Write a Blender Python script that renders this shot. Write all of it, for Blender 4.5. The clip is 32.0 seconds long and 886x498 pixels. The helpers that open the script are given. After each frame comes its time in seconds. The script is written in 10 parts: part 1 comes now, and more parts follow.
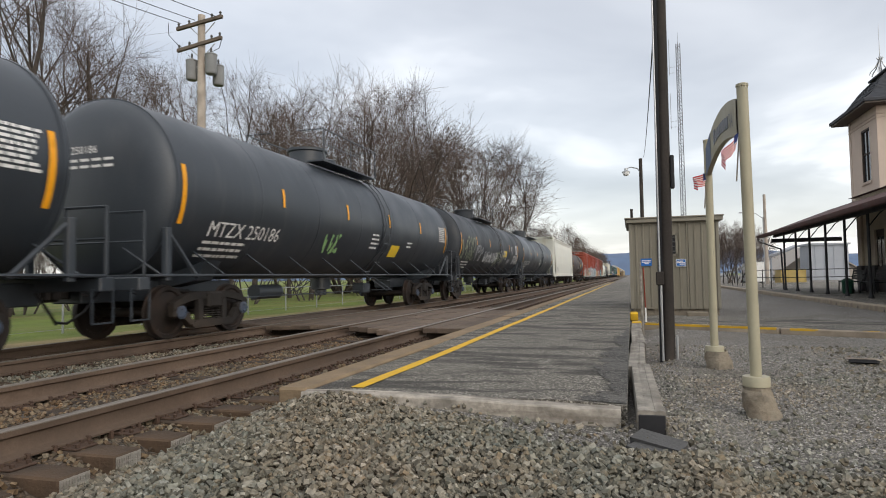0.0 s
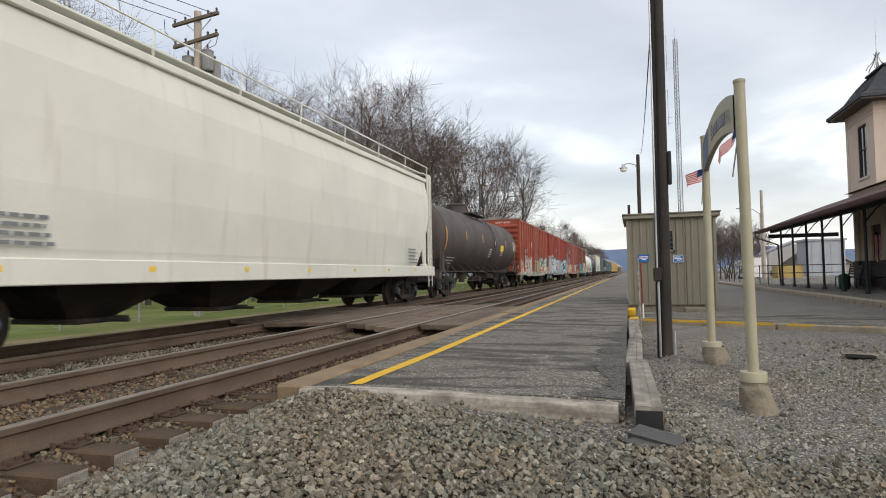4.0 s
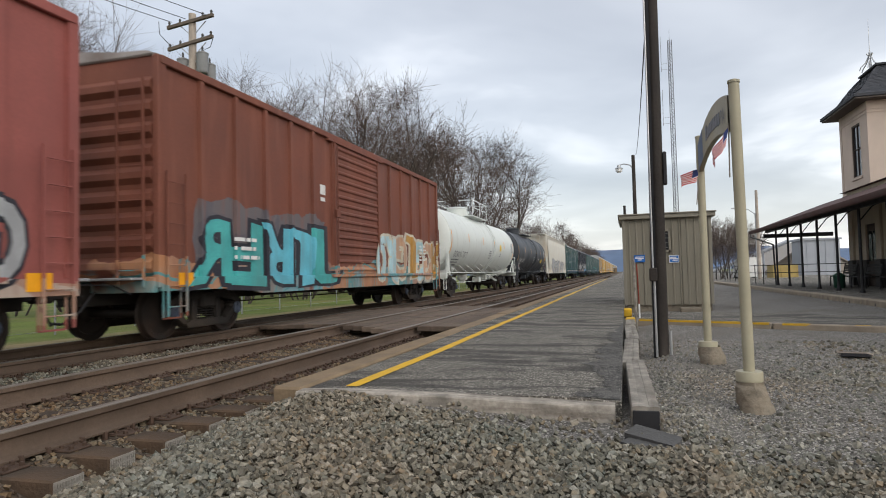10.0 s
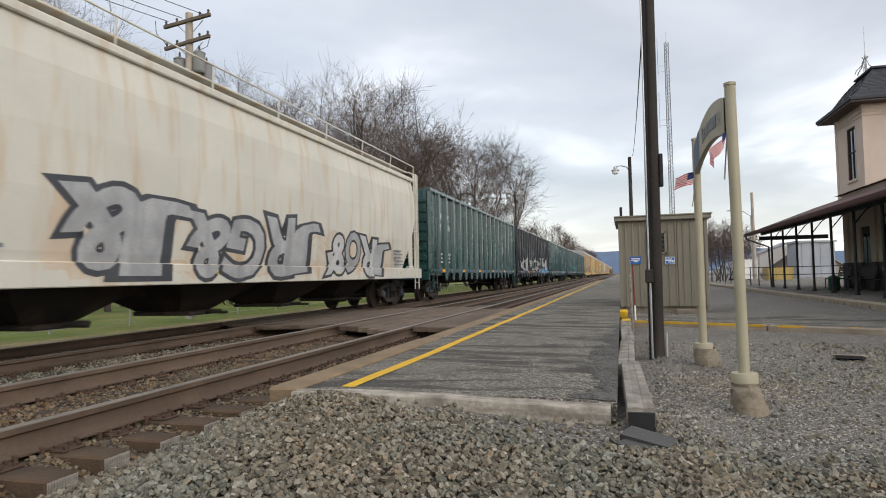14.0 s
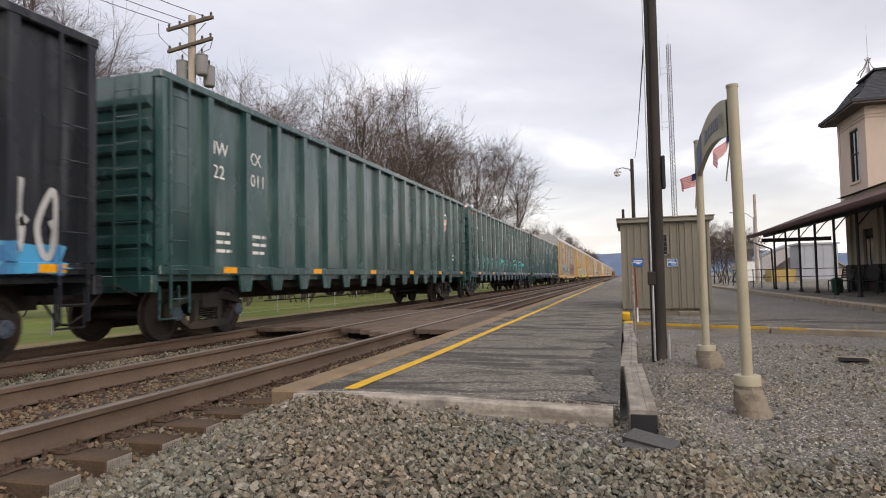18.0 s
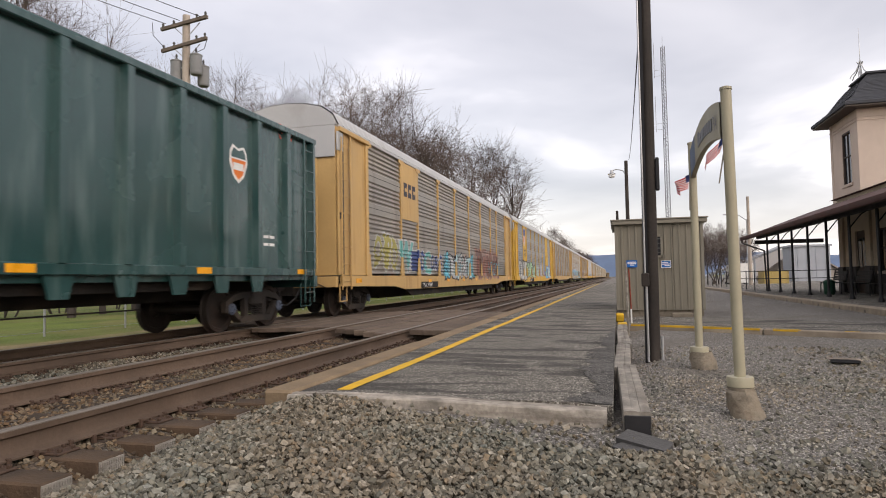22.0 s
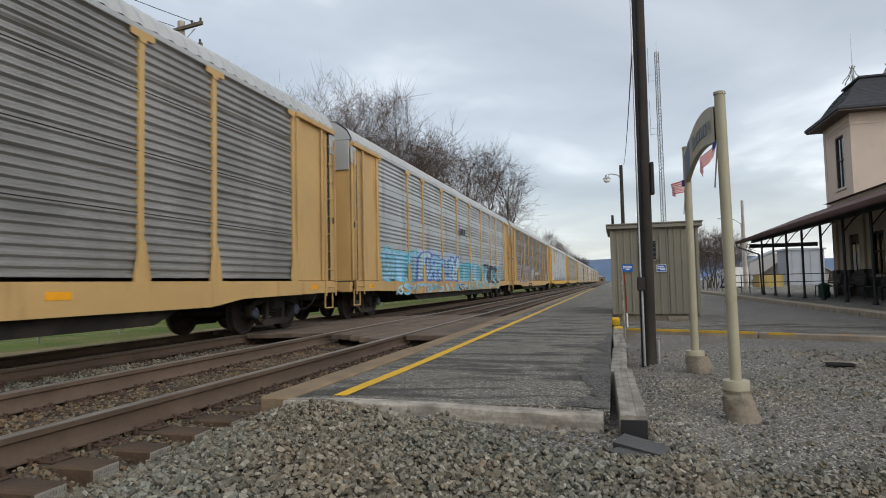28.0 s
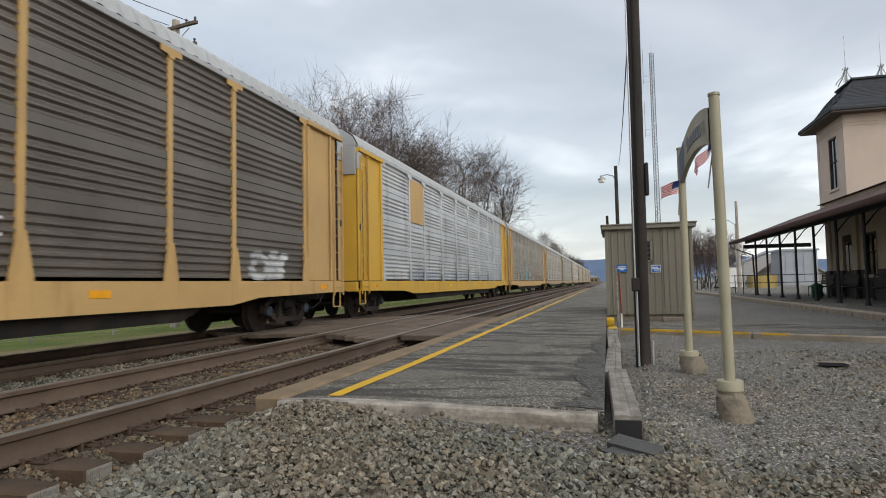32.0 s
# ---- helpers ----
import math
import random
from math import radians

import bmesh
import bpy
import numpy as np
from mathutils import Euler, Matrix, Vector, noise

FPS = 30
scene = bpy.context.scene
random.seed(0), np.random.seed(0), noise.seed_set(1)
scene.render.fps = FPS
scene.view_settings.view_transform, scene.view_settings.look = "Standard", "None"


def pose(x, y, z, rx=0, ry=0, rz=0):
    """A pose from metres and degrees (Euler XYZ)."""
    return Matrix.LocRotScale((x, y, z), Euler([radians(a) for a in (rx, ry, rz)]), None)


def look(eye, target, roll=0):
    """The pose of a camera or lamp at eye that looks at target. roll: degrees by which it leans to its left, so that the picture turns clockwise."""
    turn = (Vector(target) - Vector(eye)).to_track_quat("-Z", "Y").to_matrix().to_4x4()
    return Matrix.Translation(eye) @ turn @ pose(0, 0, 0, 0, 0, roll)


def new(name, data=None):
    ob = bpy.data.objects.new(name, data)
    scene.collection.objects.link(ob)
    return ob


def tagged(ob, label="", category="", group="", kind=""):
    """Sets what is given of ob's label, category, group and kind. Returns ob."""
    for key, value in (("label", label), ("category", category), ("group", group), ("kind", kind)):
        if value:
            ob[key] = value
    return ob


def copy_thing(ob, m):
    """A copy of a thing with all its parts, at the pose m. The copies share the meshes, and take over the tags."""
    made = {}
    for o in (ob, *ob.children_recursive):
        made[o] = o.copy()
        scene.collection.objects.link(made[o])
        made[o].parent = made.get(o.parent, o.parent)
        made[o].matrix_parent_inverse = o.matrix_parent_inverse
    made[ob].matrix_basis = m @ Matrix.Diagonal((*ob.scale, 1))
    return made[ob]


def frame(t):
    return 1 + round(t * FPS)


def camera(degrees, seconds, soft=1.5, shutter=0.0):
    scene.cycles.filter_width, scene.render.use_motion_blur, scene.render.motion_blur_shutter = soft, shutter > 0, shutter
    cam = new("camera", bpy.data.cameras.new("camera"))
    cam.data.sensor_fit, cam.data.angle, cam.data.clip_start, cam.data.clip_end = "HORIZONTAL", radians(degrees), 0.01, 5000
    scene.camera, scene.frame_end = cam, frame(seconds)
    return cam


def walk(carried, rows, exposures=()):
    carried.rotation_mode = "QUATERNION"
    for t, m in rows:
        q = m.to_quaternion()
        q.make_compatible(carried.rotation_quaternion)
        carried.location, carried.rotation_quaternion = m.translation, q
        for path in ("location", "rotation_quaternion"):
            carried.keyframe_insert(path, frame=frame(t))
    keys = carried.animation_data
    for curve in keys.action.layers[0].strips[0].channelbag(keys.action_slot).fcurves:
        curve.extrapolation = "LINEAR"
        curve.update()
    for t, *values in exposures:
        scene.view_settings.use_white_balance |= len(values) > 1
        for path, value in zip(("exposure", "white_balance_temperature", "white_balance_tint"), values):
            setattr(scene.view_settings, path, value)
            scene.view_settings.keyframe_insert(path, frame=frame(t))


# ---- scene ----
# World: +Y runs along the tracks, z = 0 is the top of the siding's rails.
cam = camera(70.53, 32.0, soft=1.0, shutter=0.13)
EYE = (0.0, 0.0, 0.83)


def aim(yaw, pitch, lean):
    """Camera pose: degrees to the left of +Y, degrees upwards, lean."""
    a, b = radians(yaw), radians(pitch)
    way = Vector((-math.sin(a) * math.cos(b), math.cos(a) * math.cos(b), math.sin(b)))
    return look(EYE, Vector(EYE) + way, lean)


walk(cam, [(t, aim(a, b, c)) for t, a, b, c in [
    (0, 16.68, 2.63, -0.96), (0.5, 16.66, 2.51, -0.95), (1, 16.62, 2.42, -0.97), (1.5, 16.51, 2.37, -0.98),
    (2, 16.48, 2.33, -1.03), (2.5, 16.49, 2.28, -1.15), (3, 16.46, 2.33, -1.15), (3.5, 16.46, 2.30, -1.16),
    (5.5, 16.53, 2.38, -0.93), (6, 16.50, 2.36, -0.98), (6.5, 16.36, 2.35, -1.02), (7, 16.26, 2.36, -1.05),
    (7.5, 16.18, 2.35, -1.04), (8, 16.12, 2.29, -1.07), (8.5, 16.16, 2.31, -1.15), (9, 16.04, 2.35, -1.18),
    (9.5, 16.04, 2.43, -1.38), (10, 16.12, 2.43, -1.43), (10.5, 16.11, 2.37, -1.45), (11, 16.20, 2.37, -1.21),
    (11.5, 16.20, 2.34, -1.11), (12, 16.16, 2.29, -1.26), (12.5, 16.09, 2.30, -1.21), (13, 16.04, 2.37, -1.11),
    (13.5, 15.92, 2.45, -1.23), (14, 15.79, 2.50, -1.20), (14.5, 15.72, 2.69, -1.15), (16.5, 15.94, 2.78, -0.91),
    (17, 15.97, 2.76, -1.18), (17.5, 15.99, 2.75, -1.23), (18, 15.98, 2.69, -1.19), (18.5, 16.00, 2.64, -1.13),
    (19, 15.98, 2.55, -0.97), (19.5, 15.98, 2.55, -1.15), (20, 15.89, 2.59, -1.05), (20.5, 15.67, 2.64, -1.03),
    (21, 15.51, 2.64, -1.17), (21.5, 15.48, 2.71, -0.96), (22, 15.47, 2.77, -1.06), (22.5, 15.40, 2.83, -1.22),
    (23, 15.37, 2.88, -1.19), (23.5, 15.33, 2.76, -1.44), (24, 15.25, 2.74, -1.36), (24.5, 15.27, 2.84, -1.21),
    (25, 15.29, 2.98, -1.19), (25.5, 15.19, 3.06, -0.99), (27.5, 15.14, 3.18, -1.19), (28, 15.08, 3.22, -1.31),
    (28.5, 14.99, 3.38, -1.75), (29, 14.94, 3.40, -1.63), (29.5, 14.96, 3.38, -1.29), (30, 14.91, 3.31, -1.25),
    (30.5, 14.85, 3.15, -1.05), (31, 14.75, 3.14, -1.19), (31.5, 14.69, 3.19, -1.21), (32, 14.62, 3.22, -1.23)]],
    exposures=[(0, 0.26, 6600, 10), (3.5, 0.30, 6600, 10), (6, 0.28, 6600, 10), (7.6, 0.12, 6500, 10), (9, 0.22, 6500, 10), (10, 0.17, 6450, 10), (11, 0.05, 6400, 10), (12.5, 0.12, 6450, 10), (14, 0.25, 6550, 10), (16.5, 0.32, 6900, 17), (22, 0.30, 6900, 17), (23.6, 0.04, 6350, 10), (29, 0.0, 6300, 8), (32, 0.08, 6400, 8)])

# ---- world, sun ----
def make_world():
    w = bpy.data.worlds.new("overcast_sky")
    scene.world = w
    w.use_nodes = True
    nt = w.node_tree
    nt.nodes.clear()
    N = nt.nodes.new
    out = N("ShaderNodeOutputWorld")
    sky = N("ShaderNodeTexSky")
    sky.sky_type, sky.sun_disc = "NISHITA", False
    sky.sun_elevation, sky.sun_rotation = radians(26), radians(130)
    sky.air_density, sky.dust_density = 1.0, 2.0
    bg1, bg2, add = N("ShaderNodeBackground"), N("ShaderNodeBackground"), N("ShaderNodeAddShader")
    nt.links.new(sky.outputs[0], bg1.inputs[0])
    bg1.inputs[1].default_value = 0.05
    # cloud deck: large soft banks, stretched flat towards the horizon
    tc, sep = N("ShaderNodeTexCoord"), N("ShaderNodeSeparateXYZ")
    nt.links.new(tc.outputs["Generated"], sep.inputs[0])
    zc = N("ShaderNodeMath"); zc.operation = "MAXIMUM"; zc.inputs[1].default_value = 0.0
    nt.links.new(sep.outputs[2], zc.inputs[0])
    zp = N("ShaderNodeMath"); zp.operation = "ADD"; zp.inputs[1].default_value = 0.16
    nt.links.new(zc.outputs[0], zp.inputs[0])
    dx, dy = N("ShaderNodeMath"), N("ShaderNodeMath")
    for d, k in ((dx, 0), (dy, 1)):
        d.operation = "DIVIDE"
        nt.links.new(sep.outputs[k], d.inputs[0]); nt.links.new(zp.outputs[0], d.inputs[1])
    com = N("ShaderNodeCombineXYZ")
    nt.links.new(dx.outputs[0], com.inputs[0]); nt.links.new(dy.outputs[0], com.inputs[1])
    com.inputs[2].default_value = SKY_SEED
    n1 = N("ShaderNodeTexNoise")
    n1.inputs["Scale"].default_value, n1.inputs["Detail"].default_value = 0.8, 5.0
    n1.inputs["Roughness"].default_value, n1.inputs["Distortion"].default_value = 0.48, 0.3
    nt.links.new(com.outputs[0], n1.inputs["Vector"])
    ramp = N("ShaderNodeValToRGB")
    e = ramp.color_ramp.elements
    e[0].position, e[0].color = 0.38, (0.54, 0.55, 0.575, 1)
    e[1].position, e[1].color = 0.635, (1.20, 1.195, 1.19, 1)
    m = e.new(0.51); m.color = (0.71, 0.72, 0.74, 1)
    nt.links.new(n1.outputs[0], ramp.inputs[0])
    # brighter strip where the deck thins out low over the ridge
    hor = N("ShaderNodeMapRange")
    hor.inputs["From Min"].default_value, hor.inputs["From Max"].default_value = 0.02, 0.15
    hor.inputs["To Min"].default_value, hor.inputs["To Max"].default_value = 0.55, 0.0
    nt.links.new(zc.outputs[0], hor.inputs["Value"])
    mix = N("ShaderNodeMix"); mix.data_type = "RGBA"
    mix.inputs[7].default_value = (1.05, 1.04, 1.02, 1)
    nt.links.new(hor.outputs[0], mix.inputs[0]); nt.links.new(ramp.outputs[0], mix.inputs[6])
    # an overcast deck is brightest overhead
    up = N("ShaderNodeMath"); up.operation = "MULTIPLY_ADD"
    up.inputs[1].default_value, up.inputs[2].default_value = 0.4, 0.9
    nt.links.new(zc.outputs[0], up.inputs[0])
    gain = N("ShaderNodeVectorMath"); gain.operation = "SCALE"
    # and brighter on the side where the sun stands behind it
    side = N("ShaderNodeVectorMath"); side.operation = "DOT_PRODUCT"
    side.inputs[1].default_value = (0.66, -0.75, 0.0)
    nt.links.new(tc.outputs["Generated"], side.inputs[0])
    lit = N("ShaderNodeMath"); lit.operation = "MULTIPLY_ADD"
    lit.inputs[1].default_value, lit.inputs[2].default_value = 0.25, 1.0
    nt.links.new(side.outputs["Value"], lit.inputs[0])
    both = N("ShaderNodeMath"); both.operation = "MULTIPLY"
    nt.links.new(up.outputs[0], both.inputs[0]); nt.links.new(lit.outputs[0], both.inputs[1])
    nt.links.new(mix.outputs[2], gain.inputs[0]); nt.links.new(both.outputs[0], gain.inputs["Scale"])
    nt.links.new(gain.outputs[0], bg2.inputs[0])
    bg2.inputs[1].default_value = CLOUD
    nt.links.new(bg1.outputs[0], add.inputs[0]); nt.links.new(bg2.outputs[0], add.inputs[1])
    nt.links.new(add.outputs[0], out.inputs[0])


SKY_SEED, CLOUD = 3.0, 0.92
make_world()
sun = new("sun", bpy.data.lights.new("sun", "SUN"))
sun.data.energy, sun.data.angle, sun.data.color = 0.8, radians(50), (1.0, 0.95, 0.88)
sun.matrix_world = look((36, -30, 23), (0, 0, 0))


# ---- materials ----
def mat(name, base, rough=0.7, metal=0.0, vary=0.25, scale=3.0, grain=60.0, bump=0.15, dirt=None, dirt_amount=0.0,
        streak=False, graf=(), spec=0.25, along=None, per_object=0.0, dirt_scale=1.3, bump_dist=0.01):
    """A worn surface: two scales of tone, fine relief, a dirt colour in patches or streaks, sprayed areas."""
    m = bpy.data.materials.new(name)
    m.use_nodes = True
    nt = m.node_tree
    N, L = nt.nodes.new, nt.links.new
    b = nt.nodes["Principled BSDF"]
    b.inputs["Metallic"].default_value = metal
    b.inputs["Specular IOR Level"].default_value = spec
    tc = N("ShaderNodeTexCoord")
    co = tc.outputs["Object"]

    def noise_node(s, detail=4.0, vec=co, dist=0.0):
        n = N("ShaderNodeTexNoise")
        n.inputs["Scale"].default_value, n.inputs["Detail"].default_value = s, detail
        n.inputs["Distortion"].default_value = dist
        L(vec, n.inputs["Vector"])
        return n

    def math_node(op, a, v=None, clamp=False):
        n = N("ShaderNodeMath")
        n.operation, n.use_clamp = op, clamp
        for k, q in enumerate((a, v)):
            if q is None:
                continue
            if isinstance(q, (int, float)):
                n.inputs[k].default_value = q
            else:
                L(q, n.inputs[k])
        return n.outputs[0]

    def mix_node(fac, a, c):
        n = N("ShaderNodeMix")
        n.data_type = "RGBA"
        for k, q in ((0, fac), (6, a), (7, c)):
            if isinstance(q, (int, float)):
                n.inputs[k].default_value = q
            elif isinstance(q, tuple):
                n.inputs[k].default_value = (*q[:3], 1)
            else:
                L(q, n.inputs[k])
        return n.outputs[2]

    def stretch(v):
        mp = N("ShaderNodeMapping")
        mp.inputs["Scale"].default_value = v
        L(co, mp.inputs["Vector"])
        return mp.outputs[0]

    def span(v, lo, hi, t0=0.0, t1=1.0):
        n = N("ShaderNodeMapRange")
        for k, q in (("From Min", lo), ("From Max", hi), ("To Min", t0), ("To Max", t1)):
            n.inputs[k].default_value = q
        L(v, n.inputs["Value"])
        return n.outputs[0]

    big, fine = noise_node(scale), noise_node(grain, 3.0)
    dark = tuple(c * (1 - vary) for c in base)
    light = tuple(min(1.0, c * (1 + vary * 0.8)) for c in base)
    col = mix_node(span(big.outputs[0], 0.3, 0.7), dark, light)
    col = mix_node(span(fine.outputs[0], 0.35, 0.75, 0.0, 0.45), col, tuple(c * (1 - vary * 1.2) if vary < 0.8 else c * 0.1 for c in base))
    if per_object:
        oi = N("ShaderNodeObjectInfo")
        col = mix_node(span(oi.outputs["Random"], 0, 1, 0.0, per_object), col, tuple(c * 0.45 for c in base))
    if graf:
        sep = N("ShaderNodeSeparateXYZ")
        L(co, sep.inputs[0])
        Y, Z = sep.outputs[1], sep.outputs[2]
        wob = noise_node(1.3, 3.0)
        wob2 = noise_node(0.55, 2.0)
        for k, g in enumerate(graf):
            y0, y1, z0, z1 = g["area"]
            zz = math_node("ADD", Z, math_node("MULTIPLY", math_node("SUBTRACT", wob.outputs[0], 0.5), g.get("ragged", 0.9)))
            yy = math_node("ADD", Y, math_node("MULTIPLY", math_node("SUBTRACT", wob2.outputs[0], 0.5), 1.2))
            inside = math_node("MULTIPLY", math_node("GREATER_THAN", yy, y0), math_node("LESS_THAN", yy, y1))
            inside = math_node("MULTIPLY", inside, math_node("MULTIPLY", math_node("GREATER_THAN", zz, z0), math_node("LESS_THAN", zz, z1)))
            cw, ch = g.get("cell", (0.75, 1.1))
            cmb = N("ShaderNodeCombineXYZ")
            L(math_node("ADD", math_node("MULTIPLY", Y, 1 / cw), math_node("MULTIPLY", wob.outputs[0], 0.9)), cmb.inputs[0])
            L(math_node("ADD", math_node("MULTIPLY", Z, 1 / ch), math_node("MULTIPLY", wob2.outputs[0], 0.8)), cmb.inputs[1])
            cmb.inputs[2].default_value = k * 7.3 + g.get("seed", 0)
            ve, vc = N("ShaderNodeTexVoronoi"), N("ShaderNodeTexVoronoi")
            ve.feature = "DISTANCE_TO_EDGE"
            for v in (ve, vc):
                v.inputs["Scale"].default_value = 1.0
                L(cmb.outputs[0], v.inputs["Vector"])
            sc = N("ShaderNodeSeparateColor")
            L(vc.outputs["Color"], sc.inputs[0])
            fills = g["fills"]
            ramp = N("ShaderNodeValToRGB")
            ramp.color_ramp.interpolation = "CONSTANT"
            els = ramp.color_ramp.elements
            els[0].color, els[1].color = (*fills[0], 1), (*fills[-1], 1)
            els[1].position = 1 - 1 / len(fills)
            for q, c in enumerate(fills[1:-1]):
                els.new((q + 1) / len(fills)).color = (*c, 1)
            L(sc.outputs[0], ramp.inputs[0])
            fade = noise_node(2.6, 3.0)
            fill = mix_node(span(fade.outputs[0], 0.4, 0.65, 0.0, 0.5), ramp.outputs[0], fills[(k + 1) % len(fills)])
            gcol = mix_node(math_node("LESS_THAN", ve.outputs[0], g.get("line", 0.055)), fill, g["edge"])
            second = math_node("MULTIPLY", math_node("GREATER_THAN", ve.outputs[0], 0.09), math_node("LESS_THAN", ve.outputs[0], 0.13))
            gcol = mix_node(second, gcol, g.get("inner", g["edge"]))
            drop = span(noise_node(1.1, 2.0).outputs[0], 0.30, 0.36)
            wear = math_node("MULTIPLY", inside, drop)
            if g.get("tag"):
                ring = math_node("LESS_THAN", ve.outputs[0], g.get("line", 0.05))
                wear = math_node("MULTIPLY", wear, ring)
            col = mix_node(math_node("MULTIPLY", wear, g.get("strength", 0.9)), col, gcol)
    if dirt:
        dn = noise_node(dirt_scale, 6.0, stretch(along) if along else stretch((1, 2.4, 0.35)) if streak else co)
        col = mix_node(span(dn.outputs[0], 0.62 - 0.25 * dirt_amount, 0.78, 0.0, min(1.0, 0.35 + dirt_amount)), col, dirt)
    L(col, b.inputs["Base Color"])
    rg = span(big.outputs[0], 0.3, 0.7, max(0.05, rough - 0.12), min(1, rough + 0.12))
    L(rg, b.inputs["Roughness"])
    if bump:
        bp = N("ShaderNodeBump")
        bp.inputs["Strength"].default_value = bump
        bp.inputs["Distance"].default_value = bump_dist
        L(fine.outputs[0], bp.inputs["Height"])
        L(bp.outputs[0], b.inputs["Normal"])
    return m


def glass(name, tint=(0.02, 0.025, 0.03)):
    m = bpy.data.materials.new(name)
    m.use_nodes = True
    b = m.node_tree.nodes["Principled BSDF"]
    b.inputs["Base Color"].default_value = (*tint, 1)
    b.inputs["Roughness"].default_value = 0.08
    b.inputs["IOR"].default_value = 1.5
    return m


def gravel_mat(name, tones, cell, bump=0.6, patch=None, patch_scale=0.7, along=(1, 1, 1), much=0.75, edge=(0.48, 0.64), warp=0.0):
    """Loose stone: voronoi stones with tones of their own, sunk joints, soft patches of fines."""
    m = bpy.data.materials.new(name)
    m.use_nodes = True
    nt = m.node_tree
    N, L = nt.nodes.new, nt.links.new
    b = nt.nodes["Principled BSDF"]
    b.inputs["Roughness"].default_value = 0.9
    b.inputs["Specular IOR Level"].default_value = 0.25
    tc = N("ShaderNodeTexCoord")
    v, ve = N("ShaderNodeTexVoronoi"), N("ShaderNodeTexVoronoi")
    ve.feature = "DISTANCE_TO_EDGE"
    for q in (v, ve):
        q.inputs["Scale"].default_value = 1 / cell
        L(tc.outputs["Object"], q.inputs["Vector"])
    sc = N("ShaderNodeSeparateColor")
    L(v.outputs["Color"], sc.inputs[0])
    r = N("ShaderNodeValToRGB")
    e = r.color_ramp.elements
    e[0].color, e[1].color = (*tones[0], 1), (*tones[-1], 1)
    for k, c in enumerate(tones[1:-1]):
        e.new((k + 1) / (len(tones) - 1)).color = (*c, 1)
    L(sc.outputs[0], r.inputs[0])
    mr = N("ShaderNodeMapRange")
    mr.inputs["From Max"].default_value, mr.inputs["To Min"].default_value = 0.16, 0.2
    L(ve.outputs[0], mr.inputs["Value"])
    mx = N("ShaderNodeMix"); mx.data_type, mx.blend_type = "RGBA", "MULTIPLY"
    mx.inputs[0].default_value = 1.0
    L(r.outputs[0], mx.inputs[6]); L(mr.outputs[0], mx.inputs[7])
    col = mx.outputs[2]
    n = N("ShaderNodeTexNoise")
    n.inputs["Scale"].default_value, n.inputs["Detail"].default_value = patch_scale, 9.0
    n.inputs["Distortion"].default_value = warp
    mp = N("ShaderNodeMapping")
    mp.inputs["Scale"].default_value = along
    L(tc.outputs["Object"], mp.inputs["Vector"]); L(mp.outputs[0], n.inputs["Vector"])
    if patch:
        m2 = N("ShaderNodeMix"); m2.data_type = "RGBA"
        p2 = N("ShaderNodeMapRange")
        p2.inputs["From Min"].default_value, p2.inputs["From Max"].default_value, p2.inputs["To Max"].default_value = edge[0], edge[1], much
        L(n.outputs[0], p2.inputs["Value"]); L(p2.outputs[0], m2.inputs[0]); L(col, m2.inputs[6])
        m2.inputs[7].default_value = (*patch, 1)
        col = m2.outputs[2]
    f = N("ShaderNodeTexNoise")
    f.inputs["Scale"].default_value, f.inputs["Detail"].default_value = 90.0, 4.0
    L(tc.outputs["Object"], f.inputs["Vector"])
    m3 = N("ShaderNodeMix"); m3.data_type, m3.blend_type = "RGBA", "MULTIPLY"
    m3.inputs[0].default_value = 0.6
    fr = N("ShaderNodeMapRange")
    fr.inputs["From Min"].default_value, fr.inputs["From Max"].default_value, fr.inputs["To Min"].default_value, fr.inputs["To Max"].default_value = 0.3, 0.7, 0.5, 1.4
    L(f.outputs[0], fr.inputs["Value"]); L(col, m3.inputs[6]); L(fr.outputs[0], m3.inputs[7])
    L(m3.outputs[2], b.inputs["Base Color"])
    bp = N("ShaderNodeBump")
    bp.inputs["Strength"].default_value, bp.inputs["Distance"].default_value = bump, cell * 0.5
    L(ve.outputs[0], bp.inputs["Height"]); L(bp.outputs[0], b.inputs["Normal"])
    return m


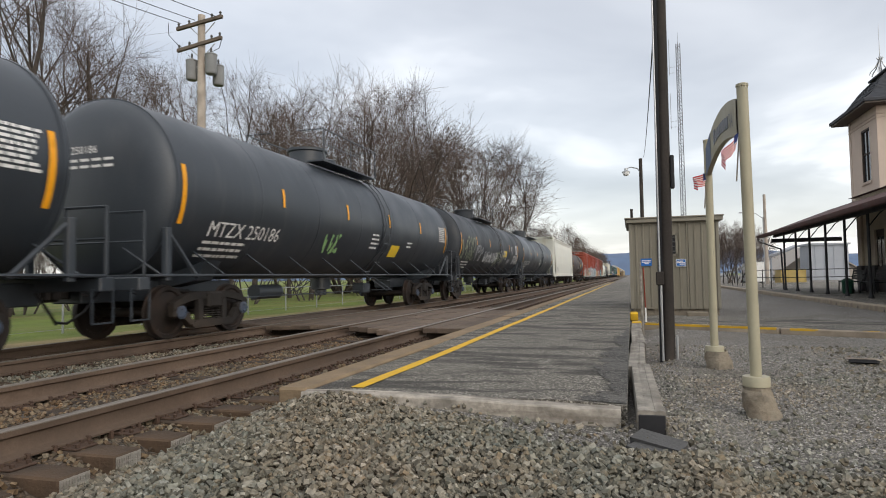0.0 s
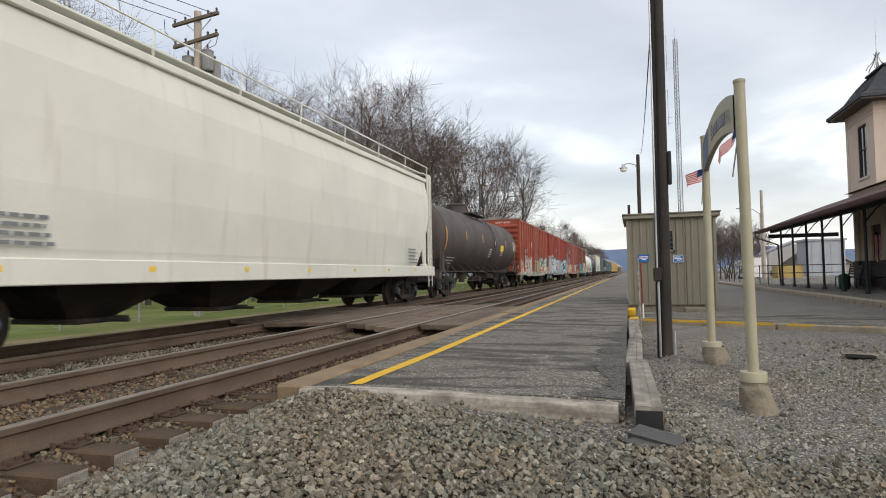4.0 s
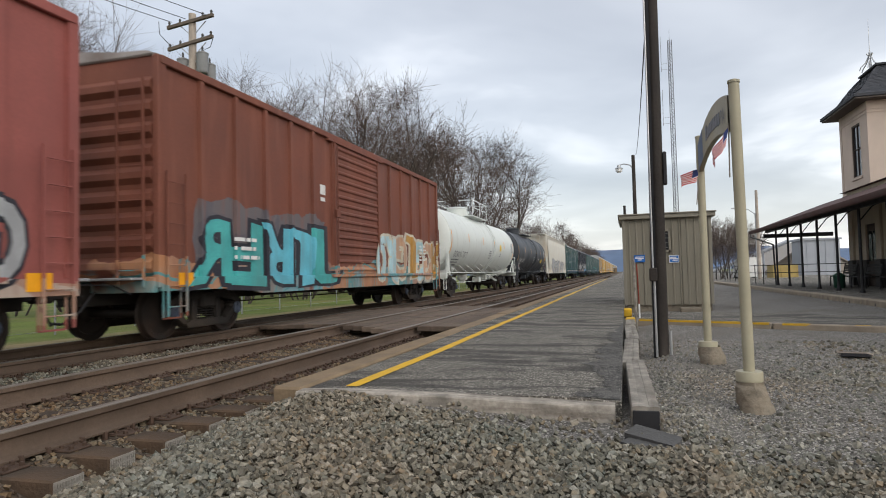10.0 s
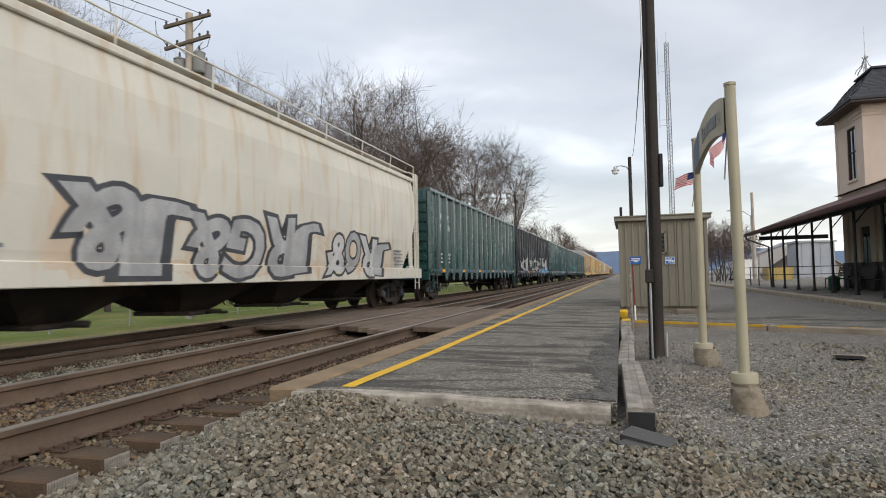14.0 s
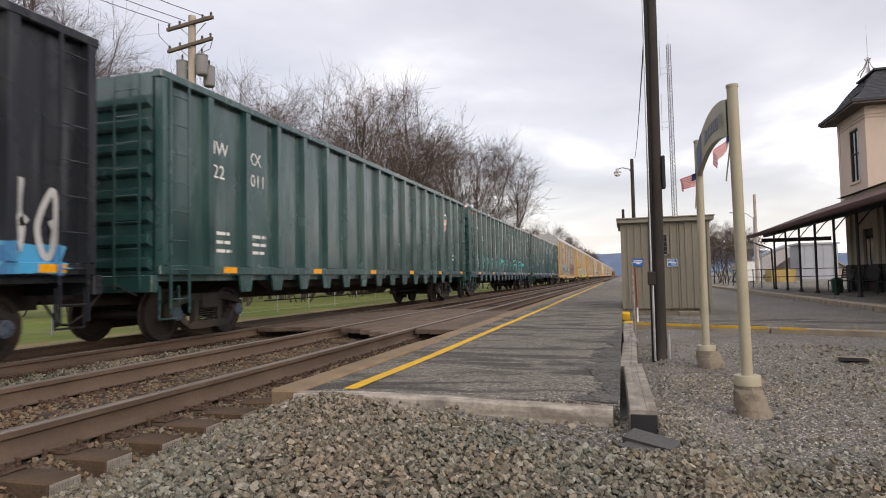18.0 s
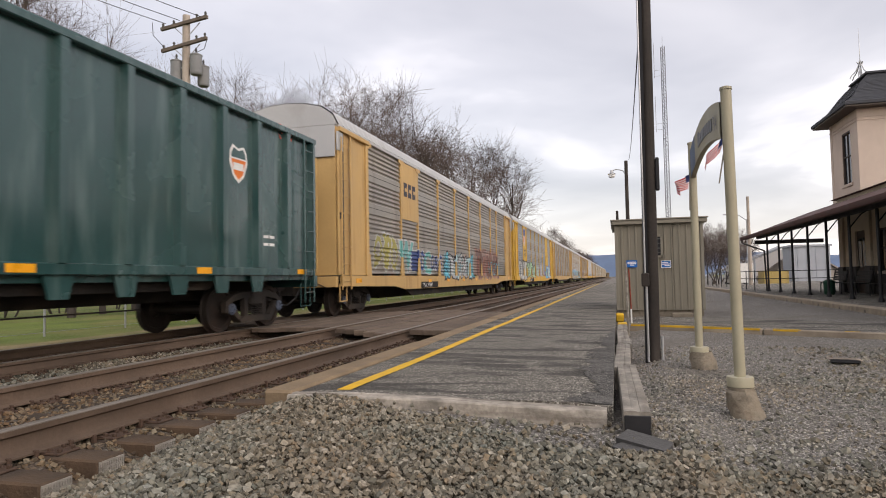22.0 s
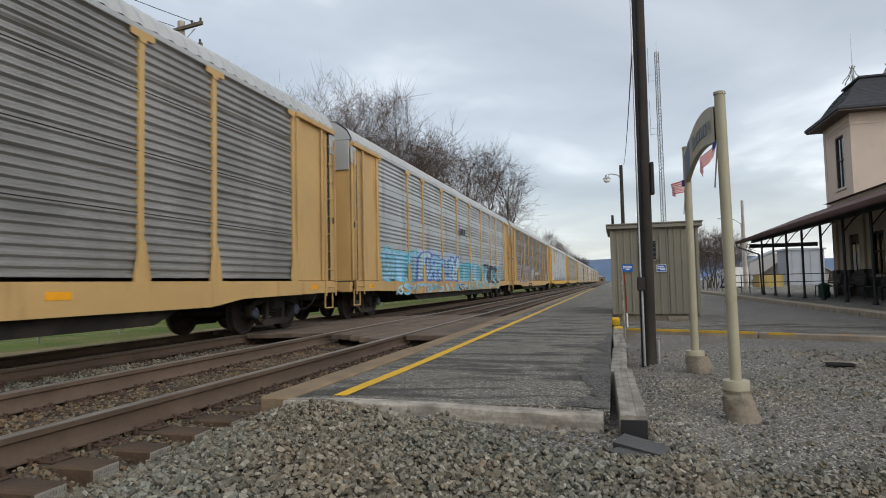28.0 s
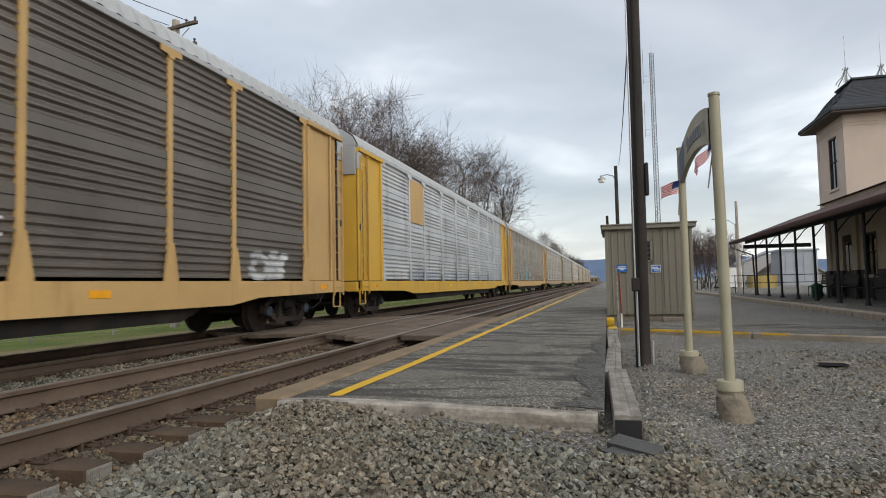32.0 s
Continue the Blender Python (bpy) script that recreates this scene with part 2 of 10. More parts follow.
def stone_mat(name, tones):
    """Single stones: each island has its own tone."""
    m = bpy.data.materials.new(name)
    m.use_nodes = True
    nt = m.node_tree
    N, L = nt.nodes.new, nt.links.new
    b = nt.nodes["Principled BSDF"]
    b.inputs["Roughness"].default_value = 0.85
    b.inputs["Specular IOR Level"].default_value = 0.3
    g, r, tc, n = N("ShaderNodeNewGeometry"), N("ShaderNodeValToRGB"), N("ShaderNodeTexCoord"), N("ShaderNodeTexNoise")
    e = r.color_ramp.elements
    e[0].color, e[1].color = (*tones[0], 1), (*tones[-1], 1)
    for k, c in enumerate(tones[1:-1]):
        e.new((k + 1) / (len(tones) - 1)).color = (*c, 1)
    L(g.outputs["Random Per Island"], r.inputs[0])
    n.inputs["Scale"].default_value, n.inputs["Detail"].default_value = 45.0, 4.0
    L(tc.outputs["Object"], n.inputs["Vector"])
    mr, mx = N("ShaderNodeMapRange"), N("ShaderNodeMix")
    mr.inputs["From Min"].default_value, mr.inputs["From Max"].default_value = 0.3, 0.7
    mr.inputs["To Min"].default_value, mr.inputs["To Max"].default_value = 0.65, 1.25
    mx.data_type, mx.blend_type = "RGBA", "MULTIPLY"
    mx.inputs[0].default_value = 1.0
    L(n.outputs[0], mr.inputs["Value"]); L(r.outputs[0], mx.inputs[6]); L(mr.outputs[0], mx.inputs[7])
    reg, tint, both = N("ShaderNodeTexNoise"), N("ShaderNodeValToRGB"), N("ShaderNodeMix")
    reg.inputs["Scale"].default_value, reg.inputs["Detail"].default_value = 0.9, 3.0
    L(tc.outputs["Object"], reg.inputs["Vector"]); L(reg.outputs[0], tint.inputs[0])
    te = tint.color_ramp.elements
    te[0].position, te[0].color = 0.40, (0.93, 0.97, 0.92, 1)
    te[1].position, te[1].color = 0.60, (1.03, 0.96, 0.85, 1)
    both.data_type, both.blend_type = "RGBA", "MULTIPLY"
    both.inputs[0].default_value = 1.0
    L(mx.outputs[2], both.inputs[6]); L(tint.outputs[0], both.inputs[7])
    L(both.outputs[2], b.inputs["Base Color"])
    bp = N("ShaderNodeBump")
    bp.inputs["Strength"].default_value, bp.inputs["Distance"].default_value = 0.5, 0.01
    L(n.outputs[0], bp.inputs["Height"]); L(bp.outputs[0], b.inputs["Normal"])
    return m


RUST = (0.10, 0.055, 0.035)
M_ = {}
M_["rail"] = mat("rusty_rail", (0.118, 0.083, 0.060), 0.75, 0.1, 0.3, 2.0, 40, 0.2, (0.05, 0.03, 0.02), 0.3)
M_["railhead"] = mat("worn_rail_head", (0.19, 0.165, 0.14), 0.45, 0.35, 0.2, 1.5, 60, 0.05)
M_["tie"] = mat("creosoted_wood", (0.062, 0.046, 0.034), 0.9, 0, 0.45, 3.0, 50, 0.7, (0.125, 0.078, 0.046), 0.4, per_object=0.5)
M_["plate"] = mat("tie_plate_steel", (0.085, 0.055, 0.04), 0.8, 0.3, 0.3, 8, 60, 0.3, RUST, 0.4)
M_["asphalt"] = gravel_mat("worn_asphalt", ((0.098, 0.091, 0.077), (0.185, 0.170, 0.144), (0.13, 0.120, 0.102), (0.46, 0.43, 0.37), (0.142, 0.131, 0.112)), 0.013, 1.3, (0.036, 0.034, 0.031), 1.1, (0.5, 1.9, 1), 0.75, (0.50, 0.60), 1.6)
M_["tar"] = gravel_mat("dark_tar_patch", ((0.05, 0.048, 0.045), (0.085, 0.081, 0.075), (0.20, 0.19, 0.17), (0.06, 0.057, 0.053)), 0.016, 1.0, (0.12, 0.114, 0.105), 3.5, (1, 1, 1), 0.6)
M_["timber"] = mat("weathered_timber", (0.30, 0.275, 0.235), 0.9, 0, 0.5, 6, 34, 0.9, (0.075, 0.058, 0.046), 0.5, along=(9, 0.7, 9), per_object=0.35)
M_["cross_timber"] = mat("weathered_end_timber", (0.33, 0.30, 0.255), 0.9, 0, 0.5, 6, 34, 0.9, (0.075, 0.055, 0.042), 0.45, along=(0.8, 12, 14))
M_["edge_timber"] = mat("tan_platform_timber", (0.235, 0.172, 0.108), 0.9, 0, 0.3, 3, 40, 0.5, (0.16, 0.12, 0.08), 0.4, per_object=0.25)
M_["plank"] = mat("crossing_plank_wood", (0.145, 0.108, 0.082), 0.9, 0, 0.4, 3, 40, 0.5, (0.18, 0.14, 0.10), 0.3, per_object=0.6)
M_["yellow"] = mat("yellow_line_paint", (0.60, 0.36, 0.022), 0.7, 0, 0.2, 6, 60, 0.4, (0.3, 0.2, 0.06), 0.25)
M_["shed"] = mat("taupe_ribbed_sheet_metal", (0.20, 0.182, 0.14), 0.55, 0, 0.1, 1.2, 30, 0.05, (0.16, 0.14, 0.10), 0.2, streak=True)
M_["shed_trim"] = mat("taupe_trim_metal", (0.215, 0.197, 0.155), 0.5, 0, 0.1, 2, 30, 0.05)
M_["post"] = mat("khaki_painted_steel", (0.335, 0.31, 0.222), 0.5, 0, 0.1, 3, 50, 0.08, (0.25, 0.22, 0.15), 0.15, streak=True)
M_["concrete"] = mat("weathered_concrete", (0.25, 0.215, 0.165), 0.92, 0, 0.45, 9, 40, 1.0, (0.11, 0.085, 0.06), 0.6, dirt_scale=9.0)
M_["curb"] = mat("old_kerb_concrete", (0.30, 0.25, 0.19), 0.92, 0, 0.3, 3, 40, 0.6, (0.12, 0.09, 0.07), 0.4)
M_["pole"] = mat("dark_pole_wood", (0.040, 0.034, 0.030), 0.85, 0, 0.4, 2, 30, 0.5, (0.12, 0.10, 0.085), 0.3, streak=True)
M_["grey_pole"] = mat("grey_pole_wood", (0.38, 0.33, 0.28), 0.9, 0, 0.3, 2, 30, 0.4, (0.16, 0.13, 0.11), 0.3, streak=True)
M_["mast"] = mat("dull_grey_mast_steel", (0.17, 0.175, 0.19), 0.6, 0.2, 0.15, 3, 40, 0.05)
M_["arm"] = mat("dark_crossarm_wood", (0.13, 0.105, 0.085), 0.9, 0, 0.3, 2, 30, 0.4)
M_["galv"] = mat("galvanised_steel", (0.42, 0.43, 0.44), 0.45, 0.6, 0.15, 3, 40, 0.05)
M_["can"] = mat("grey_transformer_paint", (0.20, 0.205, 0.205), 0.55, 0, 0.15, 3, 40, 0.05)
M_["black"] = mat("black_steel_paint", (0.022, 0.022, 0.024), 0.55, 0, 0.3, 4, 50, 0.1)
M_["cable"] = mat("black_cable", (0.02, 0.02, 0.02), 0.6, 0, 0.1, 4, 50, 0)
M_["bluesign"] = mat("blue_sign_enamel", (0.02, 0.13, 0.42), 0.4, 0, 0.1, 4, 50, 0)
M_["white"] = mat("white_sign_paint", (0.75, 0.75, 0.73), 0.5, 0, 0.08, 4, 50, 0)
M_["red"] = mat("red_cloth", (0.50, 0.045, 0.05), 0.8, 0, 0.15, 6, 60, 0.1)
M_["navy"] = mat("navy_cloth", (0.04, 0.06, 0.18), 0.8, 0, 0.15, 6, 60, 0.1)
M_["cloth"] = mat("white_cloth", (0.70, 0.66, 0.64), 0.8, 0, 0.12, 6, 60, 0.1)
M_["grass"] = mat("winter_lawn", (0.125, 0.165, 0.034), 0.95, 0, 0.35, 0.5, 40, 0.8, (0.22, 0.18, 0.075), 0.6, dirt_scale=0.3, bump_dist=0.05)
M_["dead_grass"] = mat("tan_dead_grass", (0.25, 0.195, 0.10), 0.95, 0, 0.35, 0.8, 40, 0.8, (0.12, 0.14, 0.04), 0.6, dirt_scale=0.5, bump_dist=0.05)
M_["end_plate"] = mat("dull_nail_plate_steel", (0.40, 0.38, 0.34), 0.6, 0.25, 0.25, 20, 80, 0.1, (0.10, 0.07, 0.045), 0.4)
M_["bark"] = mat("grey_brown_bark", (0.07, 0.058, 0.05), 0.95, 0, 0.3, 2, 20, 0.4)
M_["twig"] = mat("brown_twigs", (0.10, 0.076, 0.063), 0.95, 0, 0.3, 0.4, 10, 0)
M_["slab"] = mat("broken_grey_slab", (0.085, 0.084, 0.082), 0.85, 0, 0.25, 6, 60, 0.6)
M_["stucco"] = mat("pale_pink_stucco", (0.52, 0.43, 0.36), 0.9, 0, 0.08, 1.2, 60, 0.2, (0.40, 0.33, 0.27), 0.15, streak=True)
M_["cream"] = mat("cream_painted_wall", (0.52, 0.46, 0.36), 0.85, 0, 0.1, 1.5, 50, 0.15, (0.35, 0.30, 0.23), 0.2, streak=True)
M_["dado"] = mat("dark_grey_wainscot", (0.075, 0.072, 0.07), 0.8, 0, 0.2, 2, 40, 0.2)
M_["maroon"] = mat("maroon_roof_trim", (0.085, 0.045, 0.040), 0.7, 0, 0.2, 2, 40, 0.2)
M_["soffit"] = mat("dark_soffit_boards", (0.12, 0.105, 0.09), 0.8, 0, 0.25, 2, 30, 0.2)
M_["slate"] = mat("dark_slate", (0.055, 0.058, 0.066), 0.7, 0, 0.25, 3, 30, 0.4, per_object=0.4)
M_["darkwood"] = mat("dark_brown_frame", (0.05, 0.035, 0.028), 0.6, 0, 0.2, 4, 40, 0.1)
M_["glass"] = glass("dark_window_glass")
# the ridge's blue is distance haze put into the base colour
M_["ridge"] = mat("haze_tinted_ridge", (0.105, 0.15, 0.235), 1.0, 0, 0.18, 0.012, 0.06, 0)
M_["barn"] = mat("pale_metal_siding", (0.33, 0.35, 0.38), 0.6, 0, 0.1, 0.6, 20, 0.05)
M_["tan_roof"] = mat("tan_metal_roof", (0.33, 0.29, 0.25), 0.6, 0, 0.1, 0.6, 20, 0.05)
M_["bin"] = mat("faded_yellow_steel", (0.40, 0.30, 0.11), 0.6, 0, 0.15, 1.5, 30, 0.1)
M_["green_bin"] = mat("dark_green_plastic", (0.02, 0.07, 0.045), 0.5, 0, 0.15, 3, 30, 0.1)
M_["rust_leaf"] = mat("rust_red_scrap", (0.24, 0.05, 0.03), 0.8, 0, 0.3, 8, 60, 0.2)
M_["gravel_r"] = gravel_mat("grey_fine_gravel", ((0.105, 0.10, 0.09), (0.24, 0.226, 0.202), (0.165, 0.152, 0.132), (0.50, 0.47, 0.43), (0.115, 0.104, 0.09), (0.19, 0.18, 0.162)), 0.015, 1.5, (0.12, 0.104, 0.085), 0.8, (1, 1, 1), 0.55)
M_["ballast"] = gravel_mat("brown_ballast", ((0.10, 0.078, 0.056), (0.16, 0.122, 0.086), (0.14, 0.126, 0.106), (0.075, 0.052, 0.036)), 0.045, 1.0, (0.085, 0.058, 0.040), 0.8)
M_["stone"] = stone_mat("grey_crushed_stone", ((0.085, 0.085, 0.072), (0.165, 0.150, 0.122), (0.23, 0.215, 0.185), (0.14, 0.145, 0.13), (0.205, 0.165, 0.12), (0.105, 0.100, 0.086), (0.17, 0.15, 0.122), (0.30, 0.285, 0.255), (0.07, 0.065, 0.054), (0.12, 0.112, 0.095)))
M_["fine_stone"] = stone_mat("grey_stone_chips", ((0.10, 0.098, 0.088), (0.22, 0.208, 0.185), (0.15, 0.142, 0.125), (0.29, 0.275, 0.25), (0.19, 0.165, 0.13), (0.42, 0.40, 0.37), (0.10, 0.096, 0.088), (0.08, 0.077, 0.07)))
M_["brown_stone"] = stone_mat("brown_crushed_stone", ((0.10, 0.066, 0.04), (0.165, 0.112, 0.068), (0.135, 0.115, 0.088), (0.08, 0.053, 0.037), (0.20, 0.165, 0.122)))


# ---- mesh helpers ----
class Mesh:
    """Vertices and faces collected for one part."""

    def __init__(self):
        self.v, self.f = [], []

    def add(self, verts, faces):
        n = len(self.v)
        self.v += [tuple(p) for p in verts]
        self.f += [tuple(n + i for i in f) for f in faces]
        return self

    def box(self, x0, x1, y0, y1, z0, z1, c=0.0):
        """A box with chamfered edges of width c."""
        if c <= 0:
            return self.add([(x, y, z) for x in (x0, x1) for y in (y0, y1) for z in (z0, z1)],
                            [(0, 1, 3, 2), (4, 6, 7, 5), (0, 4, 5, 1), (2, 3, 7, 6), (0, 2, 6, 4), (1, 5, 7, 3)])
        c = min(c, (x1 - x0) * 0.45, (y1 - y0) * 0.45, (z1 - z0) * 0.45)
        v, idx = [], {}
        for i, x in enumerate((x0, x1)):
            for j, y in enumerate((y0, y1)):
                for k, z in enumerate((z0, z1)):
                    sx, sy, sz = (c, -c)[i], (c, -c)[j], (c, -c)[k]
                    for a, p in enumerate(((x, y + sy, z + sz), (x + sx, y, z + sz), (x + sx, y + sy, z))):
                        idx[i, j, k, a] = len(v)
                        v.append(p)
        f = []
        for s in (0, 1):
            q = [idx[s, 0, 0, 0], idx[s, 1, 0, 0], idx[s, 1, 1, 0], idx[s, 0, 1, 0]]
            f.append(q if s else q[::-1])
            q = [idx[0, s, 0, 1], idx[1, s, 0, 1], idx[1, s, 1, 1], idx[0, s, 1, 1]]
            f.append(q[::-1] if s else q)
            q = [idx[0, 0, s, 2], idx[1, 0, s, 2], idx[1, 1, s, 2], idx[0, 1, s, 2]]
            f.append(q if s else q[::-1])
        for a in (0, 1):
            for b in (0, 1):
                f.append((idx[a, b, 0, 0], idx[a, b, 1, 0], idx[a, b, 1, 1], idx[a, b, 0, 1]))
                f.append((idx[a, 0, b, 0], idx[a, 1, b, 0], idx[a, 1, b, 2], idx[a, 0, b, 2]))
                f.append((idx[0, a, b, 1], idx[1, a, b, 1], idx[1, a, b, 2], idx[0, a, b, 2]))
        for i in (0, 1):
            for j in (0, 1):
                for k in (0, 1):
                    f.append((idx[i, j, k, 0], idx[i, j, k, 1], idx[i, j, k, 2]))
        return self.add(v, f)

    def tube(self, p0, p1, r0, r1=None, n=8, caps=True):
        r1 = r0 if r1 is None else r1
        a, b = Vector(p0), Vector(p1)
        d = (b - a).normalized()
        u = d.orthogonal().normalized()
        w = d.cross(u)
        v = []
        for p, r in ((a, r0), (b, r1)):
            for i in range(n):
                t = 2 * math.pi * i / n
                v.append(p + (u * math.cos(t) + w * math.sin(t)) * r)
        f = [(i, (i + 1) % n, n + (i + 1) % n, n + i) for i in range(n)]
        if caps:
            f += [tuple(range(n))[::-1], tuple(range(n, 2 * n))]
        return self.add(v, f)

    def pipe(self, pts, r, n=6):
        """A bent round bar through the points."""
        for a, b in zip(pts, pts[1:]):
            self.tube(a, b, r, n=n)
        return self

    def prism(self, poly, axis, a, b):
        """The polygon, of pairs in the two other axes in order, drawn out from a to b along the axis."""
        def put(p, t):
            q = [p[0], p[1]]
            q.insert(axis, t)
            return tuple(q)
        n = len(poly)
        v = [put(p, a) for p in poly] + [put(p, b) for p in poly]
        f = [(i, (i + 1) % n, n + (i + 1) % n, n + i) for i in range(n)] + [tuple(range(n))[::-1], tuple(range(n, 2 * n))]
        return self.add(v, f)

    def lathe(self, prof, axis=2, n=24, at=(0, 0, 0)):
        """Profile of (radius, height) pairs turned round an axis."""
        v, f = [], []
        for r, h in prof:
            for i in range(n):
                t = 2 * math.pi * i / n
                q = [r * math.cos(t), r * math.sin(t)]
                q.insert(axis, h)
                v.append((q[0] + at[0], q[1] + at[1], q[2] + at[2]))
        for k in range(len(prof) - 1):
            for i in range(n):
                f.append((k * n + i, k * n + (i + 1) % n, (k + 1) * n + (i + 1) % n, (k + 1) * n + i))
        f += [tuple(range(n))[::-1], tuple((len(prof) - 1) * n + i for i in range(n))]
        return self.add(v, f)

    def data(self, name, material, smooth=35, fix=True):
        me = bpy.data.meshes.new(name)
        me.from_pydata(self.v, [], self.f)
        if fix:
            bm = bmesh.new()
            bm.from_mesh(me)
            bmesh.ops.recalc_face_normals(bm, faces=bm.faces)
            bm.to_mesh(me)
            bm.free()
        if smooth:
            me.polygons.foreach_set("use_smooth", [True] * len(me.polygons))
            me.set_sharp_from_angle(angle=radians(smooth))
        me.materials.append(material)
        return me


def part(name, m, material, parent=None, label="", at=None, smooth=35, fix=True):
    """Links one mesh object, under a thing or a part where one is given."""
    data = m if isinstance(m, bpy.types.Mesh) else m.data(name, material, smooth, fix)
    ob = new(name, data)
    if parent is not None:
        ob.parent = parent
    if at is not None:
        ob.matrix_basis = at if isinstance(at, Matrix) else Matrix.Translation(at)
    if label:
        ob["label"] = label
    return ob


def thing(name, label, category, at=(0, 0, 0), group="", kind=""):
    ob = new(name)
    ob.empty_display_size = 0.2
    ob.matrix_basis = at if isinstance(at, Matrix) else Matrix.Translation(at)
    return tagged(ob, label, category, group, kind)


def lettering(text, height, deep=0.004):
    """Flat lettering as a Mesh: reads along x, stands along y, its left foot in the origin; drawn with the built-in font."""
    cu = bpy.data.curves.new("lettering", "FONT")
    cu.body, cu.size, cu.resolution_u = text, height * 1.42, 2
    tmp = new("lettering", cu)
    bpy.context.view_layer.update()
    me = bpy.data.meshes.new_from_object(tmp.evaluated_get(bpy.context.evaluated_depsgraph_get()))
    out = Mesh()
    out.add([tuple(v.co) for v in me.vertices], [tuple(p.vertices) for p in me.polygons])
    bpy.data.objects.remove(tmp)
    bpy.data.meshes.remove(me)
    bpy.data.curves.remove(cu)
    return out


def glyph(ch, fat):
    """One fat letter as points and faces, scaled so that its thin form fills the unit square."""
    def outline(offset):
        cu = bpy.data.curves.new("letter", "FONT")
        cu.body, cu.size, cu.resolution_u, cu.offset = ch, 1.0, 3, offset
        tmp = new("letter", cu)
        bpy.context.view_layer.update()
        me = bpy.data.meshes.new_from_object(tmp.evaluated_get(bpy.context.evaluated_depsgraph_get()))
        pts, faces = [(v.co.x, v.co.y) for v in me.vertices], [tuple(p.vertices) for p in me.polygons]
        bpy.data.objects.remove(tmp)
        bpy.data.meshes.remove(me)
        bpy.data.curves.remove(cu)
        return pts, faces
    thin = outline(0.0)[0]
    x0, x1 = min(p[0] for p in thin), max(p[0] for p in thin)
    y0, y1 = min(p[1] for p in thin), max(p[1] for p in thin)
    pts, faces = outline(fat)
    return [((a - x0) / (x1 - x0), (b - y0) / (y1 - y0)) for a, b in pts], faces


WILD = "GRQJ&F"
GLYPHS = {(ch, k): glyph(ch, k) for ch in sorted(set(WILD + "WILDCORE")) for k in (0.035, 0.085)}


def side_text(text, height, y, z, x, bend=None):
    """Lettering on a car's side that faces +x: reads along +y. bend(y, z) gives x where the side is round."""
    m = lettering(text, height)
    m.v = [((bend(y + a, z + b) if bend else x), y + a, z + b) for a, b, _ in m.v]
    return m


def bars(m, y, z, x, rows, width, h, gap, bend=None, seed=0):
    """Plain bars in place of small writing."""
    rnd = random.Random(seed)
    for k in range(rows):
        a, zz = y, z - k * (h + gap)
        end = y + width * rnd.uniform(0.75, 1.0)
        while a < end:
            b = min(end, a + rnd.uniform(1.5, 5) * h)
            pts = [(a, zz), (b, zz), (b, zz + h), (a, zz + h)]
            m.add([((bend(q, w) if bend else x), q, w) for q, w in pts], [(0, 1, 2, 3)])
            a = b + h * 0.6
    return m


# ---- ground ----
X1, X2 = -4.235, -8.467      # centre lines of the siding and of the main track
ZT = -0.144                  # rail top of the main track


def smooth_step(a, b, t):
    t = max(0.0, min(1.0, (t - a) / (b - a)))
    return t * t * (3 - 2 * t)


def ground_z(x, y):
    """Height of the ground sheet."""
    n = noise.noise(Vector((x * 0.6, y * 0.6, 0))) * 0.02 + noise.noise(Vector((x * 2.3, y * 2.3, 4))) * 0.008
    if x < -6.0:
        z = -0.37 - 0.19 * smooth_step(-10.4, -12.6, x) if x < -10.4 else -0.37
        if x < -13:
            z = -0.56 - 0.25 * smooth_step(-13, -40, x)
    elif x < -2.7:
        z = -0.37 + 0.12 * smooth_step(-6.0, -5.4, x)
        z += 0.035 * smooth_step(-5.5, -5.2, x) * smooth_step(-3.05, -3.4, x) + 0.03 * smooth_step(-3.1, -2.7, x)
        z -= 0.10 * smooth_step(4.3, 3.4, y) * math.exp(-((x + 2.93) / 0.2) ** 2)
    elif x < 0.3:
        near = smooth_step(5.5, 4.3, y)
        z = -0.22 + near * (0.16 * smooth_step(-2.75, -1.9, x) - 0.07 * smooth_step(-1.9, -0.1, x)) 
        z -= 0.05 * smooth_step(3.4, 2.2, y) * smooth_step(-2.6, -1.6, x)
        z += 0.012 * smooth_step(3.5, 3.9, y) * near * smooth_step(-2.4, -1.8, x) * smooth_step(-0.3, -1.0, x)
    else:
        near = smooth_step(5.5, 4.3, y)
        z = -0.22 + 0.09 * near * smooth_step(0.75, 0.3, x) + 0.04 * smooth_step(5.0, 9.0, y) - 0.07 * smooth_step(6.5, 4.2, y) * smooth_step(0.3, 0.8, x)
    if abs(x + 2.35) < 1.6 and abs(y - 4.0) < 2:
        # stone heaped against the platform's corner
        z += 0.075 * math.exp(-((x + 2.32) / (0.30 if x < -2.32 else 0.55)) ** 2 - ((y - 4.05) / 0.42) ** 2)
    if y > 60:
        z -= 0.3 * smooth_step(60, 200, y) * smooth_step(0, 20, abs(x + 5))
    return z + n * (1 if abs(x) < 40 else 0)


def axis(points):
    out = []
    for a, b, step in points:
        k = max(1, round((b - a) / step))
        out += [a + (b - a) * i / k for i in range(k)]
    return out + [points[-1][1]]


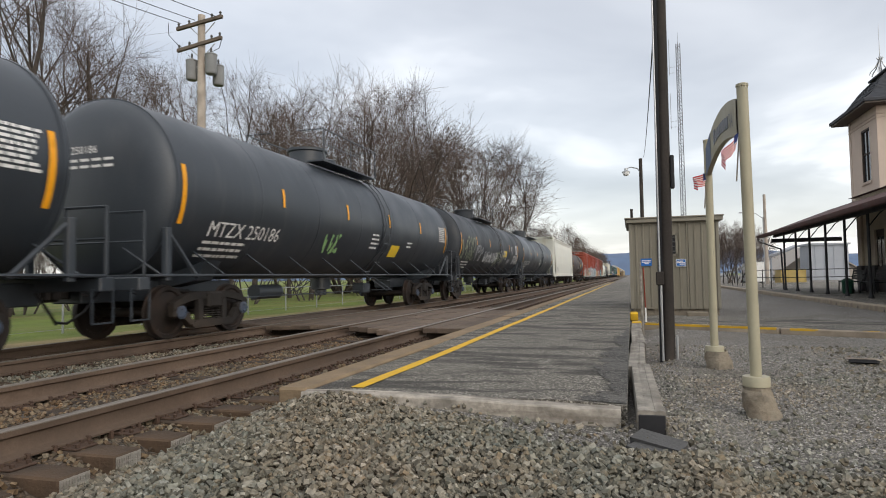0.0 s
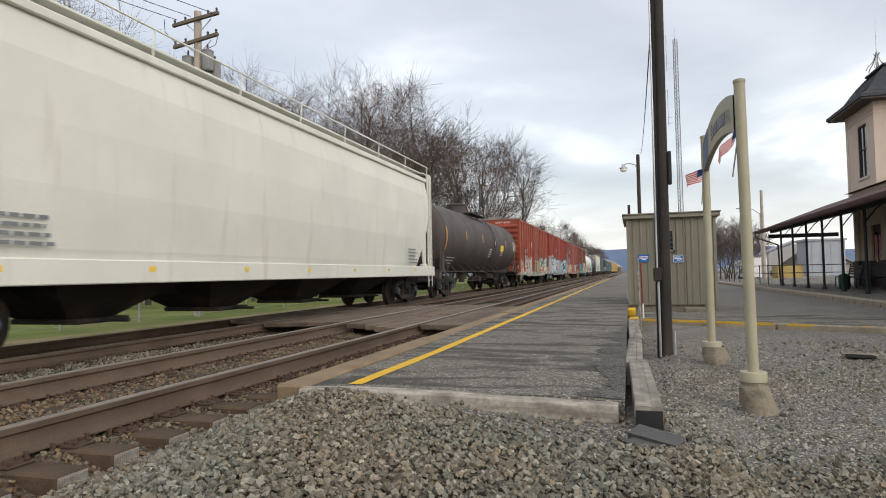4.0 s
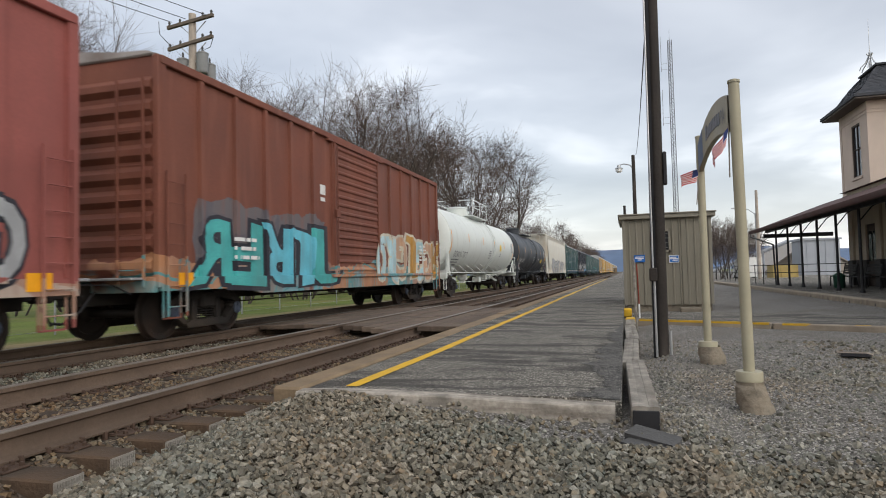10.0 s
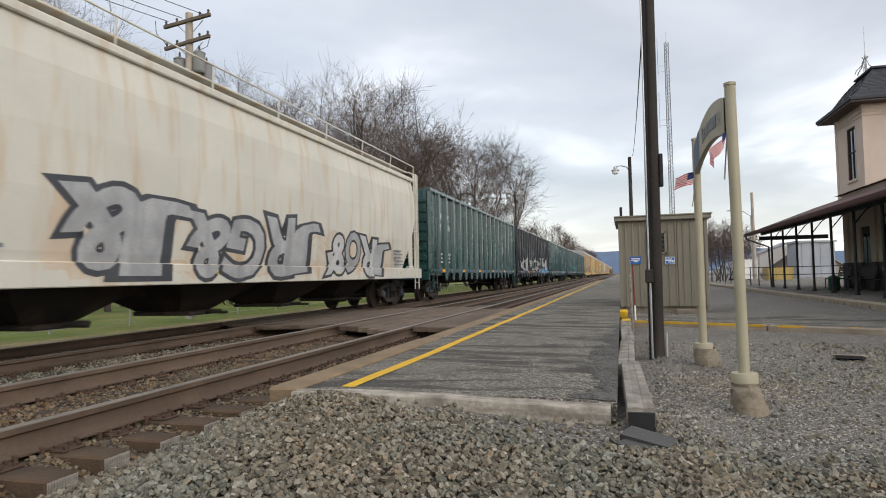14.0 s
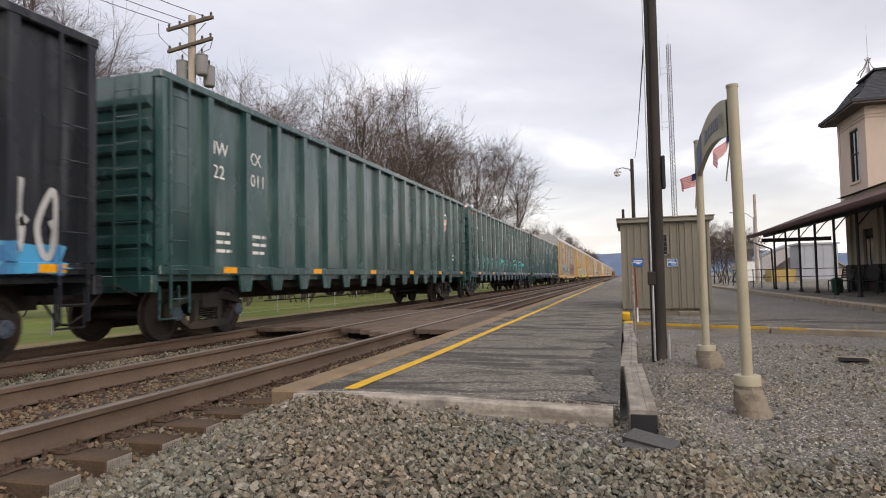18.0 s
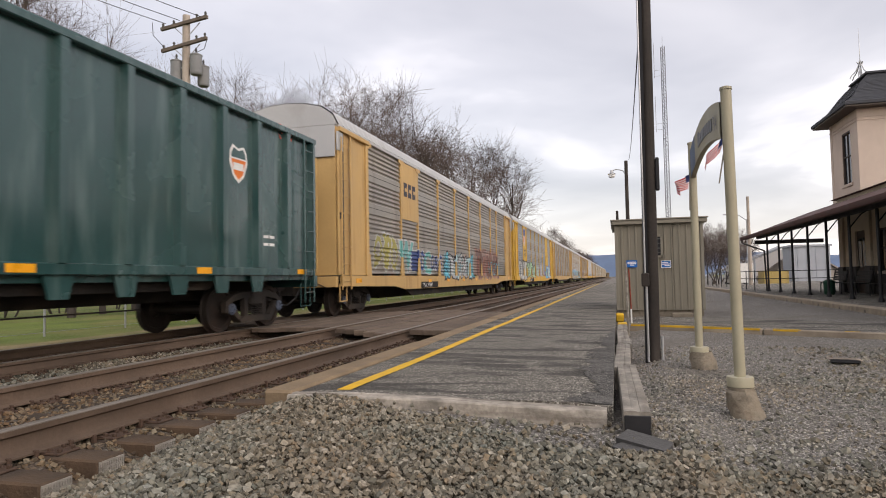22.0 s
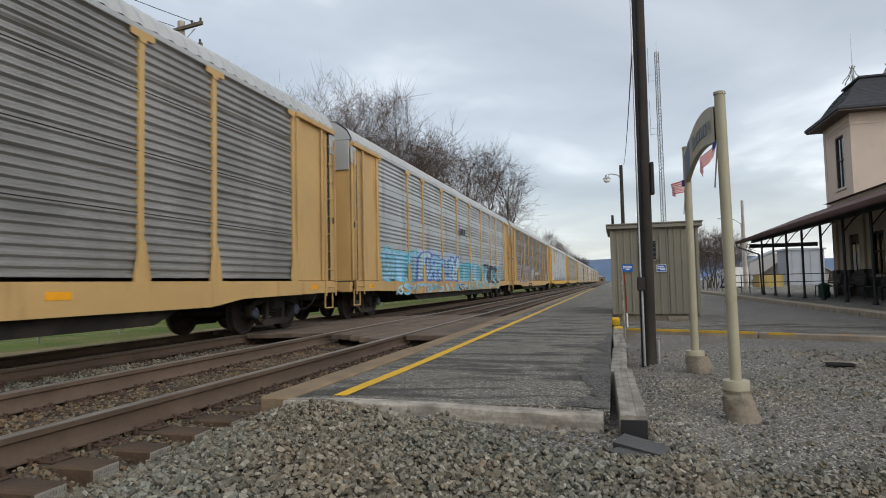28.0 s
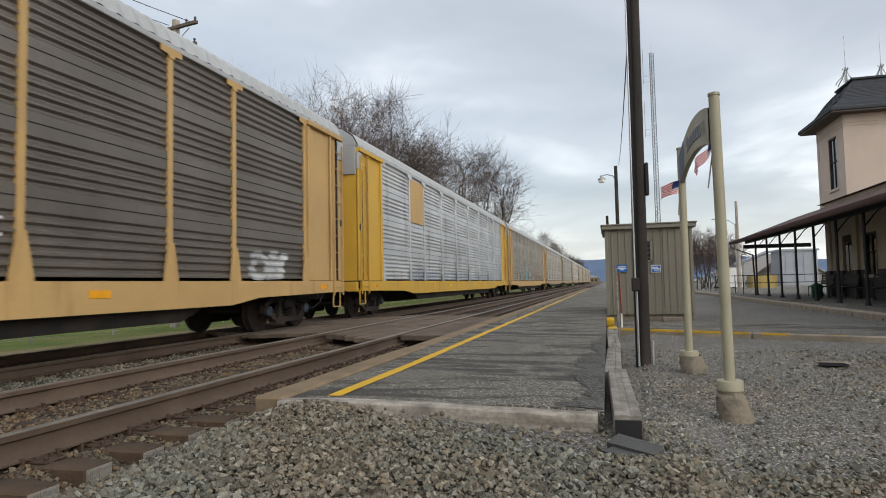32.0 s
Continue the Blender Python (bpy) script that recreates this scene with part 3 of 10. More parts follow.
def make_ground():
    xs = axis([(-2500, -400, 350), (-400, -60, 40), (-60, -14, 4), (-14, -6, 0.4), (-6, 4, 0.16), (4, 14, 0.6), (14, 60, 6), (60, 400, 50), (400, 2500, 350)])
    ys = axis([(-600, -40, 80), (-40, -2, 4), (-2, 10, 0.16), (10, 24, 0.5), (24, 70, 3), (70, 400, 30), (400, 3000, 300)])
    v = [(x, y, ground_z(x, y)) for x in xs for y in ys]
    nx, ny = len(xs), len(ys)
    f = [(i * ny + j, (i + 1) * ny + j, (i + 1) * ny + j + 1, i * ny + j + 1) for i in range(nx - 1) for j in range(ny - 1)]
    m = Mesh().add(v, f)
    ob = part("ground", m, M_["gravel_r"], smooth=60, fix=False)
    ob.data.materials.append(M_["ballast"])
    ob.data.materials.append(M_["grass"])
    ob.data.materials.append(M_["dead_grass"])
    idx = []
    for i in range(nx - 1):
        xc = (xs[i] + xs[i + 1]) / 2
        idx += [3 if -14 < xc < -11.6 else 2 if xc < -12.3 or xc > 60 else (1 if xc < -2.4 else 0)] * (ny - 1)
        # under the loose stone, the darker ballast colour paints shade into its gaps
        if -2.4 < xc < 6:
            for j in range(ny - 1):
                if (ys[j] + ys[j + 1]) / 2 < 3.5 + 0.25 * noise.noise(Vector((xc, 0, 3))):
                    idx[i * (ny - 1) + j] = 1
    ob.data.polygons.foreach_set("material_index", idx)
    return tagged(ob, "grey gravel ground with brown ballast and winter lawn", "ground", kind="structure")


make_ground()


def stones(name, label, count, area, size, material, seed, lift=0.0, keep=None):
    """Crushed stone as real pieces, joined."""
    rng = np.random.default_rng(seed)
    kinds = []
    cube = np.array([(x, y, z) for x in (-1, 1) for y in (-1, 1) for z in (-1, 1)]) * 0.72
    quads = np.array([(0, 1, 3, 2), (4, 6, 7, 5), (0, 4, 5, 1), (2, 3, 7, 6), (0, 2, 6, 4), (1, 5, 7, 3)])
    faces = np.concatenate([quads[:, [0, 1, 2]], quads[:, [0, 2, 3]]])
    for _ in range(24):
        p = cube * rng.uniform(0.62, 1.1, (8, 3)) * np.array([1.1, rng.uniform(0.65, 1.0), rng.uniform(0.5, 0.8)])
        kinds.append(p)
    V, F = [], []
    n = 0
    for _ in range(count):
        x, y = rng.uniform(area[0], area[1]), rng.uniform(area[2], area[3])
        if keep and not keep(x, y, rng):
            continue
        s = size * min(1.7, rng.lognormal(0, 0.26))
        p = kinds[rng.integers(24)] * s
        e = Euler(rng.uniform(-1.0, 1.0, 3) * np.array([1, 1, 4])).to_matrix()
        p = p @ np.array(e).T
        V.append(p + np.array([x, y, ground_z(x, y) + s * 0.22 + lift * rng.uniform(0, 1)]))
        F.append(faces + n)
        n += 8
    me = bpy.data.meshes.new(name)
    v = np.concatenate(V)
    me.from_pydata(v.tolist(), [], np.concatenate(F).tolist())
    me.materials.append(material)
    ob = new(name, me)
    return tagged(ob, label, "gravel", kind="stuff")


def shoulder(x, y, rng):
    # coarse stone thins out towards the fine gravel by the sign
    edge = 3.5 + 0.5 * smooth_step(0.45, 0.9, x) + 0.5 * noise.noise(Vector((x * 1.5, 3.0, 0)))
    lim = 4.12 if x < -1.9 else 4.12 - (4.12 - edge) * (0.7 * smooth_step(-1.9, -0.7, x) + 0.3 * smooth_step(-0.6, 0.2, x))
    return y < lim or rng.random() < 0.07


stones("crushed_stone", "loose grey crushed stone in front of the platform", 37000, (-2.85, 2.8, 1.75, 4.25), 0.0175, M_["stone"], 5, 0.035, shoulder)
stones("mixed_stone", "half-buried larger stones strewn over the gravel", 5200, (0.3, 5.6, 3.4, 9.5), 0.021, M_["stone"], 15, 0.0,
       lambda x, y, r: r.random() < smooth_step(0.9, 2.3, x + 0.35 * (6 - y) * 0.5) * (0.25 + 0.75 * smooth_step(-0.25, 0.45, noise.noise(Vector((x * 0.9, y * 0.9, 4))))) + 0.03)
stones("fine_stone", "scattered small stones on the gravel beside the sign", 34000, (0.15, 5.6, 3.2, 9.5), 0.0105, M_["fine_stone"], 6, 0.0,
       lambda x, y, r: r.random() < (0.45 + 0.55 * smooth_step(-0.2, 0.5, noise.noise(Vector((x * 0.7, y * 0.7, 9))))) * (1.0 if y < 7 else 0.5))
stones("siding_ballast", "brown dusty ballast between the siding's ties", 17000, (-5.75, -2.55, 1.6, 13.0), 0.018, M_["brown_stone"], 7, 0.012,
       lambda x, y, r: y < 9.2 - 0.83 * (x + 3.4) or (-3.4 < x and y < 9.8))
stones("track_ballast", "grey ballast between the two tracks", 9000, (-7.7, -5.3, 3.0, 12.0), 0.024, M_["stone"], 8, 0.02,
       lambda x, y, r: y < 10.6 - 0.49 * (x + 5.07) and r.random() < 0.5 + 0.5 * smooth_step(-0.3, 0.3, noise.noise(Vector((x * 2, y * 0.8, 1)))))


# ---- tracks ----
def rail_profile(h=0.178):
    b, w = 0.07, 0.009
    web = [(-b, 0), (b, 0), (b, 0.012), (w + 0.01, 0.03), (w, 0.045), (w, h - 0.06), (0.034, h - 0.045), (0.034, h - 0.012),
           (-0.034, h - 0.012), (-0.034, h - 0.045), (-w, h - 0.06), (-w, 0.045), (-w - 0.01, 0.03), (-b, 0.012)]
    head = [(-0.035, h - 0.0118), (0.035, h - 0.0118), (0.035, h - 0.006), (0.026, h), (-0.026, h), (-0.035, h - 0.006)]
    return web, head


def make_track(name, label, xc, top, y0, y1, tie0, spacing, fine_to):
    tr = thing(name, label, "railway track", (xc, 0, top), kind="structure")
    web, head = rail_profile()
    for s in (-1, 1):
        x = s * 0.7525
        r = part("rail", Mesh().prism([(x + a, b - 0.178) for a, b in web], 1, y0, y1), M_["rail"], tr, "rust-brown steel rail")
        part("rail_head", Mesh().prism([(x + a, b - 0.178) for a, b in head], 1, y0, y1), M_["railhead"], r, "worn shiny running surface")
    rnd = random.Random(3)
    tie_m = Mesh().box(-1.3, 1.3, -0.108, 0.108, -0.17, 0, 0.012).data("tie", M_["tie"])
    pm = Mesh()
    for s in (-1, 1):
        x = s * 0.7525
        pm.box(x - 0.19, x + 0.19, -0.085, 0.085, 0.0, 0.016, 0.005)
        pm.box(x - 0.10, x + 0.10, -0.085, 0.085, 0.014, 0.022, 0.004)
        for q in (-0.165, -0.092, 0.092, 0.165):
            for t in (-0.05, 0.05):
                pm.box(x + q - 0.012, x + q + 0.012, t - 0.012, t + 0.012, 0.01, 0.038, 0.004)
    plate_m = pm.data("tie_plates", M_["plate"])
    am = Mesh()
    for s in (-1, 1):
        for q in (-0.125, 0.125):
            x = s * 0.7525
            am.box(x + 0.05, x + 0.085, q - 0.014, q + 0.014, -0.02, 0.045, 0.006)
            am.box(x - 0.085, x - 0.05, q - 0.014, q + 0.014, -0.02, 0.045, 0.006)
            am.box(x - 0.08, x + 0.08, q - 0.010, q + 0.010, -0.024, -0.004)
    anchor_m = am.data("rail_anchors", M_["plate"])
    em = Mesh().box(1.30, 1.304, -0.098, 0.098, -0.155, -0.012)
    for a in range(11):
        for b in range(4):
            em.box(1.303, 1.309, -0.092 + 0.0175 * a, -0.083 + 0.0175 * a, -0.148 + 0.034 * b, -0.125 + 0.034 * b)
    end_m = em.data("end_plate", M_["end_plate"])
    rest = Mesh()
    y = tie0
    while y < y1:
        dx, dz = rnd.uniform(-0.05, 0.05), rnd.uniform(-0.012, 0.004) - 0.2
        if y < fine_to:
            t = part("tie", tie_m, M_["tie"], tr, at=pose(dx, y, dz, 0, 0, rnd.uniform(-0.6, 0.6)))
            part("tie_plates", plate_m, M_["plate"], t, at=(-dx, 0, 0.0))
            if y < 5:
                part("end_plate", end_m, M_["end_plate"], t, "toothed steel plate on the tie's end")
            if y < 14:
                part("rail_anchors", anchor_m, M_["plate"], t, at=(-dx, 0, 0.0))
        elif y < 160:
            rest.box(dx - 1.3, dx + 1.3, y - 0.108, y + 0.108, dz - 0.17, dz)
        y += spacing
    if rest.v:
        tagged(part("far_ties", rest, M_["tie"], tr), kind="stuff")
    return tr


make_track("siding_track", "rust-brown siding track on plated wooden ties", X1, 0.0, -40, 620, 0.15, 0.43, 42)
make_track("main_track", "main track of rusty rails on wooden ties", X2, ZT, -120, 900, -6.2, 0.52, 20)


# ---- wooden crossing ----
def make_crossing():
    cr = thing("plank_crossing", "dark worn plank crossing laid between the rails", "crossing", (0, 0, 0), kind="structure")
    rnd = random.Random(12)

    def field(x0, x1, n, ya, yb, y1, z0, z1, lengths):
        """Planks from a skewed near edge (ya at x0, yb at x1) to y1."""
        w = (x1 - x0) / n
        for k in range(n):
            y = ya + (yb - ya) * (k + 0.5) / n + rnd.uniform(-0.05, 0.05)
            a = z0 + (z1 - z0) * (k + 0.5) / n
            while y < y1 - 0.3:
                e = min(y1, y + rnd.choice(lengths))
                dz = rnd.uniform(-0.01, 0.004)
                part("plank", Mesh().box(x0 + k * w + 0.006, x0 + (k + 1) * w - 0.006, y + 0.004, e - 0.004, a - 0.09 + dz, a + dz, 0.01), M_["plank"], cr)
                y = e
        for y in axis([(max(ya, yb) + 0.25, y1 - 0.3, 1.2)]):
            part("bearer", Mesh().box(x0 + 0.02, x1 - 0.02, y - 0.1, y + 0.1, min(z0, z1) - 0.24, min(z0, z1) - 0.105), M_["tie"], cr)

    field(-4.90, -3.57, 5, 10.45, 9.35, 16.6, -0.01, -0.01, (2.4, 3.1))
    field(-3.41, -2.60, 3, 10.1, 9.9, 15.6, -0.01, 0.0, (2.0, 2.7))
    field(-7.61, -5.07, 9, 12.0, 10.75, 17.4, ZT, -0.02, (2.4, 3.0))
    field(-9.13, -7.81, 5, 12.9, 12.2, 18.4, ZT - 0.01, ZT - 0.01, (2.4, 3.0))


make_crossing()


# ---- platform ----
def split_timber(y0, y1, xc, z0, z1, seed, w=0.165, steps=24):
    """An old squared timber along y, its top worn into grain ridges and open checks."""
    rnd = random.Random(seed)
    cols = [-0.5, -0.47, -0.4, -0.3, -0.22, -0.19, -0.16, -0.05, 0.05, 0.1, 0.125, 0.15, 0.25, 0.36, 0.45, 0.5]
    sink = [0.02, 0.005, 0.0, 0.003, 0.001, 0.004, 0.002, 0.0, 0.003, 0.0, 0.008, 0.001, 0.0, 0.003, 0.006, 0.022]
    n = len(cols)
    v, f = [], []
    for k in range(steps + 1):
        t = k / steps
        y = y0 + (y1 - y0) * t
        drift = 0.05 * noise.noise(Vector((seed, t * 3, 0)))
        for c, d in zip(cols, sink):
            open_ = 0.5 + 0.9 * abs(noise.noise(Vector((c * 9, t * 4, seed))))
            edge = 0.5 if abs(c) > 0.46 else 1.0
            v.append((xc + (c + drift * edge * (1 - 4 * c * c)) * w, y + rnd.uniform(-0.006, 0.006) * (0 < k < steps), z1 - d * open_ - 0.006 * noise.noise(Vector((c * 3, t * 8, seed + 5)))))
    for k in range(steps):
        f += [(k * n + i, k * n + i + 1, (k + 1) * n + i + 1, (k + 1) * n + i) for i in range(n - 1)]
    b = len(v)
    for k in (0, steps):
        v += [(xc - w / 2, y0 + (y1 - y0) * k / steps, z0), (xc + w / 2, y0 + (y1 - y0) * k / steps, z0)]
    f += [tuple(k * n for k in range(steps + 1)) + (b + 2, b), tuple(k * n + n - 1 for k in range(steps, -1, -1)) + (b + 1, b + 3)]
    f += [tuple(range(n - 1, -1, -1)) + (b, b + 1), tuple(range(steps * n, steps * n + n)) + (b + 3, b + 2), (b, b + 2, b + 3, b + 1)]
    return Mesh().add(v, f)


def make_platform():
    pl = thing("platform", "low asphalt platform with a yellow edge line", "platform", (0, 0, 0), kind="structure")
    rnd = random.Random(2)
    xs = axis([(-2.36, -0.05, 0.11)])
    ys = axis([(4.27, 12, 0.12), (12, 75, 1.5)])
    ny = len(ys)

    def z(x, y):
        return 0.0 + 0.008 * noise.noise(Vector((x * 1.6, y * 0.8, 2))) - 0.02 * smooth_step(-0.5, -0.05, x) * smooth_step(9, 5, y)
    v = [(x, y, z(x, y)) for x in xs for y in ys]
    f = [(i * ny + j, (i + 1) * ny + j, (i + 1) * ny + j + 1, i * ny + j + 1) for i in range(len(xs) - 1) for j in range(ny - 1)]
    m = Mesh().add(v, f)
    for a, b in ((ys[0], xs), ):
        n = len(m.v)
        m.add([(x, a, z(x, a)) for x in xs] + [(x, a, -0.3) for x in xs], [(i, i + 1, len(xs) + i + 1, len(xs) + i) for i in range(len(xs) - 1)])
    m.add([(xs[-1], y, z(xs[-1], y)) for y in ys] + [(xs[-1], y, -0.3) for y in ys], [(i, i + 1, ny + i + 1, ny + i) for i in range(ny - 1)])
    part("asphalt", m, M_["asphalt"], pl, "worn dark grey asphalt")
    # edge timbers towards the siding
    y = 4.2
    while y < 75:
        e = y + (3.6 if y < 5 else 4.9)
        top = 0.02 + rnd.uniform(-0.008, 0.008)
        part("edge_timber", Mesh().box(-2.585, -2.345, y, e - 0.02, -0.27, top, 0.018), M_["edge_timber"], pl, at=pose(rnd.uniform(-0.008, 0.008), 0, 0))
        y = e
    # yellow line, slightly unsteady
    lm = Mesh()
    yy = axis([(4.42, 14, 0.22), (14, 75, 2.5)])
    pts = []
    for y in yy:
        c = -2.0 + 0.03 * noise.noise(Vector((0, y * 0.5, 7))) - 0.05 * smooth_step(7, 4.4, y) + 0.02 * smooth_step(6.2, 5.2, y)
        w = 0.055 + 0.006 * noise.noise(Vector((5, y * 1.5, 7)))
        pts += [(c - w, y, z(c, y) + 0.006), (c + w, y, z(c, y) + 0.006)]
    lm.add(pts, [(2 * i, 2 * i + 1, 2 * i + 3, 2 * i + 2) for i in range(len(yy) - 1)])
    part("yellow_line", lm, M_["yellow"], pl, "hand-painted yellow safety line")
    # dark tar along the side timbers, with a ragged edge
    tm, ty = Mesh(), axis([(4.3, 10.4, 0.03)])
    tp = []
    for y in ty:
        w = (0.22 + 0.14 * noise.noise(Vector((3, y * 1.1, 1))) + 0.14 * noise.noise(Vector((8, y * 4, 1))) + 0.16 * noise.noise(Vector((4, y * 13, 1)))) * smooth_step(10.8, 7.0, y)
        tp += [(-0.055 - max(0.04, w), y, z(-0.055 - w, y) + 0.005), (-0.055, y, z(-0.055, y) + 0.005)]
    tm.add(tp, [(2 * i, 2 * i + 1, 2 * i + 3, 2 * i + 2) for i in range(len(ty) - 1)])
    part("tar_patch", tm, M_["tar"], pl, "dark ragged strip of tar")
    # closing timber at the near end
    et = split_timber(0.0, 2.25, 0.0, -0.19, 0.0, 41, 0.15, 40)
    et.v = [(-2.34 + b, 4.20 - a, 0.014 + c * (0.55 + 0.36 * b / 2.25 if c < -0.1 else 1.0) - 0.022 * (b / 2.25) + 0.012 * math.sin(b * 2.1)) for a, b, c in et.v]
    part("end_timber", et, M_["cross_timber"], pl, "pale grey split end timber")
    # side timbers
    for a, b, c, top, turn in ((4.0, 6.05, 0.075, 0.012, 0.9), (6.10, 8.25, 0.035, -0.018, -0.8), (8.31, 10.5, 0.055, -0.022, 0.5), (10.55, 11.55, 0.06, -0.02, 0.0)):
        part("side_timber", split_timber(a, b, c, -0.24, top, rnd.randrange(99)), M_["timber"], pl, "grey split timber with open grain", at=Matrix.Translation((c, (a + b) / 2, 0)) @ pose(0, 0, 0, 0, 0, turn) @ Matrix.Translation((-c, -(a + b) / 2, 0)))
    part("end_face", Mesh().box(0.016, 0.170, 3.980, 3.993, -0.24, -0.012, 0.004), M_["black"], pl, "black end face of the side timber")
    part("painted_end", Mesh().box(-0.02, 0.15, 11.57, 12.0, -0.2, -0.01, 0.02), M_["yellow"], pl, "yellow painted timber end")
    part("painted_end", Mesh().box(-0.06, 0.12, 14.7, 15.3, -0.2, -0.03, 0.02), M_["yellow"], pl, "yellow painted timber end")
    part("side_timber", Mesh().box(-0.12, -0.04, 16.0, 40, -0.2, -0.01, 0.01), M_["timber"], pl)
    return pl


make_platform()


def make_path():
    pa = thing("footpath", "asphalt footpath with a worn yellow kerb", "path", (0, 0, 0), kind="structure")
    part("paving", Mesh().prism([(0.18, 12.62), (2.3, 11.62), (3.8, 10.9), (5.75, 9.9), (5.75, 12.3), (4.4, 13.1), (2.2, 14.7), (0.18, 14.7)], 2, -0.3, -0.105), M_["asphalt"], pa)
    for a, b, mtl in (((0.2, 12.5), (2.3, 11.5), "curb"), ((2.33, 11.49), (5.75, 9.78), "curb")):
        d = Vector((b[0] - a[0], b[1] - a[1], 0))
        ang = math.degrees(math.atan2(d.y, d.x))
        part("kerb", Mesh().box(0, d.length, -0.06, 0.06, -0.3, -0.085, 0.015), M_[mtl], pa, at=pose(a[0], a[1], 0, 0, 0, ang))
    for k, (s, e, w) in enumerate(((0.06, 1.5, 0.045), (1.5, 2.3, 0.04), (2.5, 2.9, 0.03), (3.5, 3.7, 0.02))):
        part("worn_paint", Mesh().box(s, e, -0.05, -0.05 + w, -0.084, -0.079).box(s, e, -0.064, -0.061, -0.115, -0.088), M_["yellow"], pa, "flaking yellow kerb paint", at=pose(0.2, 12.5, 0, 0, 0, -25.5))
    return pa


make_path()


# ---- station side ----
def make_station_platform():
    sp = thing("station_platform", "grey asphalt station platform with a stone kerb", "platform", (0, 0, 0), kind="structure")
    part("paving", Mesh().box(6.07, 40, -30, 58, -0.4, -0.035), M_["asphalt"], sp)
    y, rnd = 2.0, random.Random(4)
    stone_m = Mesh().box(0, 0.3, 0.006, 1.814, -0.45, 0, 0.02).data("kerb_stone", M_["curb"])
    slot_m = Mesh().box(-0.004, 0.02, -0.03, 0.03, -0.14, -0.08).data("drain_slot", M_["black"])
    while y < 58:
        s = part("kerb_stone", stone_m, M_["curb"], sp, at=(5.77 + rnd.uniform(-0.01, 0.01), y, -0.03 + rnd.uniform(-0.006, 0.006)))
        part("drain_slot", slot_m, M_["black"], s, at=(0, 0.9, 0))
        y += 1.82


make_station_platform()


def window_unit(parent, axis_x, at, w, h, depth=0.12, sash=True, label="tall dark sash window"):
    """A window in a wall that faces -x (axis_x) or -y: frame, panes, sill."""
    def bx(m, a0, a1, d0, d1, z0, z1, c=0.0):
        if axis_x:
            m.box(at[0] + d0, at[0] + d1, at[1] + a0, at[1] + a1, at[2] + z0, at[2] + z1, c)
        else:
            m.box(at[0] + a0, at[0] + a1, at[1] + d0, at[1] + d1, at[2] + z0, at[2] + z1, c)
        return m
    fm = Mesh()
    bx(fm, -w / 2, -w / 2 + 0.07, -0.03, depth, 0, h, 0.008)
    bx(fm, w / 2 - 0.07, w / 2, -0.03, depth, 0, h, 0.008)
    bx(fm, -w / 2, w / 2, -0.035, depth, h - 0.08, h + 0.06, 0.008)
    bx(fm, -w / 2, w / 2, -0.01, depth, h * 0.52, h * 0.52 + 0.05, 0.005)
    if sash:
        bx(fm, -0.02, 0.02, -0.005, depth, 0.05, h - 0.05, 0.004)
    win = part("window", fm, M_["darkwood"], parent, label)
    bx_m = bx(Mesh(), -w / 2 + 0.05, w / 2 - 0.05, 0.03, 0.05, 0.02, h - 0.05)
    part("pane", bx_m, M_["glass"], win, "dark glass")
    part("sill", bx(Mesh(), -w / 2 - 0.1, w / 2 + 0.1, -0.1, 0.08, -0.12, 0.0, 0.01), M_["stucco"], win)
    return win


WALL_X = 9.6


def wall_with_holes(m, x0, x1, y0, y1, z0, z1, holes):
    """A wall along y, with openings (ya, yb, za, zb) cut through it."""
    ys = sorted({y0, y1, *(h[0] for h in holes), *(h[1] for h in holes)})
    for a, b in zip(ys, ys[1:]):
        cuts = sorted((h[2], h[3]) for h in holes if h[0] <= a and h[1] >= b)
        z = z0
        for c, d in cuts:
            if c > z:
                m.box(x0, x1, a, b, z, c)
            z = d
        if z < z1:
            m.box(x0, x1, a, b, z, z1)
    return m


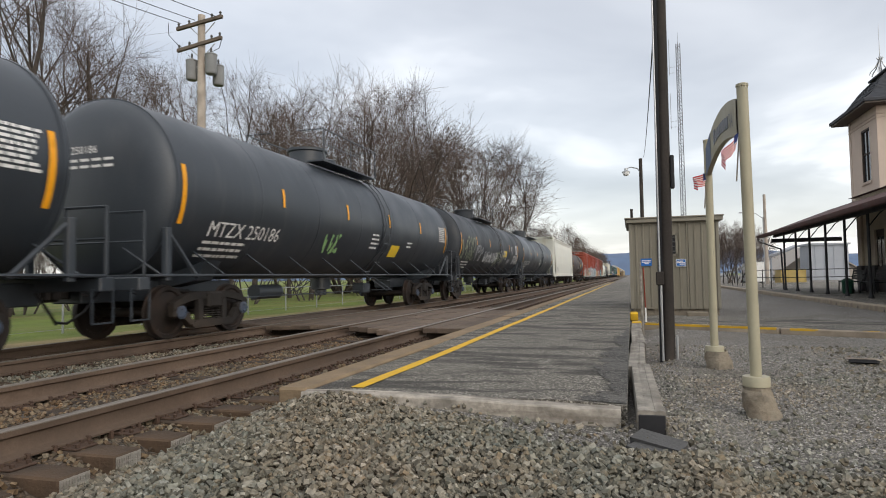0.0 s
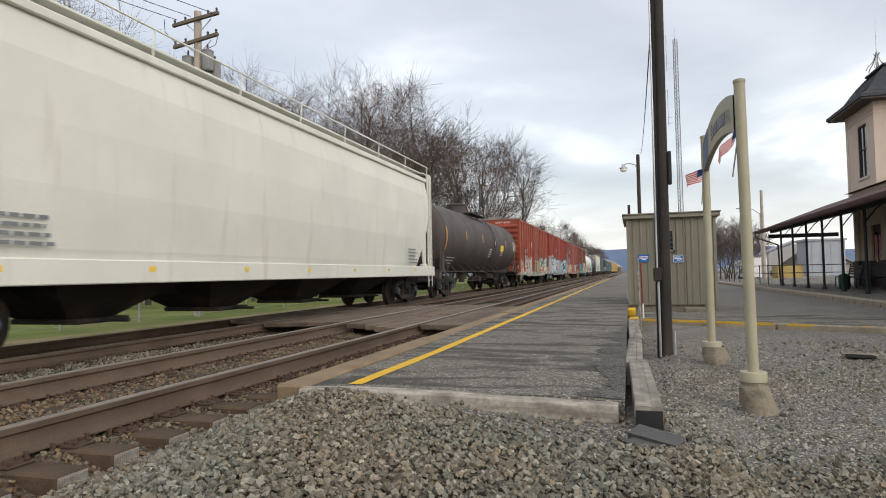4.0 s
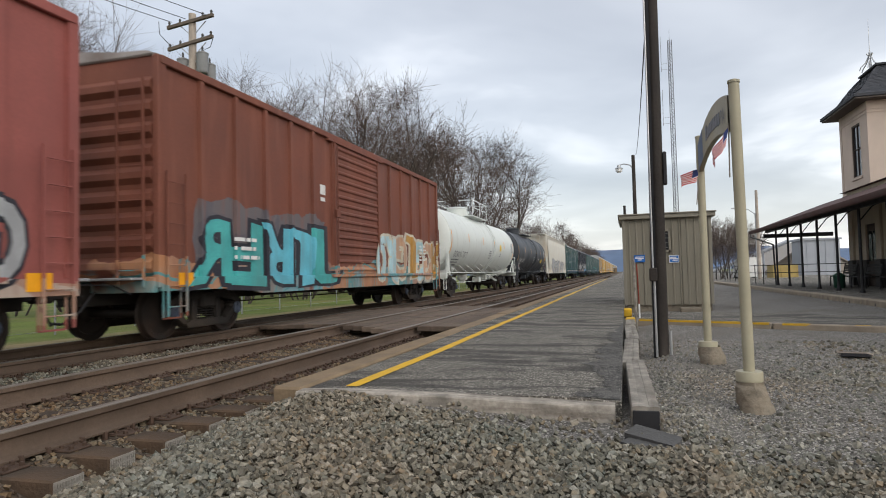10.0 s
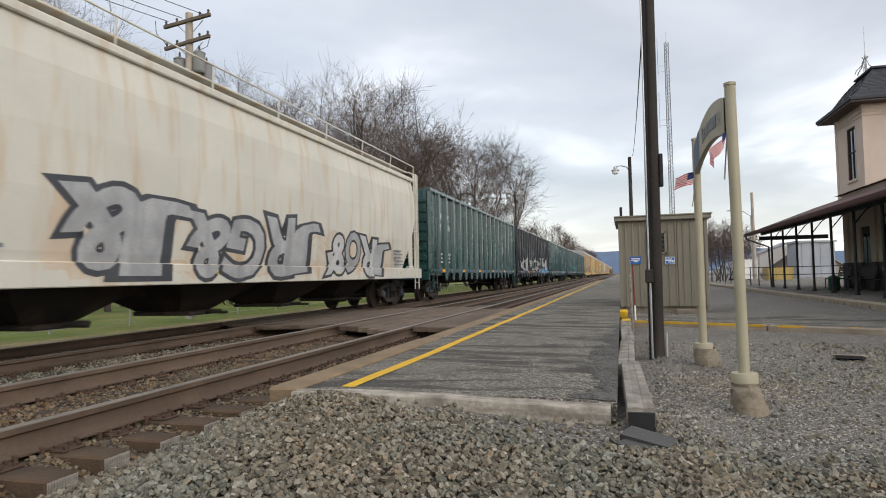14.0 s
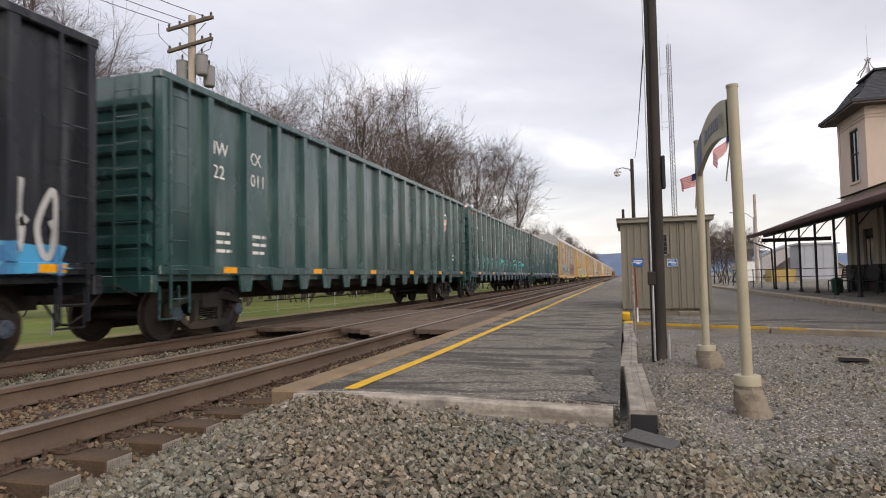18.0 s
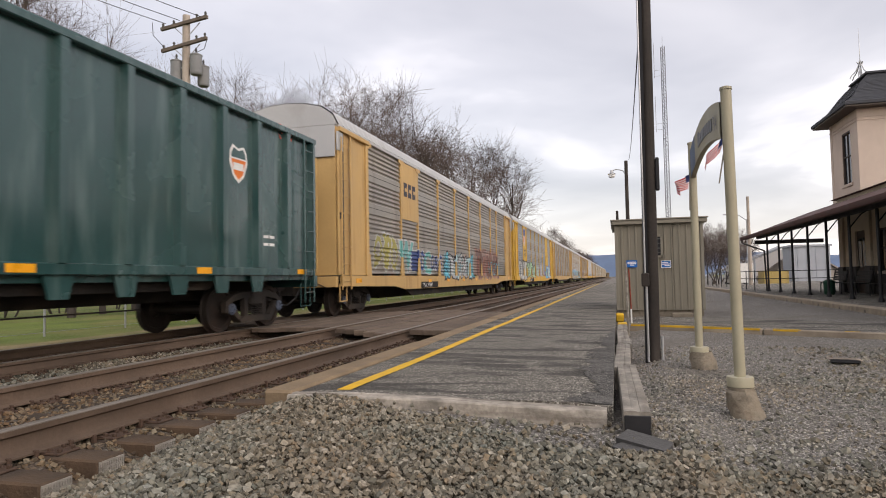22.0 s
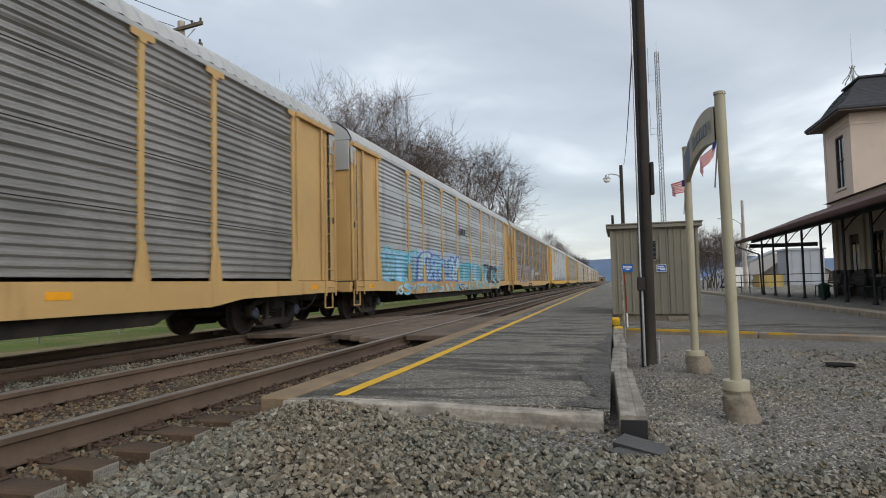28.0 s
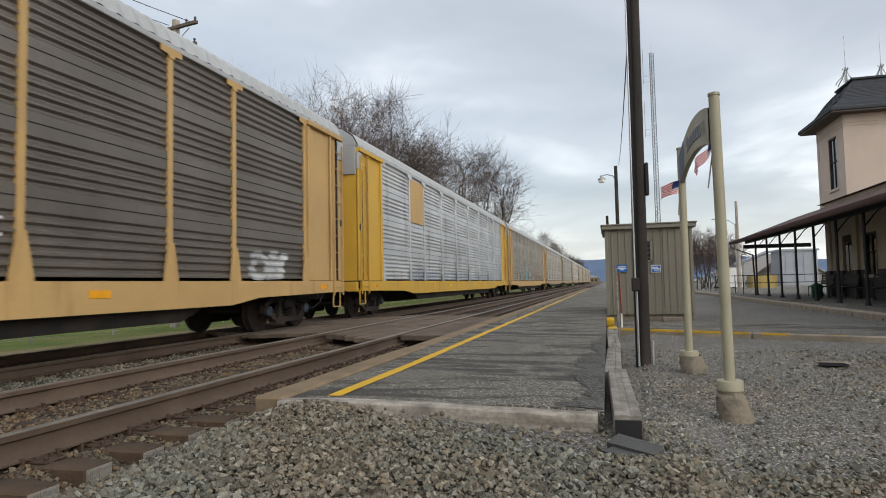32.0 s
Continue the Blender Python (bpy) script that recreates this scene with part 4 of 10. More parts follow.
def make_station():
    st = thing("station_building", "cream station with a tower and a trackside canopy", "building", (0, 0, 0), kind="structure")
    FL = -0.035
    openings = [(28.6, 29.7, FL, 2.5), (26.2, 27.3, 0.85, 2.45), (22.6, 23.7, 0.75, 2.45), (18.4, 20.6, FL, 2.6), (14.2, 15.4, 0.85, 2.45)]
    wall = part("wall", wall_with_holes(Mesh(), WALL_X, WALL_X + 0.3, 4, 31.4, 1.05, 4.05, [(a, b, max(c, 1.05), d) for a, b, c, d in openings]), M_["cream"], st, "cream painted trackside wall")
    part("wainscot", wall_with_holes(Mesh(), WALL_X - 0.03, WALL_X + 0.3, 4, 31.4, FL, 1.046, [(a, b, c, min(d, 1.046)) for a, b, c, d in openings]), M_["dado"], st, "dark grey wainscot")
    part("wall", Mesh().box(WALL_X, 18, 31.4, 31.7, FL, 4.05), M_["cream"], st)
    part("wall", Mesh().box(WALL_X, 18, 4, 4.3, FL, 4.05), M_["cream"], st)
    part("wall", Mesh().box(17.7, 18, 4.3, 31.4, FL, 4.05), M_["cream"], st)
    part("main_roof", Mesh().prism([(WALL_X - 0.2, 4.06), (18.3, 4.06), (15.5, 4.7), (12.3, 4.7)], 1, 3.6, 32.1), M_["maroon"], st, "low maroon roof")
    for y in (31.15, 28.1, 25.2, 21.6, 17.4, 12.6):
        p = part("pilaster", Mesh().box(WALL_X - 0.1, WALL_X, y - 0.25, y + 0.25, 1.05, 3.6, 0.01), M_["cream"], st)
        part("pilaster_foot", Mesh().box(WALL_X - 0.16, WALL_X - 0.03, y - 0.3, y + 0.3, FL, 1.047, 0.01), M_["dado"], p)
    for a, b, c, d in openings:
        if c < 0:
            fr = Mesh().box(WALL_X + 0.08, WALL_X + 0.16, a, b, c, d)
            dr = part("door", fr, M_["darkwood"], st, "dark panelled door")
            for k in range(2):
                y0 = a + (b - a) * (0.08 + 0.48 * k)
                part("door_pane", Mesh().box(WALL_X + 0.06, WALL_X + 0.085, y0, y0 + (b - a) * 0.36, 1.0, 2.2), M_["glass"], dr)
        else:
            window_unit(st, True, (WALL_X + 0.04, (a + b) / 2, c), b - a, d - c, 0.14)
    # white notice board on the wall
    part("notice_board", Mesh().box(WALL_X - 0.05, WALL_X - 0.005, 16.3, 17.0, 1.15, 2.0, 0.01), M_["white"], st, "pale notice board")
    # canopy
    eave = [(6.5, 2.62), (6.5, 2.76), (WALL_X + 0.2, 3.98), (WALL_X + 0.2, 3.84)]
    can = part("canopy", Mesh().prism(eave, 1, 4, 36.4), M_["maroon"], st, "maroon sheet roof of the canopy")
    part("soffit", Mesh().prism([(6.56, 2.60), (6.56, 2.618), (WALL_X, 3.70), (WALL_X, 3.675)], 1, 4.05, 36.3), M_["soffit"], can, "dark boarded soffit")
    part("gutter", Mesh().prism([(6.38, 2.66), (6.42, 2.6), (6.497, 2.6), (6.497, 2.76), (6.38, 2.76)], 1, 4, 36.45), M_["maroon"], can)
    y = 33.9
    while y > 6:
        po = part("canopy_post", Mesh().tube((7.15, y, FL), (7.15, y, 2.85), 0.045, n=10), M_["black"], st, "slim black post")
        part("collar", Mesh().lathe([(0.09, 0), (0.09, 0.03), (0.055, 0.12), (0.05, 0.2)], n=10, at=(7.15, y, FL)), M_["black"], po)
        part("bracket", Mesh().pipe([(7.15, y, 2.2), (7.5, y, 2.65), (8.1, y, 3.05)], 0.02, 5), M_["black"], po)
        y -= 2.26
    part("end_beam", Mesh().box(7.0, 10.2, 35.9, 36.05, 2.36, 2.56, 0.01), M_["black"], st, "black tie beam")
    part("long_beam", Mesh().box(7.08, 7.22, 5, 36.0, 2.62, 2.80, 0.01), M_["black"], st)
    part("downpipe", Mesh().pipe([(6.44, 36.2, 2.62), (6.44, 36.2, 2.45), (7.05, 34.1, 1.95), (7.08, 33.95, -0.03)], 0.04, 6), M_["black"], st, "black rain pipe")
    # railing at the platform's end
    rl = Mesh()
    for z in (0.55, 0.95):
        rl.pipe([(7.0, 36.4, z), (16, 36.4, z)], 0.02, 5)
        rl.pipe([(7.0, 36.4, z), (7.0, 57, z)], 0.02, 5)
    part("railing", rl, M_["black"], st, "black pipe railing")
    for k in range(10):
        part("railing_post", Mesh().tube((7.0, 36.4 + 2.2 * k, FL), (7.0, 36.4 + 2.2 * k, 1.0), 0.025, n=6), M_["black"], st)
    # tower
    tx0, tx1, ty0, ty1, tz0, tz1 = 9.95, 14.35, 29.9, 33.3, 3.3, 7.75
    tw = part("tower_wall", wall_with_holes(Mesh(), tx0, tx0 + 0.25, ty0, ty1, tz0, tz1, [(30.78, 31.83, 4.7, 7.0)]), M_["stucco"], st, "pale stucco tower wall")
    m = Mesh()
    for a, b, c, d in ((tx0 + 0.25, 12.97, tz0, tz1), (13.97, tx1, tz0, tz1), (12.97, 13.97, tz0, 4.7), (12.97, 13.97, 7.0, tz1)):
        m.box(a, b, ty0, ty0 + 0.25, c, d)
    part("tower_wall", m, M_["stucco"], st, "pale stucco tower wall")
    part("tower_wall", Mesh().box(tx0 + 0.25, tx1, ty1 - 0.25, ty1, tz0, tz1).box(tx1 - 0.25, tx1, ty0 + 0.25, ty1 - 0.25, tz0, tz1), M_["stucco"], st)
    window_unit(st, True, (tx0 + 0.05, 31.305, 4.7), 1.05, 2.3)
    window_unit(st, False, (13.47, ty0 + 0.05, 4.7), 1.0, 2.3)
    for z in (7.2, 7.34):
        part("string_course", Mesh().box(tx0 - 0.03, tx1 + 0.03, ty0 - 0.03, ty1 + 0.03, z, z + 0.035), M_["stucco"], tw)
    part("tower_skirt", Mesh().box(tx0 - 0.05, tx1 + 0.05, ty0 - 0.05, ty1 + 0.05, 3.5, 4.02), M_["maroon"], st, "maroon flashing band")
    part("corner_board", Mesh().box(tx0 - 0.02, tx0 + 0.12, ty1 - 0.25, ty1 + 0.02, 4.02, 7.75), M_["stucco"], st)
    o = 0.58
    part("eave_soffit", Mesh().box(tx0 - o, tx1 + o, ty0 - o, ty1 + o, 7.7, 7.76), M_["soffit"], st)
    part("fascia", Mesh().box(tx0 - o - 0.06, tx1 + o + 0.06, ty0 - o - 0.06, ty1 + o + 0.06, 7.765, 7.92, 0.02), M_["slate"], st, "dark moulded eave")
    # bell-cast slate roof, course by course
    prof = [(o + 0.02, 7.92), (0.32, 8.12), (0.06, 8.36), (-0.14, 8.66), (-0.32, 8.92), (-0.52, 9.15), (-0.72, 9.35)]
    rings = []
    for i in range(len(prof) - 1):
        for k in range(4):
            t = k / 4
            rings.append((prof[i][0] + (prof[i + 1][0] - prof[i][0]) * t, prof[i][1] + (prof[i + 1][1] - prof[i][1]) * t))
    rings.append(prof[-1])
    for (a, z0), (b, z1) in zip(rings, rings[1:]):
        v = [(tx0 - a, ty0 - a, z0), (tx1 + a, ty0 - a, z0), (tx1 + a, ty1 + a, z0), (tx0 - a, ty1 + a, z0)]
        v += [(tx0 - b + 0.02, ty0 - b + 0.02, z1 + 0.004), (tx1 + b - 0.02, ty0 - b + 0.02, z1 + 0.004), (tx1 + b - 0.02, ty1 + b - 0.02, z1 + 0.004), (tx0 - b + 0.02, ty1 + b - 0.02, z1 + 0.004)]
        part("slate_course", Mesh().add(v, [(0, 1, 5, 4), (1, 2, 6, 5), (2, 3, 7, 6), (3, 0, 4, 7), (4, 5, 6, 7), (0, 3, 2, 1)]), M_["slate"], st)
    b = -0.72
    part("ridge_cap", Mesh().box(tx0 - b - 0.08, tx1 + b + 0.08, ty0 - b - 0.08, ty1 + b + 0.08, 9.35, 9.45, 0.02), M_["slate"], st)
    # wrought finials on the roof's top
    for fx in (10.75, 12.15, 13.55):
        fy, z = 31.6, 9.45
        fm = Mesh()
        for k in range(6):
            t = k * math.pi / 3
            pts = [(fx + math.cos(t) * r, fy + math.sin(t) * r, z + h) for r, h in ((0.42, 0.0), (0.36, 0.14), (0.18, 0.32), (0.05, 0.62), (0.12, 0.74))]
            fm.pipe(pts, 0.025, 5)
        fm.tube((fx, fy, z), (fx, fy, z + 0.8), 0.04, n=6)
        f = part("finial", fm, M_["galv"], st, "scrolled metal finial")
        part("spike", Mesh().tube((fx, fy, z + 0.8), (fx, fy, z + (2.3 if fx < 13.2 else 1.2)), 0.018, 0.006, n=5), M_["galv"], f)
    return st


make_station()


def make_bench(at):
    b = thing("platform_bench", "black slatted metal bench under the canopy", "bench", at, group="benches under the canopy")
    for k in range(5):
        part("seat_slat", Mesh().box(-0.5 + 0.1 * k, -0.42 + 0.1 * k, -0.8, 0.8, 0.42, 0.45, 0.005), M_["black"], b)
    for k in range(4):
        part("back_slat", Mesh().box(0.02 + 0.02 * k, 0.05 + 0.02 * k, -0.8, 0.8, 0.52 + 0.1 * k, 0.6 + 0.1 * k, 0.005), M_["black"], b)
    for y in (-0.75, 0.75):
        part("bench_leg", Mesh().pipe([(-0.5, y, 0), (-0.48, y, 0.42), (0.0, y, 0.44), (0.1, y, 0.95)], 0.022, 5).pipe([(0, y, 0.44), (0.08, y, 0)], 0.022, 5), M_["black"], b)
    return b


b0 = make_bench((9.0, 27.3, -0.035))
for yy in (24.4, 29.9, 16.6):
    copy_thing(b0, pose(9.0, yy, -0.035))


def make_bin(at):
    g = thing("litter_bin", "small dark green litter bin", "bin", at)
    part("tub", Mesh().lathe([(0.16, 0), (0.19, 0.05), (0.2, 0.42), (0.215, 0.46), (0.215, 0.48), (0.19, 0.48)], n=16), M_["green_bin"], g)
    part("lid", Mesh().lathe([(0.215, 0.482), (0.21, 0.51), (0.1, 0.58), (0.04, 0.6)], n=16), M_["green_bin"], g)


make_bin((7.9, 27.4, -0.035))


# ---- shed ----
def make_shed():
    sh = thing("equipment_shed", "taupe ribbed metal equipment shed with a flat roof", "shed", (0, 0, 0))
    x0, x1, y0, y1, z0, z1 = -0.01, 2.02, 16.3, 19.0, -0.02, 2.1
    part("base_slab", Mesh().box(x0 + 0.04, x1 - 0.02, y0 + 0.05, y1 - 0.05, -0.4, z0 - 0.003, 0.01), M_["concrete"], sh, "rough concrete footing")
    part("core", Mesh().box(x0 + 0.03, x1 - 0.03, y0 + 0.03, y1 - 0.03, z0, z1), M_["shed"], sh)

    def ribbed(a, b):
        n = 4
        pts = []
        w = (b - a) / n
        for k in range(n):
            s = a + k * w
            pts += [(s + 0.004, 0.0), (s + w * 0.70, 0.0), (s + w * 0.76, -0.022), (s + w * 0.92, -0.022), (s + w * 0.98, 0.0)]
        return pts
    n = 3
    for k in range(n):
        a, b = x0 + (x1 - x0) * k / n, x0 + (x1 - x0) * (k + 1) / n
        pts = ribbed(a + 0.004, b - 0.004)
        poly = [(p, y0 + q) for p, q in pts] + [(b - 0.004, y0 + 0.028), (a + 0.004, y0 + 0.028)]
        part("siding_panel", Mesh().prism(poly, 2, z0, z1), M_["shed"], sh)
        poly = [(p, y1 - q) for p, q in pts] + [(b - 0.004, y1 - 0.028), (a + 0.004, y1 - 0.028)]
        part("siding_panel", Mesh().prism(poly, 2, z0, z1), M_["shed"], sh)
    for k in range(4):
        a, b = y0 + (y1 - y0) * k / 4, y0 + (y1 - y0) * (k + 1) / 4
        pts = ribbed(a + 0.004, b - 0.004)
        part("siding_panel", Mesh().prism([(x0 + q, p) for p, q in pts] + [(x0 + 0.028, b - 0.004), (x0 + 0.028, a + 0.004)], 2, z0, z1), M_["shed"], sh)
        part("siding_panel", Mesh().prism([(x1 - q, p) for p, q in pts] + [(x1 - 0.028, b - 0.004), (x1 - 0.028, a + 0.004)], 2, z0, z1), M_["shed"], sh)
    for x in (x0 - 0.02, x1 - 0.05):
        part("corner_trim", Mesh().box(x, x + 0.07, y0 - 0.03, y0 + 0.04, z0, z1, 0.005), M_["shed_trim"], sh)
    part("roof_slab", Mesh().box(x0 - 0.09, x1 + 0.11, y0 - 0.12, y1 + 0.1, z1 + 0.004, z1 + 0.10, 0.01), M_["shed_trim"], sh, "overhanging flat roof")
    part("drip_edge", Mesh().box(x0 - 0.115, x1 + 0.135, y0 - 0.145, y1 + 0.125, z1 + 0.104, z1 + 0.135, 0.006), M_["shed_trim"], sh)
    vf = Mesh()
    a, b, c, d = 0.64, 1.10, 1.27, 1.83
    for q in ((a, a + 0.05, c, d), (b - 0.05, b, c, d), (a, b, d - 0.05, d), (a, b, c, c + 0.05)):
        vf.box(q[0], q[1], y0 - 0.06, y0 - 0.02, q[2], q[3], 0.004)
    v = part("vent", vf, M_["shed_trim"], sh, "louvred wall vent")
    part("vent_back", Mesh().box(a + 0.04, b - 0.04, y0 - 0.03, y0 - 0.024, c + 0.04, d - 0.04), M_["black"], v)
    for k in range(4):
        z = c + 0.07 + 0.115 * k
        part("louvre", Mesh().prism([(y0 - 0.055, z + 0.03), (y0 - 0.034, z + 0.05), (y0 - 0.034, z + 0.056), (y0 - 0.057, z + 0.036)], 0, a + 0.05, b - 0.05), M_["slab"], v)
    part("sill_board", Mesh().box(1.25, 1.72, y0 - 0.3, y0 - 0.06, -0.2, -0.08, 0.02), M_["concrete"], sh)
    return sh


make_shed()


def make_wall_sign(at, w, h, seed):
    s = thing("blue_sign", "small blue enamel sign with white lettering bars", "sign", at, group="blue signs on the shed")
    part("plate", Mesh().box(-w / 2, w / 2, -0.012, 0, -h / 2, h / 2, 0.004), M_["bluesign"], s)
    m = Mesh()
    rnd = random.Random(seed)
    for k in range(3):
        z = h * (0.22 - 0.2 * k)
        m.box(-w * 0.4 + (0.25 * w if k == 2 else 0), w * rnd.uniform(0.2, 0.42), -0.016, -0.013, z - 0.012, z + 0.008)
    part("writing", m, M_["white"], s)
    bm = Mesh()
    for q in ((-w / 2, w / 2, h / 2 - 0.012, h / 2), (-w / 2, w / 2, -h / 2, -h / 2 + 0.012), (-w / 2, -w / 2 + 0.012, -h / 2, h / 2), (w / 2 - 0.012, w / 2, -h / 2, h / 2)):
        bm.box(q[0], q[1], -0.0165, -0.0135, q[2], q[3])
    part("border", bm, M_["white"] if seed == 1 else M_["bluesign"], s)
    return s


make_wall_sign((1.165, 16.275, 1.10), 0.23, 0.18, 1)
make_wall_sign((0.36, 16.275, 1.13), 0.26, 0.18, 2)


def make_stake():
    s = thing("marker_stake", "thin rusty marker stake with a white band", "stake", (0.17, 11.5, -0.2))
    part("rod", Mesh().tube((0, 0, -0.1), (-0.02, 0, 1.25), 0.02, n=6), M_["timber"], s)
    part("band", Mesh().tube((0.05, 0.02, 0.45), (0.03, 0.02, 1.15), 0.012, n=6), M_["rust_leaf"], s, "rust-red flat strip")
    part("band", Mesh().tube((0.052, 0.02, 0.2), (0.05, 0.02, 0.45), 0.014, n=6), M_["white"], s, "white band")


make_stake()


# ---- platform name sign ----
def make_name_sign():
    sg = thing("station_name_sign", "arched khaki station sign between two steel posts", "sign", (0, 0, 0))
    P1, P2, TOP = (0.869, 5.3), (0.845, 7.42), 2.28
    for (x, y), g, lean in ((P1, -0.29, 0.02), (P2, -0.16, 0.0)):
        po = part("post", Mesh().tube((x + lean, y, 0.0), (x, y, TOP), 0.041, n=20), M_["post"], sg, "round khaki steel post")
        part("cap", Mesh().lathe([(0.046, TOP), (0.046, TOP + 0.02), (0.02, TOP + 0.03)], n=20, at=(x, y, 0)), M_["post"], po)
        part("flange", Mesh().lathe([(0.094, -0.035), (0.097, -0.032), (0.097, 0.036), (0.094, 0.041), (0.05, 0.042)], n=32, at=(x + lean, y, 0.0)), M_["post"], po, "bolted round flange")
        ft = Mesh()
        n = 22
        prof = [(0.145, g - 0.15, 0.045), (0.138, g + 0.0, 0.04), (0.128, g + 0.05, 0.034), (0.118, g + 0.10, 0.022), (0.112, g + 0.15, 0.012), (0.108, -0.105, 0.006), (0.104, -0.075, 0.0), (0.092, -0.06, 0.0), (0.094, -0.037, 0.0)]
        v = []
        for r, z, slide in prof:
            for i in range(n):
                t = 2 * math.pi * i / n
                q = r * (1 + 0.17 * noise.noise(Vector((math.cos(t) * 1.9, math.sin(t) * 1.9 + y, z * 14))) + 0.07 * noise.noise(Vector((math.cos(t) * 6, math.sin(t) * 6 + y, z * 40))))
                v.append((x + lean + slide + q * math.cos(t), y - slide * 0.5 + q * math.sin(t), z))
        f = [(k * n + i, k * n + (i + 1) % n, (k + 1) * n + (i + 1) % n, (k + 1) * n + i) for k in range(len(prof) - 1) for i in range(n)]
        f.append(tuple((len(prof) - 1) * n + i for i in range(n)))
        part("footing", ft.add(v, f), M_["concrete"], po, "crumbling concrete footing")
    # arched board: outline in y, z
    ya, yb = P1[1] + 0.04, P2[1] - 0.04
    top, low = [], []
    for k in range(25):
        t = k / 24
        y = ya + (yb - ya) * t
        arch = 4 * t * (1 - t)
        top.append((y, 2.20 + 0.13 * arch))
        low.append((y, 1.90 + 0.12 * arch))
    m = Mesh()
    n = len(top)
    for x in (0.825, 0.87):
        m.add([(x, *p) for p in top] + [(x, *p) for p in low], [(i, i + 1, n + i + 1, n + i) for i in range(n - 1)])
    m.add([(0.825, *p) for p in top] + [(0.87, *p) for p in top], [(i, i + 1, n + i + 1, n + i) for i in range(n - 1)])
    m.add([(0.825, *p) for p in low] + [(0.87, *p) for p in low], [(i, i + 1, n + i + 1, n + i) for i in range(n - 1)])
    bd = part("arched_board", m, M_["post"], sg, "arched khaki name board")
    # dark blue end field with a plain emblem shape
    m = Mesh()
    k0 = 19
    m.add([(0.821, *top[i]) for i in range(k0, n)] + [(0.821, *low[i]) for i in range(k0, n)], [(i, i + 1, n - k0 + i + 1, n - k0 + i) for i in range(n - k0 - 1)])
    part("blue_field", m, M_["navyp"], bd, "slate blue end field")
    # lettering: reads towards the near post
    tx = lettering("PA", 0.13)
    tx.v = [(0.820, ya + 0.36 - a, 2.04 + b - a * 0.12) for a, b, _ in tx.v]
    part("lettering", tx, M_["signgrey"], bd)
    rnd = random.Random(6)
    y = ya + 0.42
    for k in range(8):
        w = rnd.uniform(0.07, 0.11)
        t = (y - ya) / (yb - ya)
        z = 1.985 + 0.125 * 4 * t * (1 - t)
        part("lettering_bar", Mesh().box(0.819, 0.824, y, y + w, z, z + (0.14 if k == 7 else 0.10)), M_["signgrey"], bd)
        y += w + 0.03
    return sg


M_["navyp"] = mat("slate_blue_paint", (0.10, 0.14, 0.22), 0.5, 0, 0.1, 4, 50, 0)
M_["signgrey"] = mat("grey_lettering", (0.16, 0.17, 0.19), 0.5, 0, 0.1, 4, 50, 0)
make_name_sign()


def make_flag(at, turn, out, drop):
    fl = thing("small_flag", "small striped flag on a stick tied to the post", "flag", at, group="flags on the sign posts")
    part("stick", Mesh().tube((0, 0, -0.12), (0.0, 0, 0.30), 0.006, n=5), M_["timber"], fl)
    H, W, n = 0.155, 0.25, 13

    def fold(u, v):
        return (-u * W * out - v * 0.03, 0.05 * math.sin(u * 9 + v * 2) * u + 0.04 * u, 0.28 - v * H - u * drop + 0.015 * math.sin(v * 6 + u * 5) * u)
    for k in range(n):
        m = Mesh()
        a, b = k / n, (k + 1) / n
        u0 = 0.42 if k < 7 else 0.0
        us = [u0 + (1 - u0) * i / 8 for i in range(9)]
        m.add([fold(u, a) for u in us] + [fold(u, b) for u in us], [(i, i + 1, 10 + i, 9 + i) for i in range(8)])
        part("stripe", m, M_["red"] if k % 2 == 0 else M_["cloth"], fl)
    us = [0.42 * i / 5 for i in range(6)]
    m = Mesh()
    vs = [7 / n * i / 3 for i in range(4)]
    m.add([fold(u, v) for v in vs for u in us], [(j * 6 + i, j * 6 + i + 1, j * 6 + 7 + i, j * 6 + 6 + i) for j in range(3) for i in range(5)])
    part("canton", m, M_["navy"], fl)
    fl.matrix_basis = Matrix.Translation(at) @ Euler((0, radians(turn[0]), radians(turn[1]))).to_matrix().to_4x4()
    return fl


FLAG_NEAR = make_flag((0.815, 5.3, 1.66), (7, 40), 0.42, 0.17)
FLAG_FAR = make_flag((0.80, 7.38, 1.66), (4, 40), 0.8, 0.09)


